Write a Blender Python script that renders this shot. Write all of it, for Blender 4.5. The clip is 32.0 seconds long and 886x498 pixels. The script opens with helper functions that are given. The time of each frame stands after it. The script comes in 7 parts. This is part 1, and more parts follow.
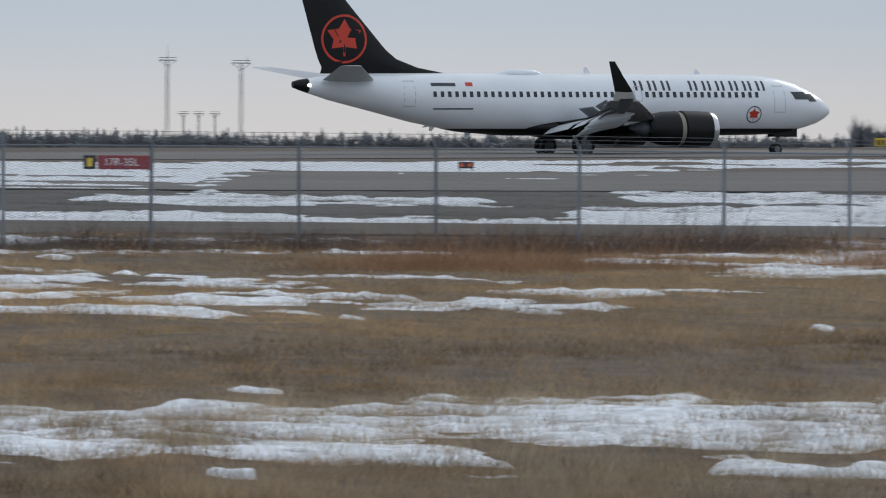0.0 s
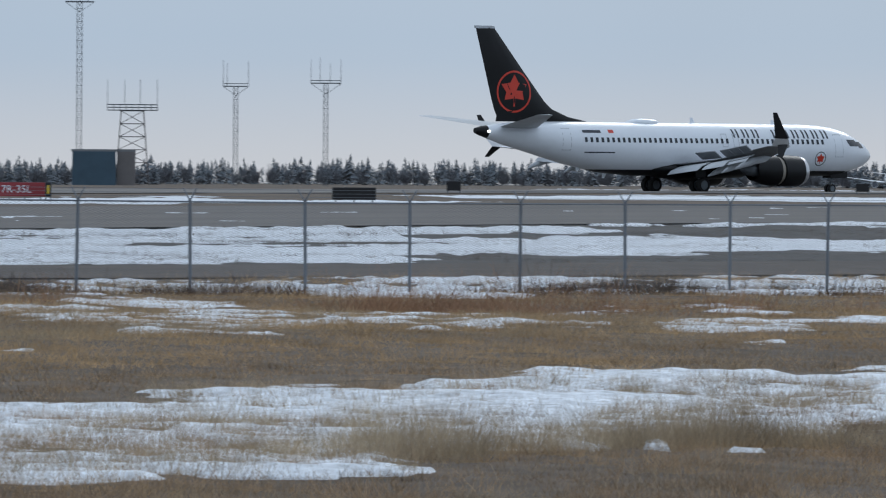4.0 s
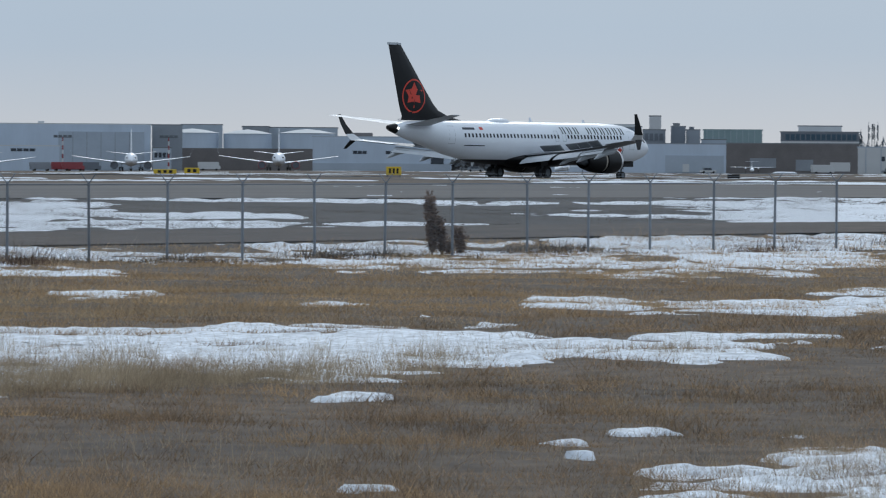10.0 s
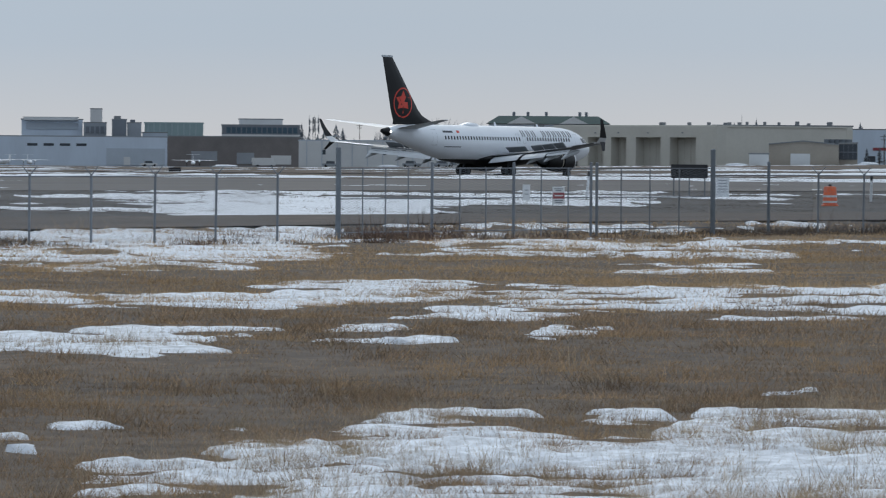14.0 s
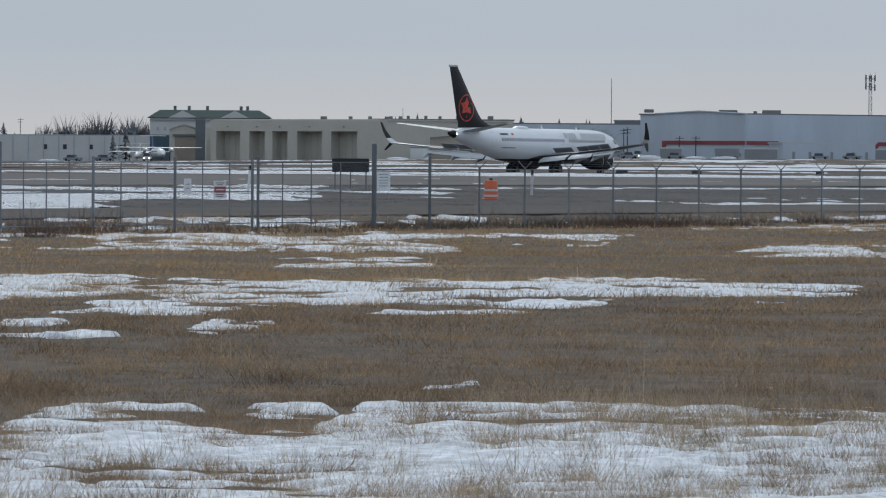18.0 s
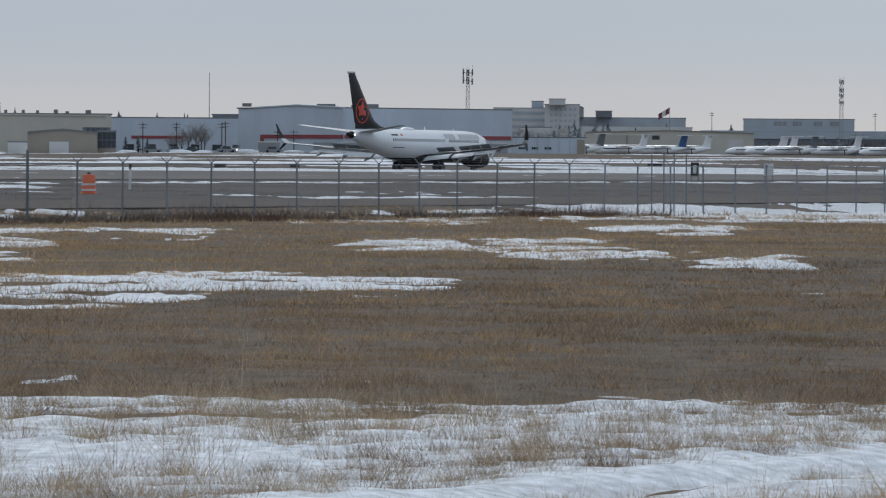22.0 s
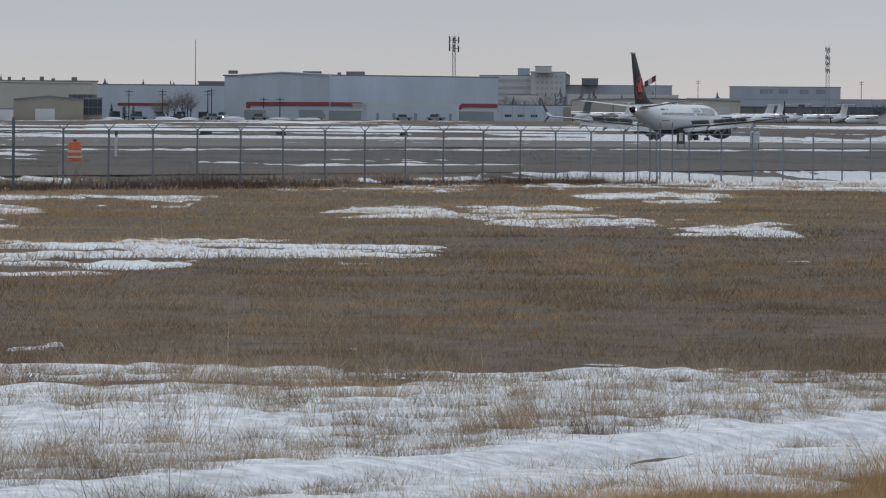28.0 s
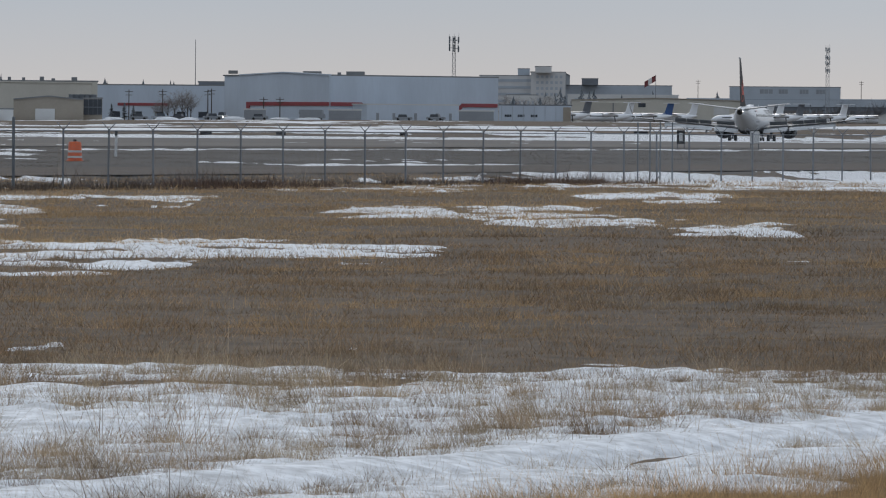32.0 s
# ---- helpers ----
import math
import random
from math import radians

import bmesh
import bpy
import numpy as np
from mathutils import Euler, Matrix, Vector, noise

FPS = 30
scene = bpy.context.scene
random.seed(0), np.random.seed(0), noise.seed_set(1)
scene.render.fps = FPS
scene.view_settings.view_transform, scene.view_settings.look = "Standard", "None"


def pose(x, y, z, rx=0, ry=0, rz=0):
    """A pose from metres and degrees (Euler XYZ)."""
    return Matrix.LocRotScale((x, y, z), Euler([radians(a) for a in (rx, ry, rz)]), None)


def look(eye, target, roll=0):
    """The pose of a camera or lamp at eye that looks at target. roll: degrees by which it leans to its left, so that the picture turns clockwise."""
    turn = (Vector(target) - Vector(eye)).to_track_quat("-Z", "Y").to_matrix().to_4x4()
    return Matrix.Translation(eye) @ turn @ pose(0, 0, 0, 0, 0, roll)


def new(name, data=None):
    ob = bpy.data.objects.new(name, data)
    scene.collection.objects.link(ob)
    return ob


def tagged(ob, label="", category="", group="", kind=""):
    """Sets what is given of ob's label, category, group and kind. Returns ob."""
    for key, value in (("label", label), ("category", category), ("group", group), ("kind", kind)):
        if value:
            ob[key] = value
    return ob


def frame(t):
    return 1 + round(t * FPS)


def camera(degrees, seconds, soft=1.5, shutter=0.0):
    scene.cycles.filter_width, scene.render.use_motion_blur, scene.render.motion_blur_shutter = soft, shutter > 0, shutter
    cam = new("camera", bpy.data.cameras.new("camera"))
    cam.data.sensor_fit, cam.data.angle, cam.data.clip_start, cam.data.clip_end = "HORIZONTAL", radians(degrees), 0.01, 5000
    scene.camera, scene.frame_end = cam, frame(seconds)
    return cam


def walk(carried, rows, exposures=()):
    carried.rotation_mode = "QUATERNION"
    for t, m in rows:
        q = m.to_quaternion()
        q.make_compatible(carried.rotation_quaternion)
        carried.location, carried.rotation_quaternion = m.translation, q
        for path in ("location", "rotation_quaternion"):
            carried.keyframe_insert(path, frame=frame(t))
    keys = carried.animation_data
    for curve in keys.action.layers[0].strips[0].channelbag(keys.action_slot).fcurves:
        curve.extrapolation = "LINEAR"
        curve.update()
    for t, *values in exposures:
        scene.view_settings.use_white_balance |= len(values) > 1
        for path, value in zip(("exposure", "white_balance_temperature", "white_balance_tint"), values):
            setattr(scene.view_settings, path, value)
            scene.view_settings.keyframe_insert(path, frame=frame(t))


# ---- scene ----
cam = camera(8.154, 32.0, soft=1.15, shutter=0.22)

EYE = Vector((0.0, 0.0, 2.3))


def smooth(a, b, v):
    s = np.clip((np.asarray(v, float) - a) / (b - a), 0, 1)
    return s * s * (3 - 2 * s)


# seconds, bearing, tilt and lean in degrees; the eye stays where it is
CAM_ROWS = (
    (0, 24.380, -1.047, 0.425), (0.5, 26.762, -1.075, 0.496), (1, 29.140, -1.060, 0.509), (1.5, 31.065, -0.977, 0.464),
    (2, 32.529, -0.791, 0.392), (2.5, 33.568, -0.592, 0.381), (4.5, 38.600, -0.674, 0.400), (5, 40.030, -0.704, 0.424),
    (5.5, 41.418, -0.725, 0.455), (6, 42.702, -0.724, 0.429), (6.5, 43.697, -0.700, 0.424), (7, 44.580, -0.696, 0.376),
    (7.5, 45.576, -0.694, 0.378), (8, 46.632, -0.696, 0.410), (8.5, 47.635, -0.699, 0.405), (9, 48.670, -0.715, 0.410),
    (9.5, 49.676, -0.730, 0.473), (10, 50.458, -0.718, 0.403), (10.5, 51.145, -0.714, 0.395), (11, 51.874, -0.723, 0.280),
    (11.5, 52.597, -0.726, 0.377), (12, 53.279, -0.731, 0.341), (12.5, 53.818, -0.730, 0.371), (13, 54.311, -0.727, 0.361),
    (13.5, 54.928, -0.731, 0.389), (14, 55.607, -0.745, 0.441), (14.5, 56.224, -0.754, 0.394), (15, 56.717, -0.751, 0.373),
    (15.5, 57.136, -0.754, 0.405), (17.5, 58.365, -0.778, 0.385), (18, 58.728, -0.777, 0.414), (18.5, 59.108, -0.773, 0.352),
    (19, 59.517, -0.776, 0.350), (19.5, 59.939, -0.788, 0.326), (20, 60.375, -0.801, 0.329), (20.5, 60.871, -0.803, 0.388),
    (21, 61.418, -0.804, 0.299), (21.5, 61.944, -0.803, 0.376), (22, 62.431, -0.808, 0.361), (22.5, 62.830, -0.838, 0.361),
    (23, 63.005, -0.900, 0.364), (23.5, 63.093, -0.995, 0.363), (24, 63.125, -1.072, 0.425), (24.5, 62.999, -1.094, 0.435),
    (25, 62.743, -1.100, 0.388), (25.5, 62.598, -1.102, 0.362), (27.5, 62.562, -1.106, 0.420), (28, 62.562, -1.107, 0.421),
    (28.5, 62.562, -1.107, 0.421), (29, 62.562, -1.107, 0.421), (29.5, 62.562, -1.107, 0.421), (30, 62.562, -1.107, 0.421),
    (30.5, 62.562, -1.107, 0.421), (31, 62.561, -1.107, 0.431), (31.5, 62.562, -1.107, 0.421), (32, 62.562, -1.107, 0.421),
)


def camera_rows():
    rows = []
    for t, az, tilt, lean in CAM_ROWS:
        a, p = radians(az), radians(tilt)
        way = Vector((math.sin(a) * math.cos(p), math.cos(a) * math.cos(p), math.sin(p)))
        rows.append((t, look(EYE, EYE + way * 100, lean)))
    return rows


walk(cam, camera_rows(), exposures=((0, 0.02, 6400, 9), (2, 0.0, 6280, 8.5), (2.5, -0.03, 6050, 7.5), (4.5, -0.05, 5880, 7), (9, -0.08, 5850, 6), (13, -0.12, 6000, 7), (15, -0.14, 6080, 7.5), (19, -0.2, 6150, 8), (22, -0.2, 6200, 8.5), (25, -0.22, 6380, 9.5), (32, -0.22, 6430, 10)))

# ---- world and sun ----
world = bpy.data.worlds.new("overcast_sky")
scene.world = world
world.use_nodes = True
wn, wl = world.node_tree.nodes, world.node_tree.links
sky = wn.new("ShaderNodeTexSky")
sky.sky_type, sky.sun_disc = "NISHITA", False
sky.sun_elevation, sky.sun_rotation = radians(32), radians(75)
sky.air_density, sky.dust_density = 1.0, 2.0
coord = wn.new("ShaderNodeTexCoord")
sep = wn.new("ShaderNodeSeparateXYZ")
wl.new(coord.outputs["Generated"], sep.inputs[0])
ramp = wn.new("ShaderNodeValToRGB")
SKY_STOPS = ((0.0, (0.60, 0.58, 0.575)), (0.005, (0.575, 0.567, 0.575)), (0.021, (0.44, 0.503, 0.58)), (0.2, (0.48, 0.52, 0.57)), (1.0, (0.66, 0.71, 0.78)))
ramp.color_ramp.elements[0].position, ramp.color_ramp.elements[0].color = SKY_STOPS[0][0], (*SKY_STOPS[0][1], 1)
ramp.color_ramp.elements[1].position, ramp.color_ramp.elements[1].color = SKY_STOPS[-1][0], (*SKY_STOPS[-1][1], 1)
for at, col in SKY_STOPS[1:-1]:
    ramp.color_ramp.elements.new(at).color = (*col, 1)
wl.new(sep.outputs[2], ramp.inputs[0])
cool = wn.new("ShaderNodeValToRGB")
cool.color_ramp.elements[0].color, cool.color_ramp.elements[1].color = (0.50, 0.56, 0.64, 1), (0.66, 0.71, 0.78, 1)
wl.new(sep.outputs[2], cool.inputs[0])
side = wn.new("ShaderNodeMapRange")
side.inputs[1].default_value, side.inputs[2].default_value = -0.2, 0.35
wl.new(sep.outputs[1], side.inputs[0])
round_sky = wn.new("ShaderNodeMix")
round_sky.data_type = "RGBA"
wl.new(side.outputs[0], round_sky.inputs[0])
wl.new(cool.outputs[0], round_sky.inputs[6])
wl.new(ramp.outputs[0], round_sky.inputs[7])
cloud = wn.new("ShaderNodeTexNoise")
cloud.inputs["Scale"].default_value, cloud.inputs["Detail"].default_value = 6.0, 4.0
wl.new(coord.outputs["Generated"], cloud.inputs["Vector"])
cloud_range = wn.new("ShaderNodeMapRange")
cloud_range.inputs[1].default_value, cloud_range.inputs[2].default_value = 0.3, 0.7
cloud_range.inputs[3].default_value, cloud_range.inputs[4].default_value = 0.96, 1.04
wl.new(cloud.outputs[0], cloud_range.inputs[0])
veil = wn.new("ShaderNodeVectorMath")
veil.operation = "SCALE"
wl.new(round_sky.outputs[2], veil.inputs[0])
wl.new(cloud_range.outputs[0], veil.inputs["Scale"])
bg_sky, bg_veil, both = wn.new("ShaderNodeBackground"), wn.new("ShaderNodeBackground"), wn.new("ShaderNodeAddShader")
bg_sky.inputs[1].default_value, bg_veil.inputs[1].default_value = 0.006, 1.0
wl.new(sky.outputs[0], bg_sky.inputs[0])
wl.new(veil.outputs[0], bg_veil.inputs[0])
wl.new(bg_sky.outputs[0], both.inputs[0])
wl.new(bg_veil.outputs[0], both.inputs[1])
wl.new(both.outputs[0], wn["World Output"].inputs[0])

sun_lamp = bpy.data.lights.new("sun", "SUN")
sun_lamp.energy, sun_lamp.angle, sun_lamp.color = 0.6, radians(20), (1.0, 0.96, 0.9)
sun = new("sun", sun_lamp)
sun.matrix_world = look((400, 300, 300), (0, 0, 0))


# ---- materials ----
def mat(name, color, rough=0.6, metal=0.0, vary=0.12, size=1.0, fine=0.0, bump=0.0, island=0.0, obj=0.0, coat=0.0, second=None, streak=(1, 1, 1), thin=0.0, turn=0.0):
    """A principled surface whose colour varies at two scales (size in metres) and by piece."""
    m = bpy.data.materials.new(name)
    m.use_nodes = True
    n, l = m.node_tree.nodes, m.node_tree.links
    p = n["Principled BSDF"]
    p.inputs["Roughness"].default_value, p.inputs["Metallic"].default_value = rough, metal
    p.inputs["Coat Weight"].default_value = coat
    tc = n.new("ShaderNodeTexCoord")
    mp = n.new("ShaderNodeMapping")
    mp.inputs["Scale"].default_value, mp.inputs["Rotation"].default_value = streak, (0, 0, radians(turn))
    l.new(tc.outputs["Object"], mp.inputs[0])
    big, small = n.new("ShaderNodeTexNoise"), n.new("ShaderNodeTexNoise")
    big.inputs["Scale"].default_value, big.inputs["Detail"].default_value = 1.0 / size, 5.0
    small.inputs["Scale"].default_value, small.inputs["Detail"].default_value = 12.0 / size, 3.0
    l.new(mp.outputs[0], big.inputs["Vector"])
    l.new(mp.outputs[0], small.inputs["Vector"])
    mix = n.new("ShaderNodeMix")
    mix.data_type = "RGBA"
    dark = second or tuple(c * (1 - 2 * vary) for c in color)
    mix.inputs[6].default_value, mix.inputs[7].default_value = (*dark, 1), (*color, 1)
    rng = n.new("ShaderNodeMapRange")
    rng.inputs[1].default_value, rng.inputs[2].default_value = 0.3, 0.65
    l.new(big.outputs[0], rng.inputs[0])
    l.new(rng.outputs[0], mix.inputs[0])
    last = mix.outputs[2]

    def scaled(value, lo, hi, last, span=(0.0, 1.0)):
        r = n.new("ShaderNodeMapRange")
        r.inputs[1].default_value, r.inputs[2].default_value = span
        r.inputs[3].default_value, r.inputs[4].default_value = lo, hi
        l.new(value, r.inputs[0])
        s = n.new("ShaderNodeVectorMath")
        s.operation = "SCALE"
        l.new(last, s.inputs[0])
        l.new(r.outputs[0], s.inputs["Scale"])
        return s.outputs[0]

    last = scaled(small.outputs[0], 1 - vary - fine, 1 + vary + fine, last, (0.3, 0.7) if fine >= 0.2 else (0.0, 1.0))
    if island:
        g = n.new("ShaderNodeNewGeometry")
        last = scaled(g.outputs["Random Per Island"], 1 - island, 1 + island, last)
    if obj:
        o = n.new("ShaderNodeObjectInfo")
        last = scaled(o.outputs["Random"], 1 - obj, 1 + obj, last)
    l.new(last, p.inputs["Base Color"])
    if bump:
        b = n.new("ShaderNodeBump")
        b.inputs["Distance"].default_value, b.inputs["Strength"].default_value = bump, 0.6
        l.new(small.outputs[0], b.inputs["Height"])
        l.new(b.outputs[0], p.inputs["Normal"])
    if thin:
        tr, mx = n.new("ShaderNodeBsdfTranslucent"), n.new("ShaderNodeMixShader")
        mx.inputs[0].default_value = thin
        l.new(last, tr.inputs["Color"])
        l.new(p.outputs[0], mx.inputs[1])
        l.new(tr.outputs[0], mx.inputs[2])
        l.new(mx.outputs[0], n["Material Output"].inputs["Surface"])
    return m


def glow(name, color, power):
    m = bpy.data.materials.new(name)
    m.use_nodes = True
    p = m.node_tree.nodes["Principled BSDF"]
    p.inputs["Base Color"].default_value = (*color, 1)
    p.inputs["Emission Color"].default_value, p.inputs["Emission Strength"].default_value = (*color, 1), power
    return m


M_SOIL = mat("dead_turf", (0.122, 0.088, 0.059), 0.95, vary=0.1, size=6, fine=0.3, bump=0.05, second=(0.076, 0.057, 0.041))
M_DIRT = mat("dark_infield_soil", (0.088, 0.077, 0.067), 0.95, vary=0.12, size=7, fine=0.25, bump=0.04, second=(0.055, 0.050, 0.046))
M_BLADE = mat("dry_grass", (0.375, 0.258, 0.155), 0.9, vary=0.1, size=4, fine=0.55, island=0.36, second=(0.15, 0.107, 0.071), streak=(1, 0.22, 1), turn=50, thin=0.45)
M_RUSSET = mat("russet_grass", (0.56, 0.375, 0.192), 0.9, vary=0.1, size=6, fine=0.45, island=0.24, second=(0.255, 0.174, 0.104), streak=(1, 0.22, 1), turn=50, thin=0.45)
M_STRAW = mat("straw_grass", (0.44, 0.35, 0.235), 0.85, vary=0.1, size=5, fine=0.25, island=0.35, second=(0.29, 0.225, 0.15), thin=0.4)
M_SHRUB = mat("rusty_shrub_twigs", (0.36, 0.205, 0.115), 0.9, vary=0.15, size=2, island=0.3, second=(0.25, 0.15, 0.095), thin=0.3)
M_WEED = mat("dark_weeds", (0.105, 0.082, 0.066), 0.95, vary=0.2, size=3, island=0.35, thin=0.2)
M_INFIELD = mat("dark_infield_grass", (0.155, 0.122, 0.092), 0.95, vary=0.15, size=9, fine=0.2, island=0.2, second=(0.11, 0.09, 0.071), thin=0.3)
M_SNOW = mat("old_snow", (0.735, 0.765, 0.805), 0.7, vary=0.04, size=2.0, fine=0.24, bump=0.06, second=(0.64, 0.67, 0.71))
M_ASPHALT = mat("worn_runway_asphalt", (0.175, 0.163, 0.15), 0.9, vary=0.1, size=14, fine=0.08, second=(0.13, 0.121, 0.113), streak=(0.2, 1, 1))
M_TAXI = mat("taxiway_asphalt", (0.155, 0.138, 0.122), 0.9, vary=0.12, size=12, fine=0.1, second=(0.115, 0.103, 0.093), streak=(0.15, 1, 1))
M_ROAD = mat("perimeter_road_gravel", (0.10, 0.078, 0.061), 0.95, vary=0.15, size=4, fine=0.2, bump=0.03, streak=(0.25, 1, 1))
M_GALV = mat("galvanised_steel", (0.20, 0.215, 0.235), 0.55, 0.3, vary=0.1, size=0.4, obj=0.12)
M_GALV_DARK = mat("weathered_steel", (0.17, 0.19, 0.21), 0.55, 0.4, vary=0.12, size=0.5)
M_WHITE = mat("white_airliner_paint", (0.84, 0.87, 0.91), 0.32, vary=0.03, size=3, coat=0.3)
M_BLACK = mat("black_airliner_paint", (0.007, 0.007, 0.008), 0.45, vary=0.1, size=1)
M_BLACK.node_tree.nodes["Principled BSDF"].inputs["Specular IOR Level"].default_value = 0.28
M_RED = mat("red_emblem_paint", (0.62, 0.05, 0.025), 0.4, vary=0.05, size=0.7)
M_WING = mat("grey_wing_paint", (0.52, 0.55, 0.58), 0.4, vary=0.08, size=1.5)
# wing grey darkened all over to carry the shade of its underside
M_WINGDARK = mat("shade_darkened_wing_grey", (0.19, 0.20, 0.215), 0.5, vary=0.1, size=1)
M_SPOILER = mat("mid_grey_spoiler_paint", (0.30, 0.32, 0.34), 0.5, vary=0.08, size=1)
M_METAL = mat("bare_aluminium", (0.62, 0.63, 0.65), 0.28, 0.85, vary=0.08, size=0.5)
M_TYRE = mat("black_tyre_rubber", (0.018, 0.018, 0.018), 0.8, vary=0.1, size=0.3)
M_GLASS = mat("dark_cabin_glass", (0.03, 0.035, 0.045), 0.15, vary=0.1, size=0.3)
M_LETTER = mat("dark_lettering_paint", (0.035, 0.04, 0.055), 0.45, vary=0.05, size=0.5)
M_PANEL = mat("pale_blue_white_cladding", (0.53, 0.605, 0.70), 0.6, vary=0.06, size=8, streak=(1, 1, 0.2))
M_PANELB = mat("blue_grey_cladding", (0.42, 0.475, 0.54), 0.6, vary=0.06, size=8)
# mid and dark grey for far walls, lightened in the colour for distance haze
M_GREY = mat("haze_lifted_mid_grey_cladding", (0.29, 0.315, 0.345), 0.65, vary=0.08, size=7)
M_DARK = mat("haze_lifted_dark_grey_cladding", (0.165, 0.185, 0.215), 0.6, vary=0.1, size=6)
M_BEIGE = mat("beige_hangar_cladding", (0.55, 0.535, 0.48), 0.7, vary=0.06, size=9)
# door beige; also the hangar wall's beige darkened for shade inside deep bays
M_BAY = mat("dull_beige_door_and_bay_shade", (0.47, 0.455, 0.405), 0.75, vary=0.06, size=5)
M_TERMINAL = mat("pale_stone_grey_wall", (0.60, 0.61, 0.62), 0.7, vary=0.06, size=9)
M_TAN = mat("tan_brown_cladding", (0.34, 0.305, 0.255), 0.7, vary=0.08, size=6)
# brown paled towards blue-grey, so the air's haze sits in the base colour
M_BROWN = mat("haze_lifted_brown_wall", (0.195, 0.18, 0.175), 0.8, vary=0.12, size=6)
M_OFFWHITE = mat("off_white_wall", (0.60, 0.61, 0.61), 0.65, vary=0.05, size=6)
M_STRIPE = mat("red_stripe_paint", (0.30, 0.06, 0.07), 0.5, vary=0.08, size=3)
# flag red, darkened in the colour for being seen against the light
M_FLAGRED = mat("backlit_dark_red_cloth", (0.17, 0.045, 0.05), 0.8, vary=0.1, size=1)
M_TEAL = mat("teal_metal_roof", (0.25, 0.34, 0.35), 0.5, vary=0.08, size=6)
M_GREENROOF = mat("dark_green_roof", (0.028, 0.066, 0.062), 0.75, vary=0.1, size=5)
M_ROOF = mat("grey_roofing", (0.22, 0.23, 0.24), 0.8, vary=0.1, size=6)
M_WINDOW = mat("dark_window_glass", (0.045, 0.055, 0.07), 0.2, vary=0.15, size=2)
M_ORANGE = mat("orange_plastic", (0.72, 0.13, 0.03), 0.5, vary=0.06, size=0.4)
M_SIGNRED = mat("red_sign_panel", (0.24, 0.02, 0.025), 0.45, vary=0.06, size=0.5)
M_SIGNYEL = mat("yellow_sign_panel", (0.72, 0.50, 0.03), 0.45, vary=0.05, size=0.5)
M_SIGNWHITE = mat("white_sign_panel", (0.68, 0.69, 0.70), 0.5, vary=0.04, size=0.4)
M_BLACKBOX = mat("matt_black_metal", (0.016, 0.016, 0.018), 0.7, vary=0.1, size=0.5)
M_BARK = mat("dark_bark", (0.07, 0.055, 0.045), 0.9, vary=0.15, size=0.6)
# Distance haze is mixed into these tree colours: paler and bluer than real needles.
M_SPRUCE = mat("haze_tinted_spruce_needles", (0.165, 0.19, 0.215), 0.9, vary=0.1, size=3, island=0.15)
M_FARTWIG = mat("haze_tinted_far_twigs", (0.15, 0.155, 0.17), 0.9, vary=0.1, size=20, island=0.2)
# twig colour also lifted for haze
M_TWIG = mat("haze_lifted_bare_twigs", (0.30, 0.275, 0.265), 0.9, vary=0.15, size=2, island=0.3)
M_SEEDHEAD = mat("dry_seed_heads", (0.135, 0.084, 0.060), 0.95, vary=0.2, size=0.5, island=0.45)
M_PLUME = mat("shaggy_brown_plume", (0.24, 0.165, 0.12), 0.95, vary=0.2, size=0.5, island=0.45, thin=0.3)
M_BLUE = mat("blue_aircraft_paint", (0.035, 0.10, 0.28), 0.4, vary=0.06, size=1)
M_BLUESHED = mat("faded_blue_container", (0.055, 0.10, 0.14), 0.6, vary=0.1, size=2)
M_CAR = mat("dark_car_paint", (0.10, 0.11, 0.125), 0.3, vary=0.05, size=1, obj=0.5)
M_LAMP_WHITE = glow("white_lamp_glow", (1.0, 0.97, 0.9), 4.0)
M_LAMP_AMBER = glow("amber_lamp_glow", (1.0, 0.40, 0.05), 1.0)


# ---- mesh helpers ----
def box(bm, cx, cy, cz, sx, sy, sz, m=None, taper=1.0):
    vs = [Vector((dx * sx / 2 * (taper if dz > 0 else 1), dy * sy / 2 * (taper if dz > 0 else 1), dz * sz / 2)) + Vector((cx, cy, cz)) for dz in (-1, 1) for dx, dy in ((-1, -1), (1, -1), (1, 1), (-1, 1))]
    if m is not None:
        vs = [m @ v for v in vs]
    v = [bm.verts.new(p) for p in vs]
    for f in ((3, 2, 1, 0), (4, 5, 6, 7), (0, 1, 5, 4), (1, 2, 6, 5), (2, 3, 7, 6), (3, 0, 4, 7)):
        bm.faces.new([v[i] for i in f])
    return bm


def tube(bm, p0, p1, r0, r1=None, n=8, caps=True):
    r1 = r0 if r1 is None else r1
    p0, p1 = Vector(p0), Vector(p1)
    q = (p1 - p0).to_track_quat("Z", "Y").to_matrix()
    rings = []
    for p, r in ((p0, r0), (p1, r1)):
        rings.append([bm.verts.new(p + q @ Vector((r * math.cos(2 * math.pi * k / n), r * math.sin(2 * math.pi * k / n), 0))) for k in range(n)])
    for k in range(n):
        bm.faces.new((rings[0][k], rings[0][(k + 1) % n], rings[1][(k + 1) % n], rings[1][k]))
    if caps:
        bm.faces.new(rings[0][::-1])
        bm.faces.new(rings[1])
    return bm


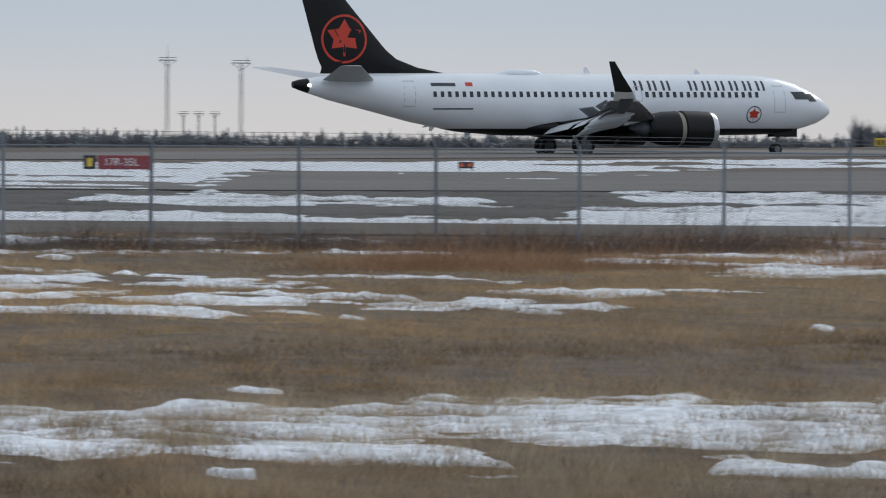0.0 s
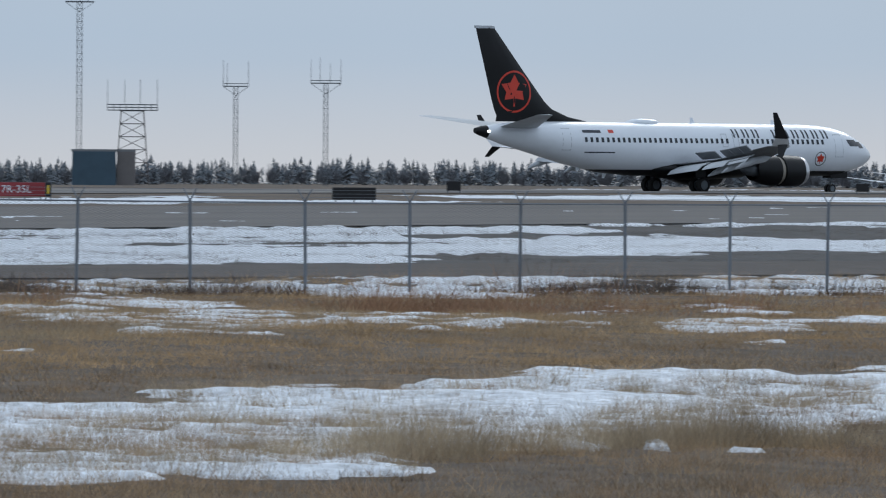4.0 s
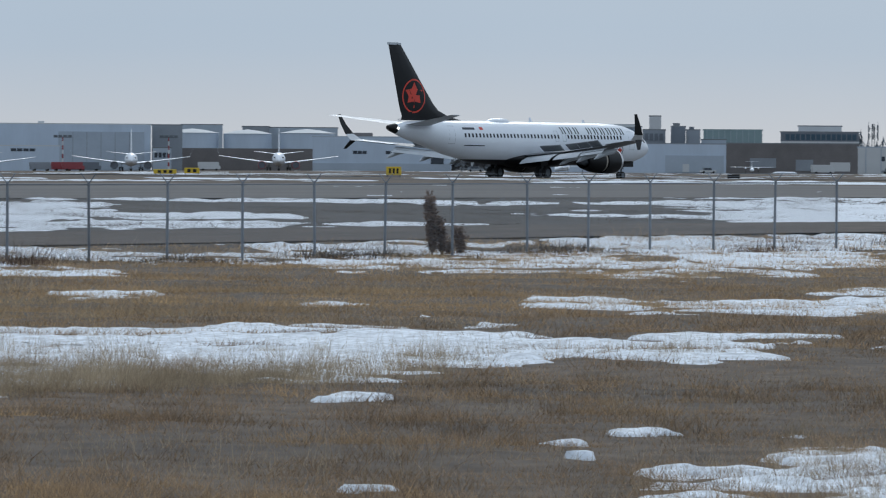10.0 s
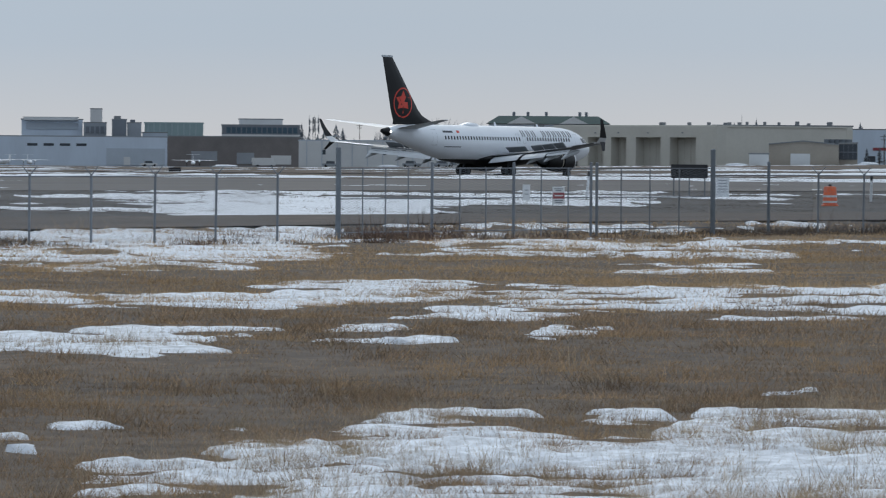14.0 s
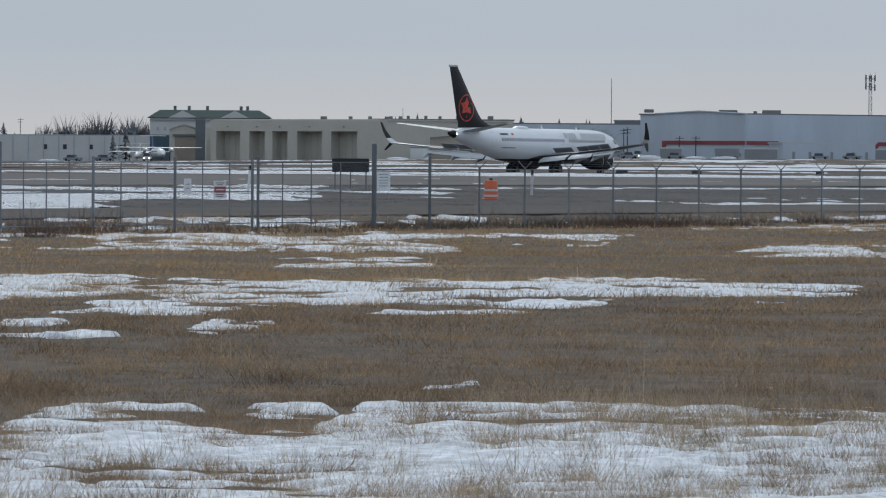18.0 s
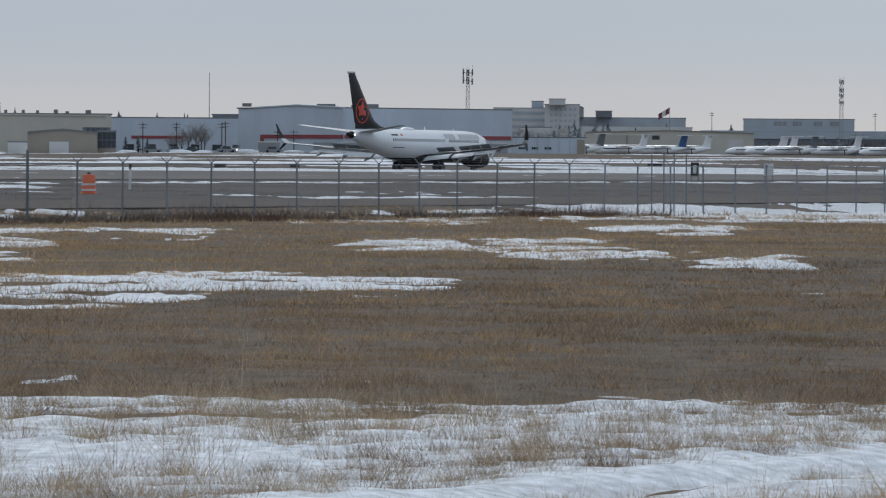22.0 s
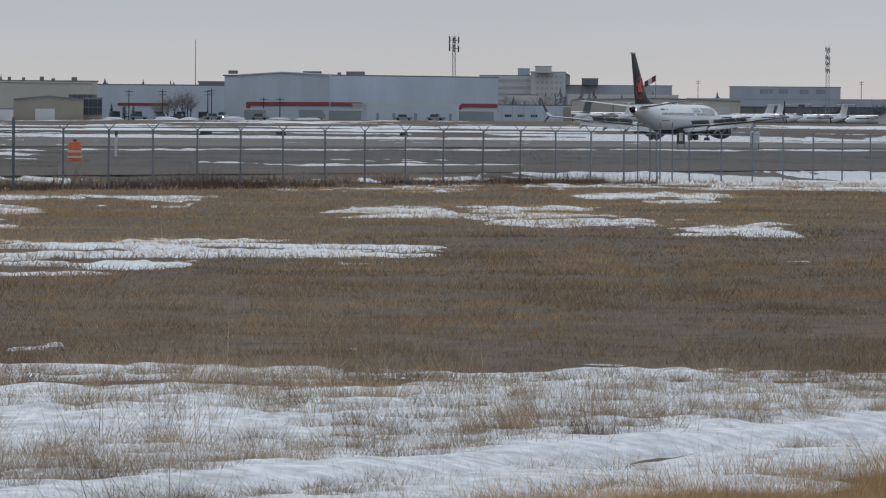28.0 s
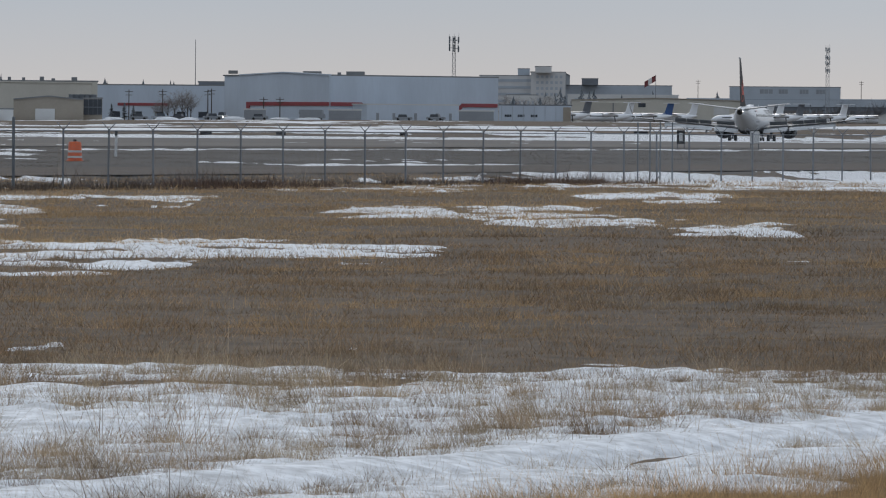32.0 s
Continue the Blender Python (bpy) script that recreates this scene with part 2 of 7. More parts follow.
def loft(bm, rings, caps=True):
    """rings: lists of equally many points; joins each to the next."""
    vr = [[bm.verts.new(p) for p in ring] for ring in rings]
    n = len(vr[0])
    for a, b in zip(vr, vr[1:]):
        for k in range(n):
            bm.faces.new((a[k], a[(k + 1) % n], b[(k + 1) % n], b[k]))
    if caps:
        bm.faces.new(vr[0][::-1])
        bm.faces.new(vr[-1])
    bmesh.ops.recalc_face_normals(bm, faces=bm.faces)
    return bm


def prism(bm, outline, away):
    """A flat outline given depth along the vector away."""
    away = Vector(away)
    a = [bm.verts.new(Vector(p)) for p in outline]
    b = [bm.verts.new(Vector(p) + away) for p in outline]
    n = len(a)
    bm.faces.new(a[::-1])
    bm.faces.new(b)
    for k in range(n):
        bm.faces.new((a[k], a[(k + 1) % n], b[(k + 1) % n], b[k]))
    bmesh.ops.recalc_face_normals(bm, faces=bm.faces)
    return bm


def mesh_of(name, bm, material, flat=True):
    me = bpy.data.meshes.new(name)
    bm.to_mesh(me)
    bm.free()
    me.materials.append(material)
    if not flat:
        me.polygons.foreach_set("use_smooth", [True] * len(me.polygons))
        me.set_sharp_from_angle(angle=radians(38))
    return me


def part(name, bm, material, parent, label="", flat=True, at=None):
    """One mesh object under a thing or a part; bm may be a bmesh or a finished mesh."""
    me = bm if isinstance(bm, bpy.types.Mesh) else mesh_of(name, bm, material, flat)
    ob = new(name, me)
    ob.parent = parent
    if at is not None:
        ob.matrix_basis = at
    if label:
        ob["label"] = label
    return ob


def thing(name, m, label, category, group="", kind=""):
    ob = new(name)
    ob.matrix_basis = m
    return tagged(ob, label, category, group, kind)


def single(name, bm, material, m, label, category, group="", kind="", flat=True):
    ob = new(name, mesh_of(name, bm, material, flat))
    ob.matrix_basis = m
    return tagged(ob, label, category, group, kind)


def text_mesh(name, words, size, material):
    cu = bpy.data.curves.new(name, "FONT")
    cu.body, cu.size, cu.align_x, cu.align_y, cu.extrude = words, size, "CENTER", "CENTER", 0.004
    tmp = new("lettering_curve", cu)
    me = bpy.data.meshes.new_from_object(tmp.evaluated_get(bpy.context.evaluated_depsgraph_get()))
    bpy.data.objects.remove(tmp)
    me.materials.clear()
    me.materials.append(material)
    return me


def polar(az, d, z=None):
    """The place at a bearing (degrees from +y towards +x) and distance from the eye; on the ground if no height is given."""
    x, y = d * math.sin(radians(az)), d * math.cos(radians(az))
    return Vector((x, y, float(land(x, y)) if z is None else z))


def facing(az, d, z=None, turn=0.0):
    """A pose there, whose local -y side looks back along the bearing."""
    p = polar(az, d, z)
    return Matrix.Translation(p) @ pose(0, 0, 0, 0, 0, -az + turn)


# ---- the land ----
FENCE_Y, ROAD, TAXI, RUNWAY = 112.0, (123.0, 139.0), (206.0, 268.0), (331.0, 394.0)


def runway_z(x):
    x = np.asarray(x, float)
    return np.maximum(1.83 - np.where(x > 340, 6e-6, 2.4e-5) * (x - 340) ** 2, 0.75)


def fence_z(x):
    x = np.asarray(x, float)
    return -0.09 + 0.42 * smooth(100, 195, x) + 0.22 * (1 - smooth(42, 86, x))


def land(x, y):
    """Height of the ground, without its small bumps."""
    x, y = np.asarray(x, float), np.asarray(y, float)
    d = np.hypot(x, y)
    az = np.degrees(np.arctan2(x, np.maximum(y, 1e-6)))
    z = fence_z(x) * smooth(20, 112, y)
    z = z + (runway_z(x) - fence_z(x)) * np.clip((y - FENCE_Y) / (RUNWAY[0] - FENCE_Y), 0, 1)
    z = z - (0.10 + 0.11 * smooth(100, 195, x)) * smooth(60, 104, y) * (1 - smooth(114, 123, y))
    far = 2.2 + 2.2 * smooth(53, 62, az) - 0.9 * (1 - smooth(45, 50, az)) - 6.1 * (1 - smooth(26, 36, az))
    start = 900 - 420 * (1 - smooth(27, 34, az))
    s = np.clip((d - start) / 650, 0, 1) * smooth(394, 520 - 90 * (1 - smooth(27, 34, az)), y)
    return z * (1 - s) + far * s
def noise2(x, y, scale, seed=0):
    """Smooth value noise on arrays, about -1 to 1."""
    x, y = np.asarray(x, float) / scale + seed * 17.3, np.asarray(y, float) / scale + seed * 5.7
    xi, yi = np.floor(x).astype(np.int64), np.floor(y).astype(np.int64)
    fx, fy = x - xi, y - yi
    fx, fy = fx * fx * (3 - 2 * fx), fy * fy * (3 - 2 * fy)

    def h(a, b):
        n = (a * 374761393 + b * 668265263 + seed * 974711) & 0x7FFFFFFF
        n = ((n ^ (n >> 13)) * 1274126177) & 0x7FFFFFFF
        return ((n ^ (n >> 16)) & 0xFFFF) / 32767.5 - 1

    top = h(xi, yi) * (1 - fx) + h(xi + 1, yi) * fx
    bot = h(xi, yi + 1) * (1 - fx) + h(xi + 1, yi + 1) * fx
    return top * (1 - fy) + bot * fy


def fractal(x, y, scale, seed=0, octaves=4):
    out, amp = 0, 1.0
    for k in range(octaves):
        out = out + amp * noise2(x, y, scale / 2 ** k, seed + k)
        amp *= 0.55
    return out


def hummocks(x, y):
    """Clump-sized lumps of old turf."""
    return 0.026 * noise2(x, y, 0.95, 33) + 0.014 * noise2(x, y, 0.42, 34)


def bumps(x, y):
    """Small unevenness of the turf; none on the paved strips."""
    x, y = np.asarray(x, float), np.asarray(y, float)
    paved = smooth(ROAD[0] - 2, ROAD[0], y) * (1 - smooth(ROAD[1], ROAD[1] + 2, y))
    paved = np.maximum(paved, smooth(TAXI[0] - 3, TAXI[0], y))
    return (0.055 * noise2(x, y, 7.0, 31) + 0.022 * noise2(x, y, 2.2, 32) + hummocks(x, y)) * (1 - paved)


DRIFTS, TRACKS = [], []


def track(x0, y0, x1, y1, half):
    """A straight wheel track packed with snow."""
    TRACKS.append((x0, y0, x1, y1, half))


def drift(az0, az1, d0, d1, weight=1.0):
    """A patch of old snow between two bearings and two distances from the eye."""
    if d1 - d0 < 0.06 * d0 and az1 - az0 < 1.3:
        d0, d1 = d0 + 0.34 * (d1 - d0), d1 - 0.28 * (d1 - d0)
    DRIFTS.append((az0, az1, d0, d1, weight))


# bearings 20 to 28
drift(17.00, 22.79, 224.3, 332.0)
drift(21.08, 28.90, 302.6, 331.6, 0.7)
drift(20.92, 24.98, 185.8, 212.6)
drift(17.00, 23.21, 136.2, 165.2)
drift(22.76, 26.02, 143.7, 162.7)
drift(25.40, 28.91, 149.7, 195.2)
drift(26.02, 28.90, 199.8, 232.4, 0.9)
drift(17.00, 23.94, 227.6, 241.9)
drift(17.00, 21.86, 106.8, 119.3, 0.6)
drift(23.63, 25.51, 120.1, 127.9, 0.6)
drift(25.92, 28.91, 111.9, 130.5, 0.8)
drift(17.00, 21.34, 94.0, 103.0)
drift(17.00, 21.45, 83.9, 92.2)
drift(21.60, 23.22, 92.8, 99.5, 0.8)
drift(22.18, 24.47, 81.9, 87.9)
drift(23.42, 25.20, 94.8, 99.7, 0.8)
drift(24.57, 26.29, 82.7, 90.2)
drift(20.54, 22.80, 75.7, 80.0)
drift(21.34, 24.47, 80.3, 85.3)
drift(25.15, 25.72, 78.3, 82.7)
drift(26.29, 28.00, 86.5, 89.7, 0.8)
drift(26.60, 27.17, 81.9, 86.3)
drift(27.12, 28.91, 102.2, 112.8)
drift(25.72, 26.18, 96.5, 100.7)
drift(23.74, 24.00, 77.3, 79.9)
drift(27.64, 27.80, 73.6, 75.4)
drift(26.30, 26.74, 55.8, 57.7)
drift(22.13, 22.70, 52.8, 54.2)
drift(17.00, 25.00, 42.7, 51.6)
drift(23.96, 28.92, 44.9, 53.3)
drift(26.88, 28.93, 42.5, 43.4)
drift(24.11, 24.95, 41.5, 42.1)
drift(22.19, 22.60, 40.7, 41.1)
# bearings 28 to 37
drift(28.15, 37.06, 170.0, 232.4)
drift(28.15, 37.05, 247.6, 258.3, 0.8)
drift(32.09, 37.05, 230.4, 250.3, 0.8)
drift(28.15, 31.36, 135.1, 139.3, 0.6)
drift(30.91, 37.06, 136.0, 150.6, 0.75)
drift(28.15, 29.44, 102.3, 119.5, 0.8)
drift(29.86, 30.95, 98.6, 116.4, 0.8)
drift(31.52, 33.66, 105.7, 119.9, 0.8)
drift(33.35, 37.06, 97.8, 118.9, 0.8)
drift(33.66, 35.11, 111.1, 129.0, 0.8)
drift(28.77, 30.74, 82.4, 89.5)
drift(30.69, 32.10, 85.9, 91.0, 0.8)
drift(32.10, 33.35, 78.6, 82.5)
drift(30.50, 31.78, 77.4, 78.9, 0.7)
drift(34.18, 35.84, 91.1, 98.8, 0.8)
drift(31.78, 32.30, 86.8, 89.2)
drift(30.69, 30.93, 63.8, 65.1)
drift(30.02, 30.51, 60.2, 61.9)
drift(29.78, 29.97, 60.9, 61.6)
drift(31.16, 31.32, 61.8, 62.9)
drift(31.69, 37.07, 55.8, 64.3)
drift(28.16, 37.07, 46.5, 55.7)
drift(29.50, 33.14, 54.7, 59.3)
drift(28.77, 30.54, 51.2, 54.8)
drift(34.70, 37.07, 61.4, 68.7)
drift(28.16, 28.83, 43.2, 43.7)
drift(29.50, 29.74, 43.5, 44.1)
# bearings 36 to 44
drift(35.67, 37.32, 50.4, 69.3, 1.12)
drift(37.00, 38.67, 52.1, 72.5, 1.12)
drift(38.04, 40.13, 55.1, 75.1, 1.12)
drift(35.65, 39.59, 195.5, 228.5)
drift(35.65, 38.55, 238.8, 253.5, 0.8)
drift(35.65, 39.59, 144.3, 156.3, 0.9)
drift(35.66, 37.93, 105.3, 115.8, 0.9)
drift(37.25, 38.87, 100.8, 105.3, 0.8)
drift(35.66, 36.79, 93.9, 97.4, 0.8)
# bearings 39 to 47
drift(38.32, 47.23, 260.8, 295.3, 0.85)
drift(38.32, 47.23, 201.4, 234.2)
drift(41.95, 47.23, 233.9, 259.3, 0.85)
drift(38.33, 41.54, 148.8, 172.5, 0.8)
drift(40.70, 47.23, 158.5, 183.1, 0.9)
drift(43.73, 47.23, 140.7, 163.9, 0.9)
drift(39.36, 40.55, 99.3, 108.9)
drift(40.60, 41.80, 105.8, 115.6)
drift(39.51, 40.08, 117.6, 128.6, 0.8)
drift(41.85, 42.69, 94.1, 106.2)
drift(42.79, 43.52, 110.8, 117.4, 0.7)
drift(42.69, 43.21, 93.8, 99.2)
drift(43.62, 44.35, 98.2, 106.6)
drift(44.14, 45.76, 94.1, 105.2)
drift(44.87, 45.81, 115.2, 120.4)
drift(46.02, 46.43, 104.7, 110.4, 0.8)
drift(40.76, 41.12, 94.0, 97.6, 0.7)
drift(38.33, 39.25, 113.2, 124.0, 0.7)
drift(40.03, 40.40, 86.8, 88.8, 0.7)
drift(38.34, 41.23, 55.3, 72.7, 1.12)
drift(40.71, 43.84, 57.8, 80.2, 1.12)
drift(43.32, 47.24, 61.7, 82.3, 1.12)
drift(38.95, 39.31, 51.6, 53.7)
drift(39.93, 40.30, 52.0, 52.7)
# bearings 45 to 53
drift(46.32, 53.19, 300.1, 319.8, 0.9)
drift(45.53, 49.27, 204.4, 247.7)
drift(49.27, 51.04, 216.9, 241.1, 0.7)
drift(51.04, 53.19, 239.4, 300.8, 0.5)
drift(46.33, 53.20, 163.0, 190.1, 0.85)
drift(45.94, 47.51, 140.5, 160.6, 0.9)
drift(49.17, 53.20, 151.2, 181.5, 0.9)
drift(51.36, 53.20, 190.0, 213.8, 0.9)
drift(46.95, 47.92, 113.0, 126.5, 0.8)
drift(48.39, 48.91, 137.6, 145.7, 0.7)
drift(48.86, 49.72, 106.5, 112.0)
drift(51.00, 52.19, 105.9, 116.6)
drift(51.62, 53.20, 138.1, 151.1)
drift(52.35, 53.20, 102.7, 112.6)
drift(50.01, 50.11, 104.9, 108.6)
drift(50.16, 50.32, 96.0, 98.5)
drift(50.79, 51.31, 89.1, 91.6)
drift(46.33, 47.51, 63.3, 86.9, 1.12)
drift(46.94, 49.80, 66.2, 88.8, 1.12)
drift(49.28, 51.36, 70.6, 88.7, 1.12)
drift(50.84, 53.21, 74.8, 83.3)
drift(49.70, 50.33, 60.4, 62.2)
drift(51.66, 52.15, 50.9, 52.6)
drift(51.74, 52.05, 48.5, 49.6)
drift(52.41, 53.21, 52.4, 53.5)
drift(49.55, 50.07, 44.0, 45.7)
drift(52.15, 53.22, 40.2, 45.9, 0.72)
# bearings 50 to 58
drift(52.28, 58.83, 332.9, 354.4, 0.9)
drift(52.83, 55.64, 227.5, 337.0)
drift(55.64, 57.60, 292.0, 385.2, 0.85)
drift(54.65, 58.84, 203.5, 227.2, 0.65)
drift(52.28, 54.71, 197.1, 220.6, 0.9)
drift(52.28, 54.71, 156.7, 192.1)
drift(55.33, 58.84, 166.7, 195.4, 0.9)
drift(52.28, 53.88, 138.3, 151.4, 0.8)
drift(54.50, 55.23, 166.0, 175.3, 0.8)
drift(52.28, 54.19, 103.0, 115.6)
drift(53.98, 56.01, 108.3, 129.1)
drift(56.01, 58.84, 103.9, 126.5)
drift(55.65, 56.12, 127.3, 132.9)
drift(57.36, 58.84, 139.6, 156.0, 0.8)
drift(55.13, 56.59, 92.9, 104.1, 0.9)
drift(52.28, 53.36, 74.1, 87.5)
drift(53.36, 54.19, 83.5, 87.8)
drift(54.50, 55.13, 85.1, 90.3, 0.9)
drift(54.61, 55.81, 79.1, 83.8, 0.85)
drift(56.48, 56.74, 82.4, 89.1, 0.9)
drift(56.74, 57.21, 84.3, 89.2)
drift(53.36, 54.56, 81.3, 84.8)
drift(52.40, 53.05, 52.3, 54.1)
drift(55.55, 55.76, 72.3, 73.8)
drift(55.13, 56.33, 55.0, 58.4)
drift(53.68, 54.77, 47.8, 51.7, 0.8)
drift(54.77, 56.96, 47.1, 53.5, 0.85)
drift(56.90, 57.53, 55.6, 59.5, 0.8)
drift(57.74, 58.85, 52.3, 59.0)
drift(56.39, 58.85, 44.8, 52.2, 0.9)
drift(52.29, 54.83, 39.5, 47.9, 0.66)
drift(53.84, 58.85, 39.7, 47.1, 0.73)
drift(54.15, 54.30, 52.5, 54.8)
# bearings 55 to 64
drift(58.20, 58.98, 306.0, 326.0, 0.9)
drift(61.32, 62.72, 296.2, 334.6, 0.75)
drift(59.91, 64.04, 300.4, 322.1, 0.7)
drift(57.90, 59.18, 187.2, 212.3, 0.9)
drift(59.29, 60.12, 214.0, 229.4)
drift(59.29, 60.33, 179.9, 200.1, 0.8)
drift(60.43, 63.24, 213.4, 240.9, 0.9)
drift(63.29, 64.04, 233.3, 255.8)
drift(61.58, 62.83, 157.8, 183.0)
drift(62.83, 64.04, 154.1, 181.3)
drift(59.08, 59.29, 138.4, 143.0)
drift(57.90, 60.91, 110.1, 130.1)
drift(57.90, 60.65, 103.2, 115.2)
drift(60.64, 62.47, 113.6, 124.8)
drift(61.69, 62.47, 105.7, 111.4)
drift(57.90, 59.29, 96.4, 99.6)
drift(58.46, 58.98, 65.3, 67.5)
drift(63.25, 63.46, 68.2, 69.7)
drift(61.72, 61.82, 64.3, 65.3)
drift(57.81, 60.65, 54.0, 59.7, 0.9)
drift(60.13, 64.06, 54.4, 60.5, 1.0)
drift(57.81, 64.06, 37.0, 56.0, 1.2)
# bearings 58 to 67
drift(58.58, 60.04, 227.6, 236.8, 0.9)
drift(60.04, 62.56, 239.4, 250.8, 0.85)
drift(58.59, 60.19, 212.3, 225.2, 0.85)
drift(60.56, 62.56, 217.2, 235.3, 0.9)
drift(62.56, 64.93, 267.8, 284.8, 0.9)
drift(65.24, 71.00, 291.1, 337.2, 0.95)
drift(63.16, 65.35, 231.5, 267.8)
drift(64.72, 71.00, 224.6, 274.8)
drift(63.08, 64.62, 145.0, 161.3)
drift(63.89, 65.30, 185.6, 226.0, 0.8)
drift(64.62, 65.77, 138.9, 153.7)
drift(65.14, 65.66, 122.0, 126.1, 0.7)
drift(65.56, 66.13, 108.7, 112.6, 0.8)
drift(63.08, 71.00, 294.1, 315.5, 0.8)
drift(63.10, 71.00, 44.6, 61.0, 1.05)
drift(63.10, 71.00, 34.9, 50.0, 1.2)
drift(58.20, 63.55, 34.6, 46.5, 1.2)


track(22, 19.15, 52, 19.15, 0.72)
track(22, 17.5, 52, 17.5, 0.46)


def on_track(x, y):
    """One in a wheel track, falling to nought beside it."""
    x, y = np.asarray(x, float), np.asarray(y, float)
    out = np.zeros(np.shape(x))
    for x0, y0, x1, y1, half in TRACKS:
        ux, uy = (x1 - x0) / math.hypot(x1 - x0, y1 - y0), (y1 - y0) / math.hypot(x1 - x0, y1 - y0)
        off = np.abs((x - x0) * uy - (y - y0) * ux + 0.10 * fractal(x, y, 2.5, 81, 2))
        out = np.maximum(out, (1 - smooth(half * 0.75, half * 1.2, off)) * (x > min(x0, x1)))
    return out


def rut_profile(x, y):
    """Banks pushed up beside the two wheel ruts, and the steps down into them."""
    w = np.asarray(y, float) + 0.10 * fractal(x, y, 2.5, 81, 2)
    out = np.zeros(np.shape(w))
    for top, high, deep in ((19.55, 0.060, 0.075), (17.85, 0.035, 0.065)):
        out = out + high * np.exp(-((w - top) / 0.30) ** 2) - deep * np.exp(-((w - top + 0.66) / 0.22) ** 2)
    return out * on_track(x, y)


def snow_cover(x, y):
    """Above zero where old snow lies; its size is about the depth in metres."""
    x, y = np.asarray(x, float), np.asarray(y, float)
    flat = np.ravel(x), np.ravel(y)
    x, y, shape = flat[0], flat[1], np.shape(x)
    d = np.hypot(x, y)
    az = np.degrees(np.arctan2(x, y))
    far = smooth(110, 240, d)
    # ragged edges: patches are looked up at a shifted place
    az = az + (fractal(x, y, 5.0, 51, 3) * 0.35 + fractal(x, y, 0.7, 55, 2) * 0.14) * (60 / np.maximum(d, 60)) ** 0.5
    d = d * (1 + 0.012 * fractal(x, y, 7.0, 61, 3) + 0.010 * noise2(x, y, 1.2, 65) + 0.007 * noise2(x, y, 0.5, 66))
    b = np.zeros(len(x))
    for az0, az1, d0, d1, weight in DRIFTS:
        e, f = min(0.5, 0.22 * (az1 - az0)), min(0.16 * (d1 - d0) + 0.006 * d0, 0.45 * (d1 - d0))
        k = np.flatnonzero((az > az0 - e) & (az < az1 + e) & (d > d0 - f) & (d < d1 + f))
        if len(k):
            a, r = az[k], d[k]
            v = smooth(az0 - e, az0 + e, a) * (1 - smooth(az1 - e, az1 + e, a)) * smooth(d0 - f, d0 + f, r) * (1 - smooth(d1 - f, d1 + f, r))
            b[k] = np.maximum(b[k], v * weight)
    b = np.maximum(b, 1.6 * on_track(x, y))
    b = b * np.where(y < 30, smooth(15.9, 16.9, y + 0.5 * noise2(x, y, 2.0, 83)), 1.0)
    # the strip between taxiway and runway, and the airfield beyond
    wide = fractal(x, y, 26.0, 7, 3)
    b = np.maximum(b, 0.95 * smooth(279, 286, y) * (1 - smooth(316, 322, y)) * smooth(-0.9, -0.1, wide))
    beyond = smooth(398, 430, y) * (1 - smooth(1500, 1590, d)) * smooth(30, 44, np.degrees(np.arctan2(x, y)))
    b = np.maximum(b, (0.62 + 0.42 * smooth(55, 60, np.degrees(np.arctan2(x, y)))) * beyond * smooth(-0.5, 0.4, fractal(x, y, 40.0, 8, 3)))
    b = np.maximum(b, 0.9 * smooth(398, 402, y) * (1 - smooth(440, 470, y)) * smooth(52, 56, np.degrees(np.arctan2(x, y))))
    rut = on_track(x, y)
    # wind-blown streaks lie across the field
    u, v = 0.3 * (0.64 * x - 0.77 * y), 0.77 * x + 0.64 * y
    near = fractal(x, y, 2.6, 3, 3) * 0.12 + fractal(x, y, 0.7, 11, 3) * 0.24 + fractal(u, v, 0.8, 14, 2) * 0.20
    middle = fractal(x, y, 5.0, 4, 3) * 0.20 + fractal(x, y, 1.4, 12, 3) * 0.26 + fractal(u, v, 1.6, 15, 3) * 0.38
    n = near + (middle - near) * smooth(45, 75, d)
    b = np.maximum(b, 0.82 * smooth(108, 110, y) * (1 - smooth(118, 121, y)) * smooth(-0.6, 0.1, fractal(x, y, 14.0, 17, 3)))
    bearing = np.degrees(np.arctan2(x, y))
    b = np.maximum(b, 1.0 * smooth(57, 59.5, bearing) * np.maximum(smooth(262, 268, y) * (1 - smooth(318, 324, y)), smooth(191, 193, y) * (1 - smooth(196, 198, y))))
    n = n * (1 - far) + (fractal(x, y, 12.0, 5, 4) * 0.26 + fractal(x, y, 3.0, 13, 2) * 0.14 + fractal(u, v, 4.0, 16, 3) * 0.36) * far
    s = b * (0.82 - 0.09 * smooth(45, 70, d) - 0.05 * smooth(75, 95, d) * (y < 106) + 0.14 * far * (y > ROAD[0])) - 0.52 + n * (0.2 + smooth(0.05, 0.45, b) * 0.8) * (1 - 0.85 * rut) * (1 - 0.5 * smooth(1.0, 1.2, b))
    paved = smooth(TAXI[0] - 1, TAXI[0] + 4, y) * (1 - smooth(TAXI[1] - 4, TAXI[1] + 1, y)) * smooth(22.2, 23.0, az)
    streak = (fractal(x * 0.18, y, 2.6, 71, 2) > 0.95) * smooth(70, 120, x)
    paved = np.maximum(paved, smooth(RUNWAY[0] - 1, RUNWAY[0] + 3, y) * (1 - smooth(RUNWAY[1] - 3, RUNWAY[1] + 1, y)))
    paved = np.maximum(paved, smooth(ROAD[0] - 0.5, ROAD[0] + 1.5, y) * (1 - smooth(ROAD[1] - 1.5, ROAD[1] + 0.5, y)))
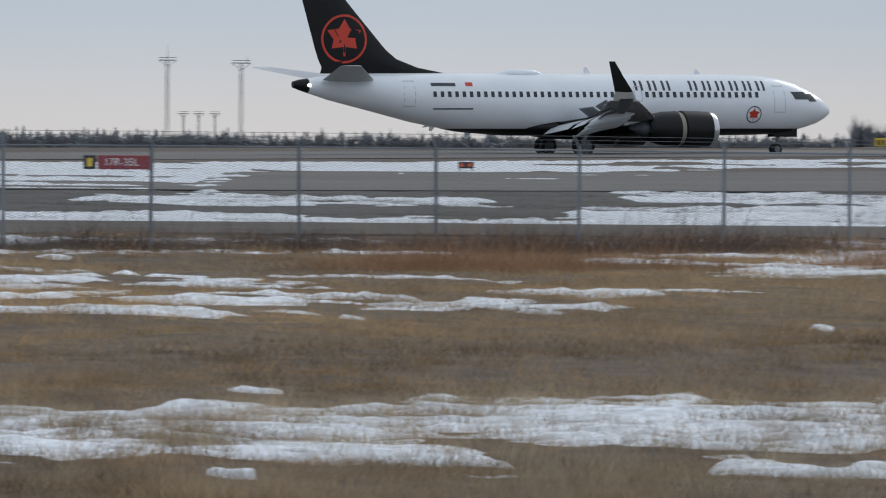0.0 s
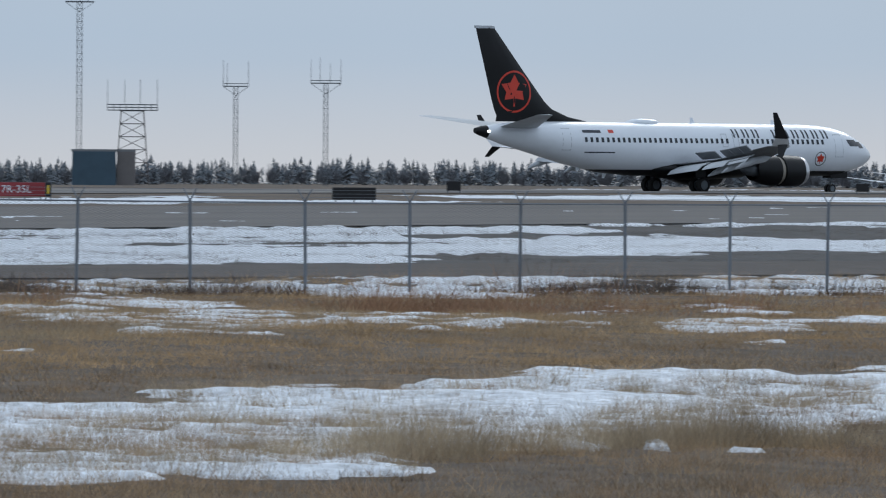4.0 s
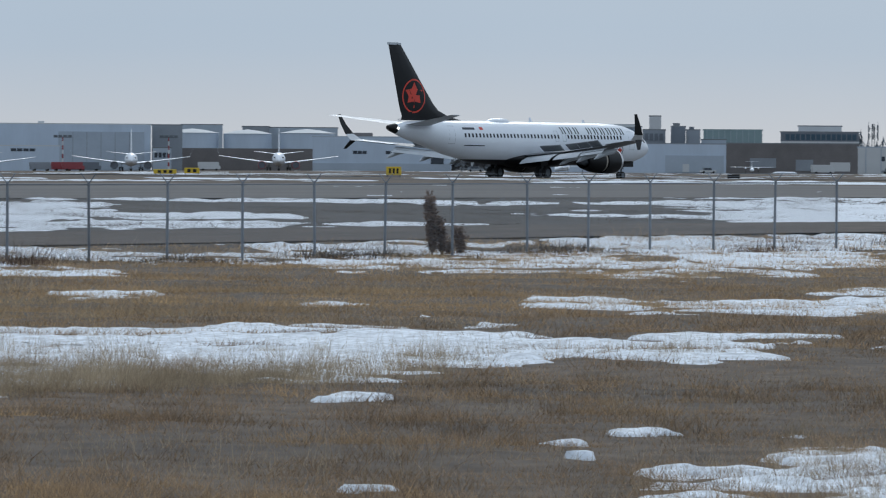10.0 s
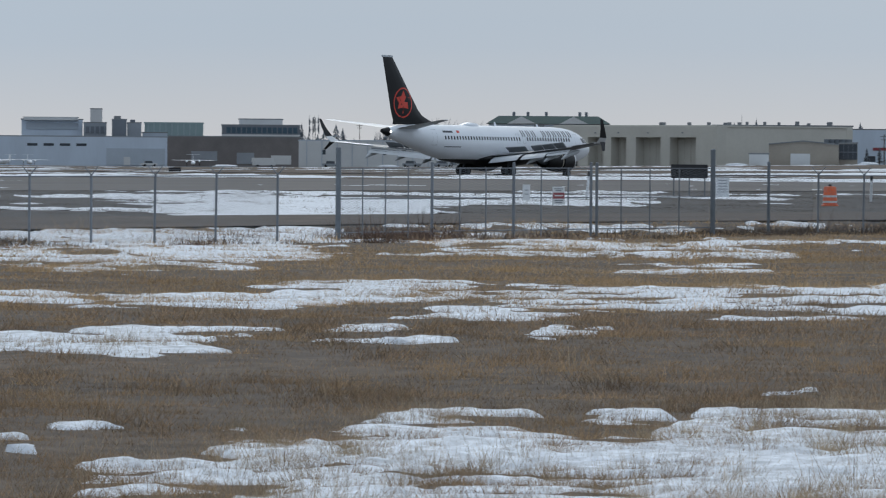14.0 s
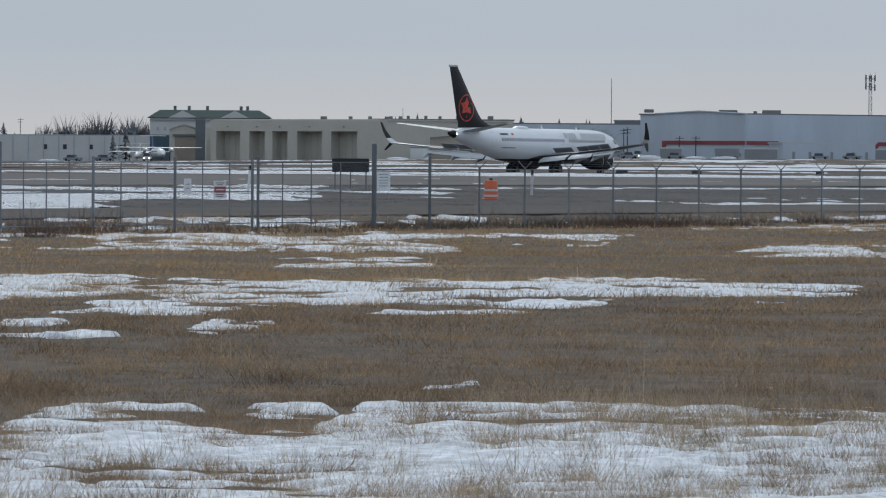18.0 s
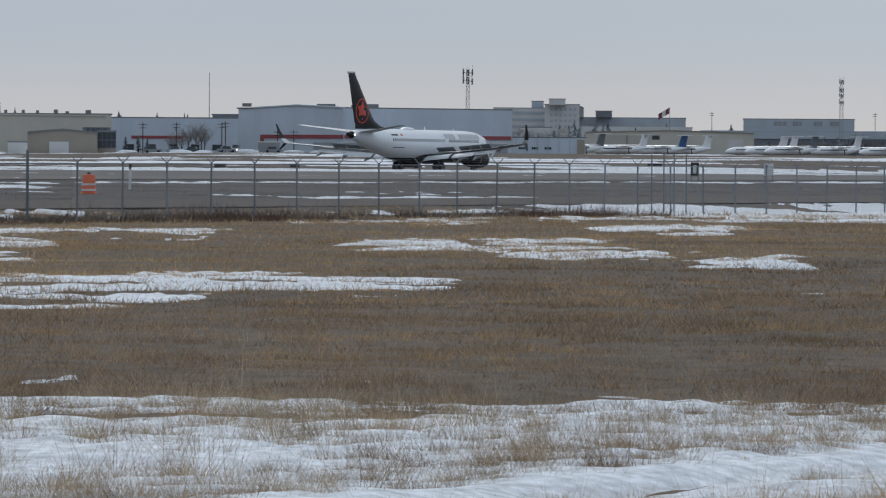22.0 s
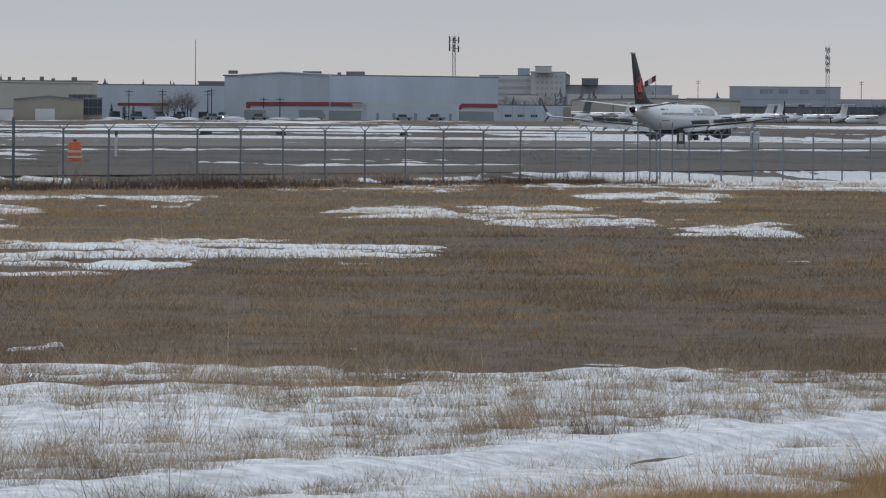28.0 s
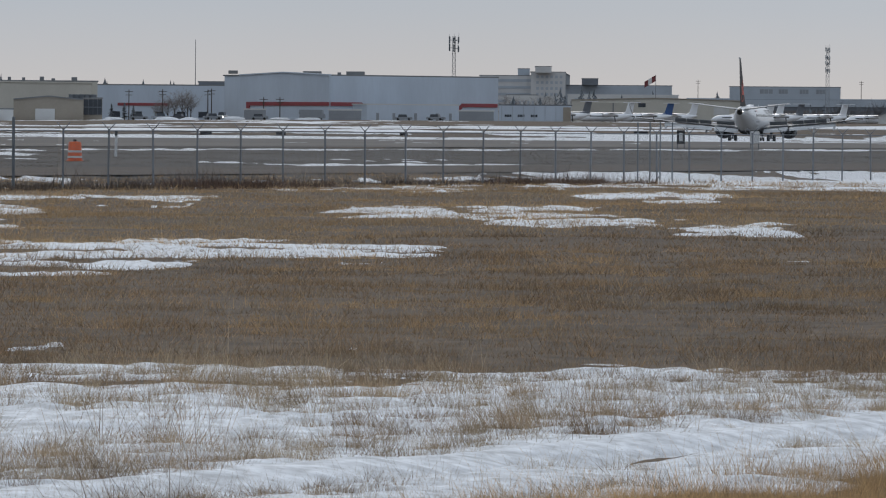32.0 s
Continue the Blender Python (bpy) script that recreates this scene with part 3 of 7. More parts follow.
    s = s * (1 - paved) - 1.2 * paved
    s = np.where((y > TAXI[0] + 6) & (y < TAXI[1] - 6) & (streak > 0.3), 0.08, s)
    s = s - (7.0 + 4.0 * smooth(70, 95, d)) * hummocks(x, y) * (1 - rut) * (y < ROAD[0])
    return s.reshape(shape)


def raw_mesh(name, co, faces, material, size=4):
    """A mesh from numpy arrays of places and of faces with equally many corners."""
    me = bpy.data.meshes.new(name)
    co, faces = np.asarray(co, np.float32), np.asarray(faces, np.int32)
    me.vertices.add(len(co))
    me.vertices.foreach_set("co", co.ravel())
    me.loops.add(faces.size)
    me.loops.foreach_set("vertex_index", faces.ravel())
    me.polygons.add(len(faces))
    me.polygons.foreach_set("loop_start", np.arange(len(faces), dtype=np.int32) * faces.shape[1])
    me.update(calc_edges=True)
    me.materials.append(material)
    return me


def fan(az, d):
    """Places of a fan-shaped grid (bearings by distances) and its quads."""
    A, D = np.meshgrid(np.radians(az), d)
    x, y = D * np.sin(A), D * np.cos(A)
    r, c = A.shape
    i = np.arange(r * c).reshape(r, c)
    q = np.stack([i[:-1, :-1], i[:-1, 1:], i[1:, 1:], i[1:, :-1]], -1).reshape(-1, 4)[:, ::-1]
    return x, y, q


def build_ground():
    az = np.concatenate([np.linspace(-180, 14, 40), np.arange(14.5, 73.6, 0.18), np.linspace(75, 180, 22)])
    d = np.concatenate([[0.0, 8, 20], 2.4 * 11000 / np.arange(860, 60, -3.0), np.geomspace(460, 4800, 60)])
    x, y, q = fan(az, d)
    z = land(x, y) + bumps(x, y) * (1 - smooth(300, 420, np.hypot(x, y))) - 0.055 * smooth(0.02, 0.12, snow_cover(x, y)) * (np.hypot(x, y) > 25)
    ob = new("ground", raw_mesh("ground", np.stack([x, y, z], -1).reshape(-1, 3), q, M_SOIL))
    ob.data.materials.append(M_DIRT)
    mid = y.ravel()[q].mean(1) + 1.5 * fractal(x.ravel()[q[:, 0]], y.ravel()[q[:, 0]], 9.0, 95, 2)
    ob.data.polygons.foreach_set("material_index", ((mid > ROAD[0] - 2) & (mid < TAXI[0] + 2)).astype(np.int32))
    ob.data.polygons.foreach_set("use_smooth", [True] * len(ob.data.polygons))
    tagged(ob, "flat brown airfield turf of dead winter grass", "ground", kind="structure")


def snow_sheet(az, d):
    """Places and quads of the snow over one fan of the plan."""
    x, y, q = fan(az, d)
    s = snow_cover(x, y)
    depth = np.clip(s, -0.3, 0.6)
    lift = np.where(depth > 0, np.minimum(0.006 + 0.13 * depth, 0.034), 0.35 * depth)
    lift = lift + 0.03 * (depth > 0) * (y > TAXI[0]) * (y < TAXI[1])
    rut = on_track(x, y)
    u, v = 0.45 * (0.64 * x - 0.77 * y), 0.77 * x + 0.64 * y
    crust = 0.014 * noise2(x, y, 1.3, 40) - 0.050 * np.abs(noise2(u, v, 0.50, 41)) + 0.030 * noise2(u, v, 0.27, 42) - 0.022 * np.abs(noise2(x, y, 0.30, 43)) + 0.024
    relief = crust * smooth(0.0, 0.15, depth) * (1 - 0.85 * rut) - 0.02 * rut + rut_profile(x, y)
    uneven = bumps(x, y) - 0.5 * hummocks(x, y) * (y < ROAD[0]) * smooth(0.0, 0.2, depth)
    z = land(x, y) + uneven * (1 - smooth(300, 420, np.hypot(x, y))) + lift + relief
    keep = (s.ravel()[q] > -0.06).any(1)
    return np.stack([x, y, z], -1).reshape(-1, 3), q[keep]


def build_snow():
    near = snow_sheet(np.arange(18.5, 69.0, 0.062), 2.3 * 11000 / np.arange(850, 315, -0.9))
    far = snow_sheet(np.arange(17, 70.6, 0.028), np.concatenate([2.3 * 11000 / np.arange(316, 110, -1.5), np.geomspace(232, 1600, 120)]))
    co, q = np.concatenate([near[0], far[0]]), np.concatenate([near[1], far[1] + len(near[0])])
    ob = new("snow", raw_mesh("snow", co, q, M_SNOW))
    ob.data.polygons.foreach_set("use_smooth", [True] * len(ob.data.polygons))
    tagged(ob, "patchy old snow lying over dead grass", "snow", kind="stuff")


def strip(name, y0, y1, x0, x1, lift, material, label, category, step=8.0):
    """A paved strip that follows the land along x."""
    xs, ys = np.arange(x0, x1 + step, step), np.linspace(y0, y1, 9)
    X, Y = np.meshgrid(xs, ys)
    Z = land(X, Y) + lift
    r, c = X.shape
    i = np.arange(r * c).reshape(r, c)
    q = np.stack([i[:-1, :-1], i[:-1, 1:], i[1:, 1:], i[1:, :-1]], -1).reshape(-1, 4)
    ob = new(name, raw_mesh(name, np.stack([X, Y, Z], -1).reshape(-1, 3), q, material))
    return tagged(ob, label, category, kind="structure")


build_ground()
build_snow()
strip("road", *ROAD, -150, 900, 0.03, M_ROAD, "dull brown gravel perimeter road inside the fence", "road")
strip("taxiway", *TAXI, -300, 1500, 0.03, M_TAXI, "worn grey-brown asphalt taxiway", "taxiway")
strip("runway", *RUNWAY, -500, 2200, 0.03, M_ASPHALT, "worn grey asphalt runway", "runway")


# ---- dry grass ----
def blades_mesh(name, bx, by, h, lean, w, rng, material, label):
    """One narrow triangle a blade, standing on the turf."""
    turn = rng.uniform(-0.9, 0.9, len(bx)) - np.arctan2(bx, by)
    foot = np.stack([bx, by, land(bx, by) + bumps(bx, by) - 0.015], -1)
    side = np.stack([np.cos(turn) * w, np.sin(turn) * w, 0 * w], -1)
    tip = foot + np.stack([lean[:, 0] * h, lean[:, 1] * h, h], -1)
    co = np.stack([foot - side, foot + side, tip], 1).reshape(-1, 3)
    ob = new(name, raw_mesh(name, co, np.arange(len(co)).reshape(-1, 3), material))
    return tagged(ob, label, "grass", kind="stuff")


def scatter(count, d0, d1, where, rng):
    """Places thrown over the plan, thinner with distance."""
    d, az = d0 * (d1 / d0) ** rng.random(count), np.radians(rng.uniform(19.2, 68.3, count))
    x, y = d * np.sin(az), d * np.cos(az)
    keep = rng.random(count) < where(x, y)
    return x[keep], y[keep]


def turf(name, count, d0, d1, radius, tall, wide, blades, material, label, where, seed, bend=0.5, swell=0.95):
    """Close grass in small clumps, taller in some patches than in others."""
    rng = np.random.default_rng(seed)
    x, y = scatter(count, d0, d1, where, rng)
    n = len(x)
    size = (rng.lognormal(0, 0.3, n) * np.clip(1 + swell * fractal(0.64 * x - 0.77 * y, 0.25 * (0.77 * x + 0.64 * y), 0.9, seed + 40, 3), 0.6, 2.6))[:, None]
    off = rng.normal(0, 1, (n, blades, 2))
    far = (np.hypot(x, y) / 40)[:, None]
    bx, by = (x[:, None] + off[..., 0] * radius * far).ravel(), (y[:, None] + off[..., 1] * radius * far).ravel()
    h = (tall * size * rng.uniform(0.3, 1.15, (n, blades))).ravel()
    lean = rng.normal(0, bend, (len(bx), 2)) + np.repeat(rng.normal(0, 0.3, (n, 2)), blades, 0) + np.array([0.12, 0.0])
    w = (wide * far * rng.uniform(0.6, 1.4, (n, blades))).ravel()
    return blades_mesh(name, bx, by, h, lean, w, rng, material, label)


def tussocks(name, count, d0, d1, radius, tall, wide, blades, material, label, where, seed, bend=0.42):
    """Bushy tufts: many fine stems about a middle, tallest there, ragged at the foot."""
    rng = np.random.default_rng(seed)
    x, y = scatter(count, d0, d1, where, rng)
    n = len(x)
    size = rng.lognormal(-0.12, 0.42, n)[:, None]
    off = rng.normal(0, 1, (n, blades, 2))
    r = np.hypot(off[..., 0], off[..., 1])
    far = (np.hypot(x, y) / 40)[:, None] ** 0.7
    bx, by = (x[:, None] + off[..., 0] * radius * 1.5 * size).ravel(), (y[:, None] + off[..., 1] * radius * size).ravel()
    h = (tall * size * np.exp(-0.28 * r * r) * rng.uniform(0.2, 1.2, (n, blades)) ** 1.2).ravel()
    lean = rng.normal(0, bend, (len(bx), 2)) + 0.12 * off.reshape(-1, 2) + np.repeat(rng.normal(0.1, 0.25, (n, 2)), blades, 0)
    w = (wide * far * rng.uniform(0.6, 1.4, (n, blades))).ravel()
    return blades_mesh(name, bx, by, h, lean, w, rng, material, label)


def bare(x, y):
    return np.clip(0.85 - 3.2 * snow_cover(x, y), 0.0, 1.0)


def build_grass():
    verge = lambda x, y: 1 - smooth(56, 66, y + 2 * fractal(x, y, 9.0, 91, 2))
    field = lambda x, y: (1 - verge(x, y)) * (y < ROAD[0] - 1)
    clumps = lambda x, y, k, c, size=4.0: np.clip(c + fractal(x, y, size, k, 3), 0, 1)
    free = lambda x, y: 1 - on_track(x, y)

    def edge(x, y):
        return np.clip(1.15 - 3.5 * np.abs(snow_cover(x, y) - 0.04), 0, 1)

    def in_snow(x, y):
        return (snow_cover(x, y) > -0.05) * free(x, y)

    turf("verge_turf", 200000, 30.5, 155, 0.09, 0.085, 0.0023, 7, M_BLADE, "short dense brown grass covering the verge", lambda x, y: bare(x, y) * verge(x, y) * free(x, y) * np.clip(0.62 + 16 * hummocks(x, y), 0.08, 1), 1, 0.65)
    turf("field_turf", 210000, 60, 262, 0.11, 0.080, 0.0021, 7, M_RUSSET, "russet and straw dead grass in front of the fence", lambda x, y: bare(x, y) * field(x, y) * np.clip(0.75 + 12 * hummocks(x, y), 0.15, 1), 2, 0.75)
    turf("pale_wisps", 26000, 31, 110, 0.10, 0.17, 0.0013, 6, M_STRAW, "thin pale straw stems standing over the turf", lambda x, y: clumps(x, y, 25, 0.25, 3.0) * (snow_cover(x, y) < 0.3) * free(x, y), 6, 0.3, 0.6)
    brink = lambda x, y: y - np.interp(x, (18, 25, 35, 45, 49, 60), (38.2, 39.2, 41.8, 43.0, 43.7, 47.0)) + 0.7 * fractal(x, y, 4.0, 46, 2)
    turf("straw_fringe", 300000, 38, 78, 0.13, 0.23, 0.0013, 9, M_STRAW, "soft fringe of tall pale straw grass along the snow", lambda x, y: smooth(-1.4, -0.2, brink(x, y)) * (1 - smooth(0.6, 1.8, brink(x, y))) * smooth(17, 24, x) * (1 - smooth(52, 64, x)) * clumps(x, y, 45, 0.25, 3.0), 9, 0.25)
    turf("straw_stand", 36000, 37, 52, 0.13, 0.14, 0.0012, 8, M_STRAW, "open stand of pale straw grass on the verge", lambda x, y: (1 - smooth(-1.2, 0.2, brink(x, y))) * smooth(-9, -4, brink(x, y)) * (1 - smooth(26, 33, x)) * clumps(x, y, 49, 0.2, 3.0), 50, 0.4)
    tussocks("verge_tufts", 20000, 31, 120, 0.16, 0.15, 0.0018, 60, M_RUSSET, "low tawny tufts scattered over the verge", lambda x, y: bare(x, y) * verge(x, y) * clumps(x, y, 51, 0.0, 2.5), 52, 0.6)
    tussocks("russet_shrubs", 26000, 86, 128, 0.42, 0.62, 0.0030, 90, M_SHRUB, "rusty brown low shrubs in the field before the fence", lambda x, y: smooth(86, 90, y) * (1 - smooth(101, 106, y)) * (1 - smooth(60, 84, x)) * clumps(x, y, 53, -0.55, 6.0), 54, 0.5)
    tussocks("band_tufts", 6500, 44, 80, 0.085, 0.24, 0.0014, 80, M_STRAW, "tall pale grass tufts rising from the snow", lambda x, y: clumps(x, y, 47, 0.0, 3.5) * in_snow(x, y), 48, 0.3)
    beside = lambda x, y: 0.55 * smooth(19.8, 20.1, y) * (1 - smooth(21.0, 23.0, y)) + 0.5 * (1 - smooth(33, 35, x)) * (1 - smooth(22, 25, y)) + 0.45 * (1 - smooth(38, 42.5, np.hypot(x, y))) * (1 - smooth(33, 36, x)) * smooth(25, 29, x)
    tussocks("straw_tufts", 24000, 31, 72, 0.062, 0.20, 0.0015, 80, M_STRAW, "bushy straw-coloured grass tufts standing in the snow", lambda x, y: np.clip(clumps(x, y, 21, 0.12, 2.2) + 0.6 * beside(x, y), 0, 1) * in_snow(x, y), 3, 0.5)
    tussocks("brown_tufts", 17000, 30.5, 72, 0.085, 0.18, 0.0016, 90, M_BLADE, "bushy brown grass tufts in the snow", lambda x, y: np.clip(clumps(x, y, 22, 0.08, 2.0) + beside(x, y), 0, 1) * in_snow(x, y), 13, 0.5)
    tussocks("golden_tufts", 16000, 30.5, 48, 0.11, 0.24, 0.0016, 90, M_RUSSET, "golden brown grass beside the wheel track", lambda x, y: (1 - smooth(16.9, 17.5, y)) * free(x, y) * clumps(x, y, 57, 0.45, 2.0), 58, 0.45)
    tussocks("edge_tufts", 5000, 30.5, 75, 0.14, 0.16, 0.0013, 100, M_BLADE, "brown tufts along the ragged edges of the snow", lambda x, y: edge(x, y) * clumps(x, y, 27, 0.35, 3.0) * free(x, y), 15)
    tussocks("russet_tufts", 16000, 62, 250, 0.26, 0.17, 0.0017, 44, M_RUSSET, "bushy russet grass tufts in front of the fence", lambda x, y: field(x, y) * clumps(x, y, 26, 0.15), 14, 0.7)
    turf("snow_stubble", 90000, 30.5, 80, 0.12, 0.075, 0.0010, 6, M_BLADE, "thin grass stubble poking through the snow", lambda x, y: in_snow(x, y) * (clumps(x, y, 29, 0.05, 2.5) + 0.8 * edge(x, y)), 8, 0.9)
    turf("field_stubble", 300000, 70, 262, 0.10, 0.12, 0.0013, 5, M_RUSSET, "dead grass poking through the snow before the fence", lambda x, y: in_snow(x, y) * field(x, y) * clumps(x, y, 30, 0.5, 3.0), 18, 0.8)
    turf("fence_weeds", 220000, 112, 262, 0.06, 0.21, 0.0022, 9, M_WEED, "dark dry weeds along the foot of the fence", lambda x, y: smooth(108, 110, y) * (1 - smooth(114, 116, y)) * clumps(x, y, 23, 0.15), 4, 0.35)
    turf("field_wisps", 200000, 62, 262, 0.10, 0.13, 0.0013, 5, M_STRAW, "golden straw stems standing over the field before the fence", lambda x, y: field(x, y) * clumps(x, y, 35, 0.25, 5.0) * (snow_cover(x, y) < 0.2), 36, 0.5)
    tussocks("fence_bushes", 90000, 112, 262, 0.30, 0.46, 0.0030, 60, M_SEEDHEAD, "dense brown weeds in clumps at the foot of the fence", lambda x, y: smooth(107.5, 109.0, y) * (1 - smooth(113.5, 115.0, y)) * clumps(x, y, 33, -0.05, 6.0), 34)
    turf("infield_turf", 120000, 150, 470, 0.14, 0.05, 0.0015, 5, M_INFIELD, "low dark dead grass between road and taxiway", lambda x, y: bare(x, y) * smooth(138, 140, y) * (1 - smooth(204, 206, y)), 5, 0.7)
    turf("infield_stubble", 300000, 150, 440, 0.12, 0.09, 0.0013, 5, M_INFIELD, "dark grass standing through the infield snow", lambda x, y: (snow_cover(x, y) > -0.05) * smooth(138, 140, y) * (1 - smooth(202, 206, y)) * clumps(x, y, 38, 0.1, 5.0), 39, 0.6)


build_grass()
# ---- the airliner ----
# distance behind the nose, height of the middle, half width, half height
FUSELAGE = (
    (0.0, 2.86, 0.04, 0.04), (0.15, 2.87, 0.30, 0.28), (0.5, 2.90, 0.60, 0.57), (1.1, 2.96, 0.98, 0.93), (2.0, 3.04, 1.33, 1.28),
    (3.0, 3.12, 1.58, 1.62), (4.2, 3.19, 1.76, 1.84), (5.6, 3.24, 1.86, 1.95), (7.5, 3.26, 1.88, 2.00), (24.0, 3.26, 1.88, 2.00),
    (27.1, 3.38, 1.82, 1.88), (30.3, 3.68, 1.58, 1.58), (33.4, 4.05, 1.18, 1.18), (36.0, 4.30, 0.78, 0.80), (37.5, 4.43, 0.45, 0.47))
TAIL_CONE = ((37.5, 4.43, 0.45, 0.47), (38.1, 4.48, 0.32, 0.33), (38.5, 4.50, 0.20, 0.20))


def section(x):
    """Middle height, half width and half height of the body at x behind the nose."""
    xs = [s[0] for s in FUSELAGE]
    return [float(np.interp(x, xs, [s[k] for s in FUSELAGE])) for k in (1, 2, 3)]


def skin(x, z, side, out=0.0):
    """A place on the body's side (+1 left, -1 right) at x behind the nose and height z."""
    zc, ry, rz = section(x)
    s = max(-0.995, min(0.995, (z - zc) / rz))
    c = math.sqrt(1 - s * s)
    return Vector((-x, side * (ry * c + out * c), z + out * s))


def skin_patch(bm, x0, x1, z0, z1, side, out=0.012, nx=1, nz=2, slant=0.0):
    """A thin sheet that lies on the body; slant shifts its upper edge back."""
    grid = [[bm.verts.new(skin(x0 + (x1 - x0) * i / nx + slant * j / nz, z0 + (z1 - z0) * j / nz, side, out)) for j in range(nz + 1)] for i in range(nx + 1)]
    for i in range(nx):
        for j in range(nz):
            f = (grid[i][j], grid[i + 1][j], grid[i + 1][j + 1], grid[i][j + 1])
            bm.faces.new(f if side > 0 else f[::-1])
    return bm


def ring(x, zc, ry, rz, n=40):
    return [Vector((-x, ry * math.sin(2 * math.pi * k / n), zc + rz * math.cos(2 * math.pi * k / n))) for k in range(n)]


def aerofoil(x_le, chord, y, z, thick, n=14):
    """A closed section in the x-z plane at span y."""
    pts = []
    for k in range(n + 1):
        u = 0.5 - 0.5 * math.cos(math.pi * k / n)
        t = 5 * thick * (0.2969 * math.sqrt(u) - 0.126 * u - 0.3516 * u * u + 0.2843 * u ** 3 - 0.1015 * u ** 4)
        pts.append((u, t))
    ring_ = [Vector((-(x_le + chord * u), y, z + chord * t)) for u, t in pts[::-1]] + [Vector((-(x_le + chord * u), y, z - chord * t * 0.7)) for u, t in pts[1:-1]]
    return ring_


def leaf_outline(r):
    """A plain pointed star shape."""
    half = ((0, 1.0), (0.30, 0.50), (0.95, 0.40), (0.60, -0.08), (0.70, -0.55), (0.07, -0.46), (0.05, -0.95))
    pts = list(half) + [(-a, b) for a, b in half[::-1] if a]
    return [(a * r, b * r) for a, b in pts]


def wheel(parent, x, y, r, w):
    q = pose(x, y, r)
    bm = bmesh.new()
    prof = ((0.62, -0.5), (0.92, -0.5), (1.0, -0.34), (1.0, 0.34), (0.92, 0.5), (0.62, 0.5))
    n = 24
    loft(bm, [[Vector((r * p * math.cos(2 * math.pi * k / n), w * s, r * p * math.sin(2 * math.pi * k / n))) for k in range(n)] for p, s in prof], caps=False)
    tyre = part("wheel", bm, M_TYRE, parent, "black aircraft tyre", flat=False, at=q)
    bm = bmesh.new()
    tube(bm, (0, -w * 0.42, 0), (0, w * 0.42, 0), r * 0.62, n=16)
    part("hub", bm, M_GALV_DARK, tyre, "dark metal wheel hub")
    return tyre


def build_airliner():
    jet = thing("airliner", pose(190, 363, 1), "white twin-engine airliner with black tail rolling along the runway", "airplane")
    bm = bmesh.new()
    rows = []
    for a, b in zip(FUSELAGE, FUSELAGE[1:]):
        k = 4 if b[0] - a[0] > 1.5 else 2
        for i in range(k):
            f = i / k
            rows.append([p + (q - p) * f for p, q in zip(a, b)])
    rows.append(FUSELAGE[-1])
    loft(bm, [ring(*r) for r in rows])
    part("fuselage", bm, M_WHITE, jet, "glossy white fuselage", flat=False)
    bm = bmesh.new()
    loft(bm, [ring(*r) for r in TAIL_CONE])
    cone = part("tail_cone", bm, M_BLACK, jet, "black tail cone", flat=False)
    bm = bmesh.new()
    tube(bm, (-37.55, -0.42, 4.45), (-37.55, -0.52, 4.45), 0.10, n=10)
    part("tail_lamp", bm, M_LAMP_WHITE, cone, "bright white tail lamp")
    # belly fairing and black belly band
    bm = bmesh.new()
    loft(bm, [[Vector((-x, w * math.sin(a), zc + h * math.cos(a))) for a in np.linspace(0, 2 * math.pi, 24, endpoint=False)] for x, zc, w, h in ((12.0, 1.75, 0.9, 0.30), (13.5, 1.75, 1.75, 0.62), (17.0, 1.72, 2.0, 0.78), (20.5, 1.75, 1.9, 0.72), (23.0, 1.8, 1.1, 0.42))])
    part("belly_fairing", bm, M_BLACK, jet, "black belly fairing", flat=False)
    bm = bmesh.new()
    n = 12
    rows = []
    for x in np.linspace(2.7, 28.3, 48):
        zc, ry, rz = section(x)
        half = math.acos(max(-1.0, min(1.0, (zc - 1.70) / rz))) if zc - 1.70 < rz else 0.02
        rows.append([bm.verts.new(Vector((-x, (ry + 0.012) * math.sin(a), zc - (rz + 0.012) * math.cos(a)))) for a in np.linspace(-half, half, n)])
    for a, b in zip(rows, rows[1:]):
        for k in range(n - 1):
            bm.faces.new((a[k], b[k], b[k + 1], a[k + 1]))
    part("belly_paint", bm, M_BLACK, jet, "black painted belly", flat=False)
    # tail fin
    bm = bmesh.new()
    fin = ((27.6, 5.20, 36.6, 5.20, 0.10), (29.8, 5.60, 36.5, 5.60, 0.20), (31.3, 6.15, 36.75, 6.15, 0.24), (32.05, 6.75, 36.95, 6.75, 0.26), (34.1, 9.05, 37.6, 9.05, 0.20), (36.8, 12.15, 38.5, 12.15, 0.09), (37.0, 12.25, 38.5, 12.25, 0.05))
    rings = []
    for le, z0, te, z1, th in fin:
        pts = ((0, 0), (0.08, 0.6), (0.3, 1.0), (0.6, 0.8), (1, 0.08))
        c = te - le
        rings.append([Vector((-(le + c * u), th * t, z0 + (z1 - z0) * u)) for u, t in pts] + [Vector((-(le + c * u), -th * t, z0 + (z1 - z0) * u)) for u, t in pts[::-1][:-1]])
    loft(bm, rings)
    tail = part("tail_fin", bm, M_BLACK, jet, "tall black tail fin", flat=False)

    def fin_skin(x, z, side):
        """A place 1.2 cm off the fin's side."""
        for (l0, z0, t0, _, h0), (l1, z1, t1, _, h1) in zip(fin, fin[1:]):
            if z0 <= z <= z1:
                k = (z - z0) / (z1 - z0)
                le, te, th = l0 + (l1 - l0) * k, t0 + (t1 - t0) * k, h0 + (h1 - h0) * k
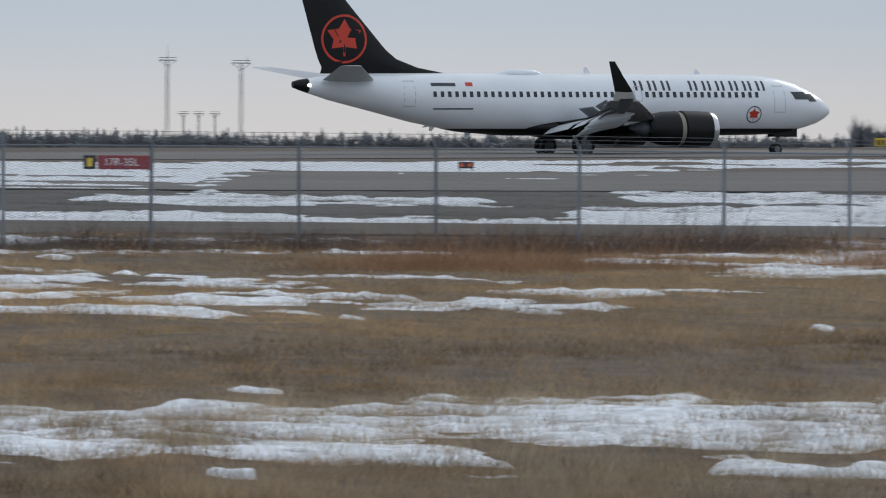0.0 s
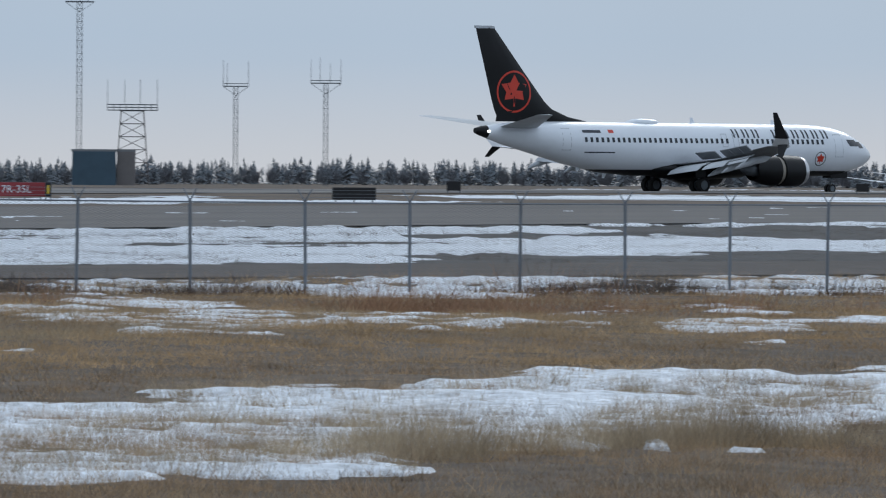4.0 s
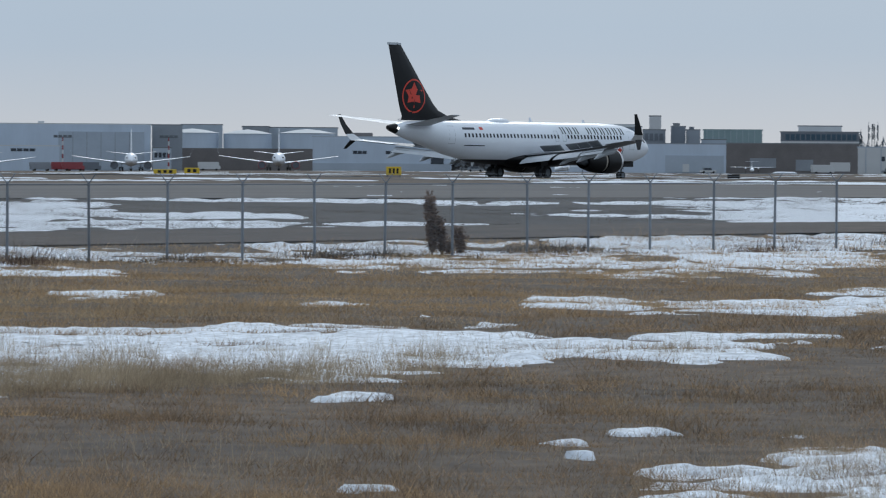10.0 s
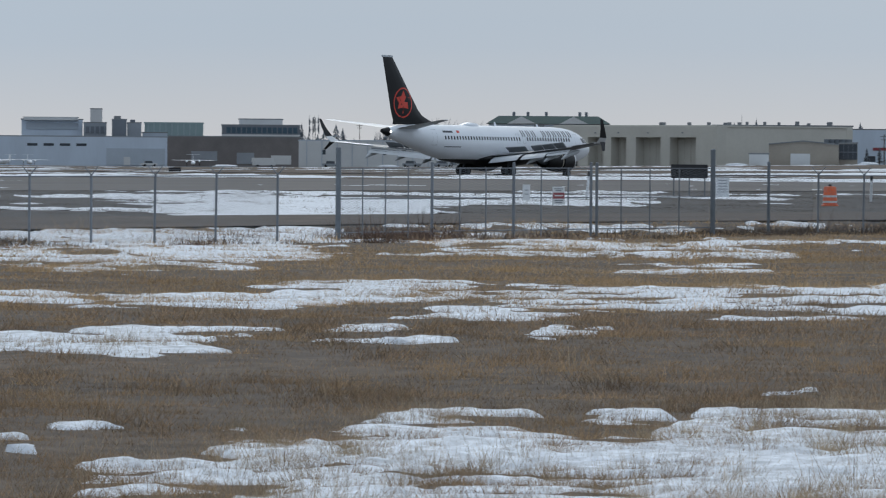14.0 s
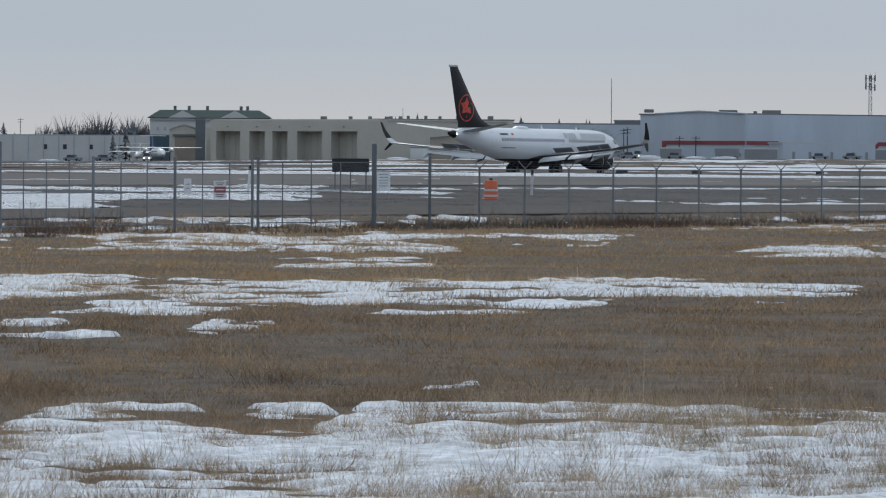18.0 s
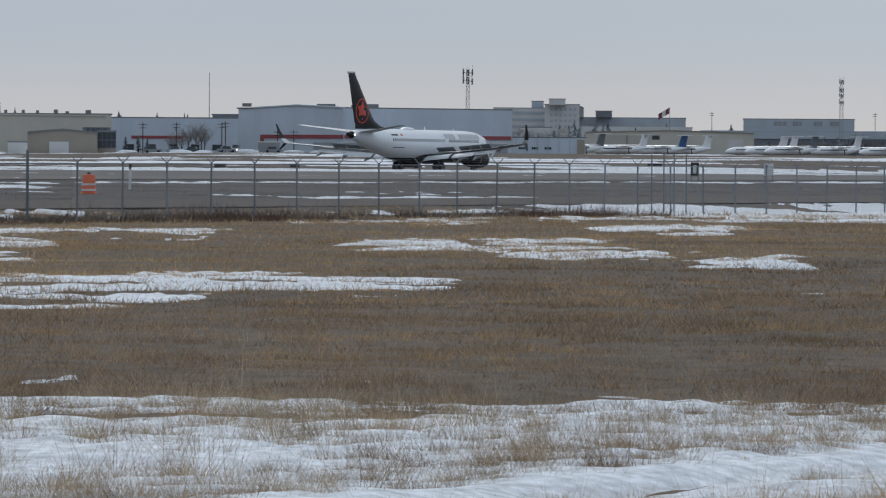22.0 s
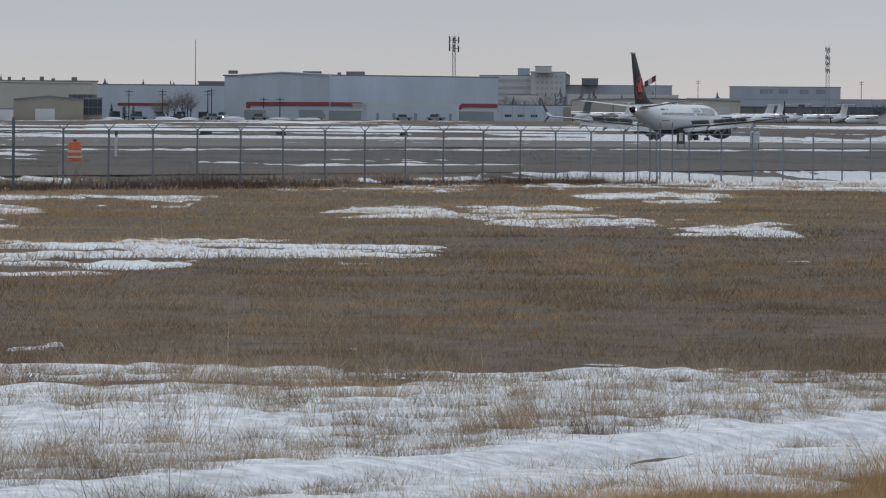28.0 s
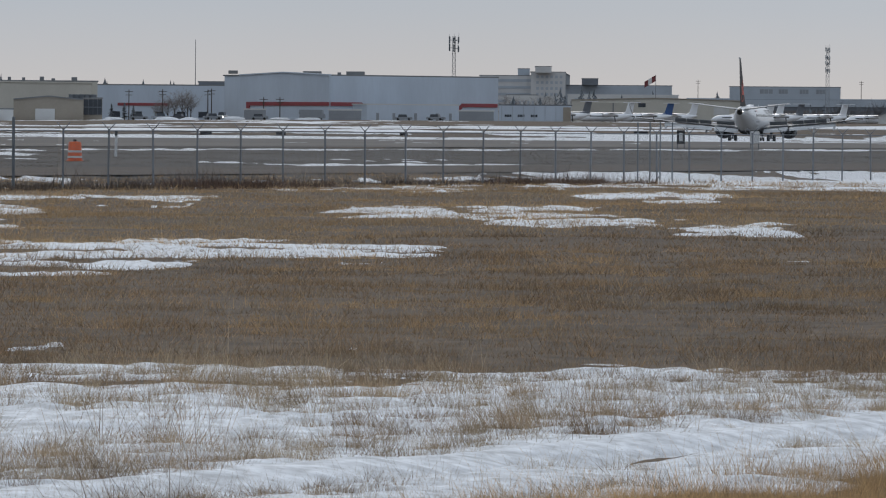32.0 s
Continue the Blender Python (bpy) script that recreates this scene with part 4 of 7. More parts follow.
                return Vector((-x, side * (th * float(np.interp((x - le) / (te - le), (0, 0.08, 0.3, 0.6, 1), (0, 0.6, 1.0, 0.8, 0.08))) + 0.012), z))

    for side in (1, -1):
        cx, cz, r = 35.0, 7.42, 1.56
        bm = bmesh.new()
        turns = np.linspace(0, 2 * math.pi, 48, endpoint=False)
        vs = [[bm.verts.new(fin_skin(cx + q * math.cos(a), cz + q * math.sin(a), side)) for q in (r, r * 0.905)] for a in turns]
        for k in range(len(vs)):
            bm.faces.new((vs[k][0], vs[(k + 1) % len(vs)][0], vs[(k + 1) % len(vs)][1], vs[k][1]))
        part("emblem_ring", bm, M_RED, tail, "red emblem ring")
        bm = bmesh.new()
        mid = bm.verts.new(fin_skin(cx, cz, side))
        vs = [bm.verts.new(fin_skin(cx + a, cz + 0.05 + b, side)) for a, b in leaf_outline(1.22)]
        for k in range(len(vs)):
            bm.faces.new((mid, vs[k], vs[(k + 1) % len(vs)]))
        part("emblem", bm, M_RED, tail, "plain red pointed emblem")
    bm = bmesh.new()
    prism(bm, [(-36.8, -0.09, 12.22), (-38.55, -0.09, 12.26), (-38.53, -0.09, 12.05), (-36.75, -0.09, 12.05)], (0, 0.18, 0))
    part("fin_cap", bm, M_WING, tail, "bare metal fin tip")
    # tailplanes
    for side in (1, -1):
        bm = bmesh.new()
        loft(bm, [aerofoil(33.1, 3.6, side * 0.6, 4.78, 0.10), aerofoil(36.85, 1.45, side * 7.15, 5.62, 0.08), aerofoil(37.2, 1.1, side * 7.25, 5.64, 0.06)])
        part("tailplane", bm, M_WING, jet, "grey tailplane", flat=False)
    # wings
    for side in (1, -1):
        bm = bmesh.new()
        stations = ((13.4, 7.3, 1.0, 2.05, 0.125), (15.7, 4.75, 5.6, 2.40, 0.115), (19.1, 3.1, 11.4, 2.92, 0.105), (22.35, 1.65, 16.7, 3.45, 0.10))
        loft(bm, [aerofoil(x, c, side * y, z, t) for x, c, y, z, t in stations])
        # the whole wing takes the dark grey that holds the underside's shade
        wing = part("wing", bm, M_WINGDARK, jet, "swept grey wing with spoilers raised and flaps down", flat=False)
        bm = bmesh.new()
        loft(bm, [aerofoil(x - 0.10, 0.34, side * y, z + 0.01, 0.45) for x, c, y, z, t in stations[1:]])
        part("slat", bm, M_METAL, wing, "bright metal leading-edge slat", flat=False)
        # split winglet
        bm = bmesh.new()
        loft(bm, [aerofoil(22.35, 1.65, side * 16.7, 3.45, 0.09), aerofoil(22.9, 1.25, side * 17.25, 4.02, 0.08)])
        part("winglet_root", bm, M_SIGNWHITE, wing, "white winglet root", flat=False)
        bm = bmesh.new()
        loft(bm, [aerofoil(22.9, 1.25, side * 17.25, 4.02, 0.08), aerofoil(23.7, 0.8, side * 17.55, 4.95, 0.07), aerofoil(24.35, 0.42, side * 17.7, 5.88, 0.06)])
        part("winglet", bm, M_BLACK, wing, "black upswept winglet", flat=False)
        bm = bmesh.new()
        loft(bm, [aerofoil(22.7, 1.0, side * 17.0, 3.55, 0.08), aerofoil(23.65, 0.45, side * 17.55, 2.65, 0.06)])
        part("lower_winglet", bm, M_BLACK, wing, "black lower winglet", flat=False)
        # flaps, hung below and behind the trailing edge
        for y0, y1, xa, xb, za, zb, ch in ((1.9, 5.4, 20.35, 20.3, 2.0, 2.35, 1.75), (5.7, 9.2, 20.4, 21.2, 2.30, 2.60, 1.45), (9.25, 12.6, 21.2, 22.1, 2.61, 2.92, 1.15)):
            for step, (drop, back, frac) in enumerate(((0.06, 0.05, 0.52), (0.30, 0.72, 0.40))):
                bm = bmesh.new()
                rings = []
                for y, x, z in ((y0, xa, za), (y1, xb, zb)):
                    c = ch * frac
                    sl = radians(20 + 14 * step)
                    base = aerofoil(0, c, 0, 0, 0.12, 8)
                    rings.append([Vector((-(x + back * ch / 1.5) + p.x * math.cos(sl) - p.z * math.sin(sl), side * y, z - drop + p.x * math.sin(sl) + p.z * math.cos(sl))) for p in base])
                loft(bm, rings)
                part("flap", bm, M_WING, wing, "lowered pale grey flap", flat=False)
        # drooped outboard aileron
        bm = bmesh.new()
        loft(bm, [aerofoil(21.75, 1.05, side * 12.7, 3.13, 0.10, 8), aerofoil(23.15, 0.85, side * 16.3, 3.47, 0.10, 8)])
        part("aileron", bm, M_WHITE, wing, "white outboard aileron", flat=False)
        # raised spoilers
        for y0, y1 in ((2.6, 5.2), (6.0, 7.7), (7.8, 9.5), (9.6, 11.2)):
            bm = bmesh.new()
            pts = []
            for y in (y0, y1):
                xh = float(np.interp(y, (1, 5.6, 11.5, 17), (18.7, 19.15, 21.2, 23.3)))
                zh = float(np.interp(y, (1, 5.6, 11.5, 17), (2.45, 2.65, 3.08, 3.6)))
                pts.append((Vector((-xh, side * y, zh)), Vector((-(xh + 0.72), side * y, zh + 0.50))))
            prism(bm, [pts[0][0], pts[1][0], pts[1][1], pts[0][1]], (-0.05, 0, -0.05))
            part("spoiler", bm, M_SPOILER, wing, "raised dark grey spoiler panel")
        # flap track fairings
        for y, x0 in ((6.6, 18.2), (9.4, 19.2), (12.4, 20.4)):
            z = float(np.interp(y, (1, 5.6, 11.5, 17), (1.95, 2.2, 2.72, 3.3)))
            bm = bmesh.new()
            loft(bm, [[Vector((-(x0 + u), side * y + 0.19 * w * math.cos(a), z - 0.05 - s + 0.28 * w * math.sin(a))) for a in np.linspace(0, 2 * math.pi, 10, endpoint=False)] for u, w, s in ((0, 0.1, 0.1), (0.6, 0.9, 0.22), (1.8, 1.0, 0.4), (2.9, 0.7, 0.75), (3.5, 0.1, 1.0))])
            part("flap_fairing", bm, M_WING, wing, "pale flap track fairing", flat=False)
        # engine
        n = 28
        ez, ey = 1.62, side * 4.83

        def eng(rows):
            return [[Vector((-x, ey + r * math.sin(2 * math.pi * k / n), ez + dz + r * math.cos(2 * math.pi * k / n) * (0.93 if math.cos(2 * math.pi * k / n) < -0.5 else 1))) for k in range(n)] for x, r, dz in rows]

        bm = bmesh.new()
        loft(bm, eng(((11.15, 0.95, 0), (11.08, 1.04, 0), (11.2, 1.12, 0), (11.5, 1.17, 0))), caps=False)
        loft(bm, eng(((11.15, 0.95, 0), (11.9, 0.90, 0), (12.2, 0.92, 0))), caps=False)
        nac = bmesh.new()
        loft(nac, eng(((11.5, 1.17, 0), (12.2, 1.22, 0.0), (13.4, 1.22, 0.02), (13.45, 1.10, 0.02), (13.75, 1.10, 0.02), (13.8, 1.20, 0.02), (14.8, 1.12, 0.05), (15.9, 0.86, 0.10), (15.85, 0.8, 0.10))), caps=False)
        engine = part("engine", nac, M_BLACK, jet, "black engine nacelle with reverser sleeve open", flat=False)
        part("intake_lip", bm, M_METAL, engine, "bright metal intake lip", flat=False)
        bm = bmesh.new()
        loft(bm, eng(((13.46, 1.105, 0.02), (13.74, 1.105, 0.02))), caps=False)
        part("reverser_cascade", bm, M_TAN, engine, "brownish open reverser cascade", flat=False)
        bm = bmesh.new()
        loft(bm, eng(((12.1, 0.93, 0), (12.12, 0.2, 0), (11.8, 0.05, 0))))
        part("fan", bm, M_GALV_DARK, engine, "dark fan and spinner", flat=False)
        bm = bmesh.new()
        loft(bm, eng(((15.3, 0.62, 0.1), (16.2, 0.52, 0.12), (16.8, 0.25, 0.13), (17.1, 0.05, 0.13))))
        part("exhaust", bm, M_GALV_DARK, engine, "dark metal exhaust cone", flat=False)
        bm = bmesh.new()
        prism(bm, [(-12.6, ey - 0.16, 2.75), (-17.5, ey - 0.16, 2.25), (-17.5, ey - 0.16, 1.9), (-15.6, ey - 0.16, 2.3), (-13.5, ey - 0.16, 2.4)], (0, 0.32, 0))
        part("pylon", bm, M_WHITE, engine, "white engine pylon")
        # main gear
        bm = bmesh.new()
        tube(bm, (-19.4, side * 2.86, 0.55), (-19.3, side * 2.75, 2.2), 0.13, n=10)
        tube(bm, (-19.4, side * 2.3, 0.56), (-19.4, side * 3.42, 0.56), 0.08, n=8)
        tube(bm, (-19.3, side * 2.7, 1.5), (-19.2, side * 1.5, 2.0), 0.07, n=8)
        gear = part("main_gear", bm, M_GALV_DARK, jet, "dark steel main landing gear leg", flat=False)
        for dy in (-0.43, 0.43):
            wheel(gear, -19.4, side * 2.86 + dy, 0.565, 0.40)
        bm = bmesh.new()
        box(bm, -19.4, side * 3.0, 1.55, 1.0, 0.05, 0.9)
        part("gear_door", bm, M_BLACK, gear, "black gear door")
    # nose gear
    bm = bmesh.new()
    tube(bm, (-4.0, 0, 0.35), (-3.75, 0, 1.75), 0.09, n=10)
    tube(bm, (-4.0, -0.3, 0.35), (-4.0, 0.3, 0.35), 0.06, n=8)
    tube(bm, (-3.95, 0, 0.9), (-3.0, 0, 1.75), 0.05, n=8)
    box(bm, -4.0, 0, 1.0, 0.25, 0.5, 0.16)
    gear = part("nose_gear", bm, M_GALV_DARK, jet, "steel nose landing gear leg", flat=False)
    for dy in (-0.22, 0.22):
        wheel(gear, -4.0, dy, 0.345, 0.20)
    for side in (1, -1):
        bm = bmesh.new()
        box(bm, -3.5, side * 0.45, 1.42, 1.7, 0.04, 0.55)
        part("nose_gear_door", bm, M_BLACK, gear, "black nose gear door")
    # cabin windows, doors, cockpit
    for side in (1, -1):
        for k in range(47):
            x = 6.3 + 0.5 * k
            if k in (17, 18):
                continue
            bm = bmesh.new()
            skin_patch(bm, x - 0.12, x + 0.12, 3.72, 4.08, side, 0.012)
            part("cabin_window", bm, M_GLASS, jet)
        for x0, z0, w, h in ((4.15, 2.75, 0.86, 1.75), (30.6, 3.10, 0.76, 1.65), (14.65, 3.45, 0.55, 1.0), (15.75, 3.45, 0.55, 1.0)):
            bm = bmesh.new()
            e = 0.045
            skin_patch(bm, x0, x0 + e, z0, z0 + h, side, 0.010, 1, 4)
            skin_patch(bm, x0 + w - e, x0 + w, z0, z0 + h, side, 0.010, 1, 4)
            skin_patch(bm, x0 + e, x0 + w - e, z0, z0 + e, side, 0.010, 2, 1)
            skin_patch(bm, x0 + e, x0 + w - e, z0 + h - e, z0 + h, side, 0.010, 2, 1)
            part("door_outline", bm, M_WING, jet, "grey outlined cabin door")
        for x0, x1, z0, z1, sl in ((2.2, 3.35, 3.60, 4.10, 0.30), (1.5, 2.15, 3.46, 3.95, 0.36)):
            bm = bmesh.new()
            skin_patch(bm, x0, x1, z0, z1, side, 0.015, 3, 3, sl)
            part("cockpit_window", bm, M_GLASS, jet, "dark cockpit window", flat=False)
        # plain bars in place of the name, the registration and the type
        for k in range(10):
            if k == 3:
                continue
            x = 5.5 + (9 - k) * 0.99
            for dx, sl in ((0.10, 0.0), (0.50, 0.0)):
                bm = bmesh.new()
                skin_patch(bm, x + dx, x + dx + 0.17, 4.16, 4.80, side, 0.012, 1, 3, sl)
                part("name_bar", bm, M_LETTER, jet)
        for x0, x1, z0, z1 in ((27.8, 29.5, 4.42, 4.62), (26.7, 29.4, 2.92, 3.01)):
            bm = bmesh.new()
            skin_patch(bm, x0, x1, z0, z1, side, 0.012, 3, 1)
            part("marking_bar", bm, M_LETTER, jet, "small dark marking bar")
        bm = bmesh.new()
        skin_patch(bm, 26.6, 27.1, 4.42, 4.66, side, 0.012)
        part("flag_mark", bm, M_RED, jet, "small red flag mark")
        # emblem by the front door
        bm = bmesh.new()
        cx, cz, r = 6.5, 2.62, 0.55
        n = 28
        vs = [[bm.verts.new(skin(cx + q * math.cos(a), cz + q * math.sin(a), side, 0.014)) for q in (r, r * 0.88)] for a in np.linspace(0, 2 * math.pi, n, endpoint=False)]
        for k in range(n):
            bm.faces.new((vs[k][0], vs[(k + 1) % n][0], vs[(k + 1) % n][1], vs[k][1]))
        part("nose_emblem_ring", bm, M_LETTER, jet, "dark emblem ring")
        bm = bmesh.new()
        bm.faces.new([bm.verts.new(skin(cx + a, cz + b, side, 0.014)) for a, b in leaf_outline(0.42)])
        part("nose_emblem", bm, M_RED, jet, "plain red pointed emblem")
    bm = bmesh.new()
    loft(bm, [[Vector((-x, w * math.sin(a), 5.22 + h * math.cos(a))) for a in np.linspace(0, 2 * math.pi, 16, endpoint=False)] for x, w, h in ((21.0, 0.1, 0.05), (21.6, 0.5, 0.28), (22.6, 0.6, 0.34), (23.6, 0.5, 0.28), (24.4, 0.1, 0.05))])
    part("antenna_dome", bm, M_WHITE, jet, "white antenna dome on the roof", flat=False)
    for x, z, h in ((17.5, 5.25, 0.42), (9.5, 5.25, 0.3), (26.0, 1.45, -0.4), (28.5, 1.9, -0.35)):
        bm = bmesh.new()
        prism(bm, [(-x, -0.02, z - 0.05 * np.sign(h)), (-x - 0.5, -0.02, z - 0.05 * np.sign(h)), (-x - 0.5, -0.02, z + h), (-x - 0.3, -0.02, z + h)], (0, 0.04, 0))
        part("blade_antenna", bm, M_WHITE, jet, "small blade antenna")
    return jet


airliner = build_airliner()


# ---- the fence ----
POSTS_WEST = (35.4, 38.45, 41.5, 44.53, 47.66, 50.61, 53.73, 56.98, 59.86, 62.97, 66.24, 69.18, 72.07, 75.04, 78.05, 81.17, 84.07, 87.22, 90.3, 93.45, 96.46, 99.44, 102.54, 105.51, 108.71, 111.8, 114.81, 117.8, 120.94, 124.02, 127.08, 130.1, 133.1, 136.08, 139.47, 142.3, 145.25, 148.35, 151.41, 154.6)
POSTS_EAST = (186.82, 189.93, 193.12, 196.27, 199.52, 202.74, 206.0, 209.2, 212.53, 215.68, 219.07, 222.36, 225.56, 228.76, 231.93, 235.1, 238.3, 241.5, 244.7, 247.9, 251.1, 254.3, 257.5, 260.7, 263.9)
GATE_BARS = (159.31, 160.56, 161.82, 164.72, 166.22, 169.45, 171.06, 174.28, 176.06, 177.9)
GATE_POSTS = (163.12, 167.8, 172.4, 172.75)
TALL_POSTS = (157.82, 179.86)


def fence_post_meshes():
    bm = bmesh.new()
    tube(bm, (0, 0, -0.1), (0, 0, 2.07), 0.038, n=8)
    tube(bm, (0, 0, 2.07), (0, 0, 2.11), 0.042, 0.02, n=8)
    post = mesh_of("post", bm, M_GALV)
    bm = bmesh.new()
    tube(bm, (0, 0, 2.05), (0, 0.27, 2.33), 0.017, 0.014, n=6)
    return post, mesh_of("barb_arm", bm, M_GALV)


def wire_panel_mesh():
    """Diagonal wires of one bay, one metre wide and 1.97 m high."""
    co, q = [], []
    pitch, h, w = 0.052, 1.97, 0.0017
    for lean in (1, -1):
        u = -h
        while u < 1.0 + h:
            a, b = u, u + h * lean
            pts = []
            for s in np.linspace(0, 1, 2):
                pts.append((a + (b - a) * s, s * h))
            (xa, za), (xb, zb) = pts
            lo, hi = 0.0, 1.0
            if xb != xa:
                for edge in (0.0, 1.0):
                    s = (edge - xa) / (xb - xa)
                    if (xb > xa) == (edge == 0.0):
                        lo = max(lo, s)
                    else:
                        hi = min(hi, s)
            if hi - lo > 0.02:
                k = len(co)
                for s, d in ((lo, -w), (lo, w), (hi, w), (hi, -w)):
                    co.append((xa + (xb - xa) * s + d * 1.4, 0.0, za + (zb - za) * s + 0.05))
                q.append((k, k + 1, k + 2, k + 3))
            u += pitch
    return raw_mesh("wire_mesh", co, q, M_GALV)


def build_fence():
    post_me, arm_me = fence_post_meshes()
    wire_me = wire_panel_mesh()
    bm = bmesh.new()
    tube(bm, (0, 0, 0), (1, 0, 0), 0.021, n=6)
    rail_me = mesh_of("top_rail", bm, M_GALV)
    bm = bmesh.new()
    tube(bm, (0, 0, 0), (1, 0, 0), 0.004, n=3, caps=False)
    barb_me = mesh_of("barbed_wire", bm, M_GALV)
    for xs, words in ((POSTS_WEST, "long galvanised chain-link fence with barbed wire on forked arms"), (POSTS_EAST, "galvanised chain-link fence with barbed wire beyond the gate")):
        fence = thing("chain_link_fence", pose(xs[0], FENCE_Y, float(land(xs[0], FENCE_Y))), words, "fence")
        base = fence.matrix_basis.translation
        rng = random.Random(5)
        spots = []
        for x in xs:
            z = float(land(x, FENCE_Y))
            p = part("post", post_me, M_GALV, fence, at=pose(x - base.x, 0, z - base.z, rng.uniform(-0.7, 0.7), rng.uniform(-0.7, 0.7), rng.uniform(-4, 4)))
            for turn in (0, 180):
                part("barb_arm", arm_me, M_GALV, p, at=pose(0, 0, 0, 0, 0, turn))
            spots.append(Vector((x - base.x, 0, z - base.z)))
        for a, b in zip(spots, spots[1:]):
            span = b - a
            tilt = math.degrees(math.atan2(span.z, span.x))
            size = Matrix.Diagonal((span.length, 1, 1, 1))
            m = Matrix.Translation(a) @ pose(0, 0, 0, 0, -tilt, 0)
            part("top_rail", rail_me, M_GALV, fence, at=m @ Matrix.Translation((0, 0, 2.03)) @ size)
            part("wire_mesh", wire_me, M_GALV, fence, at=m @ size)
            for k in (-3, -2, -1, 1, 2, 3):
                part("barbed_wire", barb_me, M_GALV, fence, at=m @ Matrix.Translation((0, 0.085 * k, 2.07 + 0.08 * abs(k))) @ size)
    # the vehicle gate between the two stretches
    x0, x1 = TALL_POSTS
    gate = thing("vehicle_gate", pose(x0, FENCE_Y, float(land(x0, FENCE_Y))), "wide steel mesh vehicle gate with tall end posts, closed", "gate")
    base = gate.matrix_basis.translation

    def up(name, x, h, r, dy=0.0, label=""):
        bm = bmesh.new()
        tube(bm, (0, 0, -0.1), (0, 0, h), r, n=8)
        tube(bm, (0, 0, h), (0, 0, h + 0.03), r * 1.1, r * 0.4, n=8)
        return part(name, bm, M_GALV_DARK if r > 0.05 else M_GALV, gate, label, at=pose(x - base.x, dy, float(land(x, FENCE_Y + dy)) - base.z))

    for x in TALL_POSTS:
        up("gate_post", x, 2.90, 0.085, 0, "thick tall steel gate post")
    for x in GATE_POSTS:
        up("inner_post", x, 2.43, 0.05, 0.1)
    up("end_post", 183.5, 2.48, 0.055, 0, "steel end post")
    for x in GATE_BARS:
        up("upright", x, 2.26, 0.022, 0.12)
    for a, b, z in ((157.82, 163.1, 2.26), (163.12, 172.4, 2.26), (172.75, 179.86, 2.26), (157.82, 163.1, 0.25), (163.12, 172.4, 0.25), (172.75, 179.86, 0.25), (157.82, 172.4, 1.30), (172.75, 179.86, 1.30), (179.86, 186.82, 2.03)):
        bm = bmesh.new()
        za, zb = float(land(a, FENCE_Y)) - base.z, float(land(b, FENCE_Y)) - base.z
        tube(bm, (a - base.x, 0.12, za + z), (b - base.x, 0.12, zb + z), 0.02, n=6)
        part("rail", bm, M_GALV, gate)
    for a, b in ((157.9, 163.05), (163.2, 172.3), (172.85, 179.8), (179.95, 186.7)):
        part("wire_mesh", wire_me, M_GALV, gate, at=pose(a - base.x, 0.13, float(land((a + b) / 2, FENCE_Y)) - base.z + 0.12) @ Matrix.Diagonal((b - a, 1, 1.05, 1)))
    # the narrow gate further along
    for x, y in ((236.3, 112.9), (238.5, 112.9), (237.2, 113.9), (239.4, 113.9)):
        bm = bmesh.new()
        tube(bm, (0, 0, -0.1), (0, 0, 2.5), 0.03, n=8)
        tube(bm, (0, 0, 2.5), (0, 0, 2.53), 0.035, 0.01, n=8)
        single("cage_post", bm, M_GALV_DARK, pose(x, y, float(land(x, y))), "grey steel corner post of a small fenced cage", "post", "cage posts by the fence")


build_fence()


# ---- signs and small airfield things ----
def board_sign(name, x, y, w, h, foot, material, label, words="", ink=None, turn=-34.0, depth=0.22, bars=0, category="sign", z_extra=0.0):
    """A box-shaped sign on short legs."""
    s = thing(name, pose(x, y, float(land(x, y)) + z_extra, 0, 0, turn), label, category)
    bm = bmesh.new()
    box(bm, 0, 0, foot + h / 2, w, depth, h)
    bmesh.ops.bevel(bm, geom=bm.edges[:], offset=0.03, segments=1, affect="EDGES")
    panel = part("panel", bm, material, s)
    for k in range(max(2, int(w / 0.7))):
        n = max(2, int(w / 0.7))
        bm = bmesh.new()
        tube(bm, (-w * 0.42 + k * w * 0.84 / (n - 1), 0, -0.12), (-w * 0.42 + k * w * 0.84 / (n - 1), 0, foot + 0.02), 0.035, n=6)
        part("leg", bm, M_GALV_DARK, s)
    if words:
        part("lettering", text_mesh("lettering", words, h * 0.74, ink), ink, panel, "white characters", at=pose(-w * 0.06, -depth / 2 - 0.008, foot + h / 2, 90, 0, 0))
    for k in range(bars):
        bm = bmesh.new()
        bw = w * 0.7 / bars
        box(bm, -w * 0.36 + bw * 0.5 + k * w * 0.74 / bars, -depth / 2 - 0.006, foot + h / 2, bw * 0.62, 0.01, h * 0.6)
        part("marking_bar", bm, ink, panel)
    return s


RED_WORDS = "red runway sign with white characters on short legs"
board_sign("runway_sign", 194.9, 297, 3.2, 0.80, 0.22, M_SIGNRED, RED_WORDS, "17R-35L", M_SIGNWHITE)
board_sign("runway_sign", 108.0, 275, 2.55, 0.66, 0.34, M_SIGNRED, RED_WORDS, "17R-35L", M_SIGNWHITE, turn=-21, z_extra=-0.3)
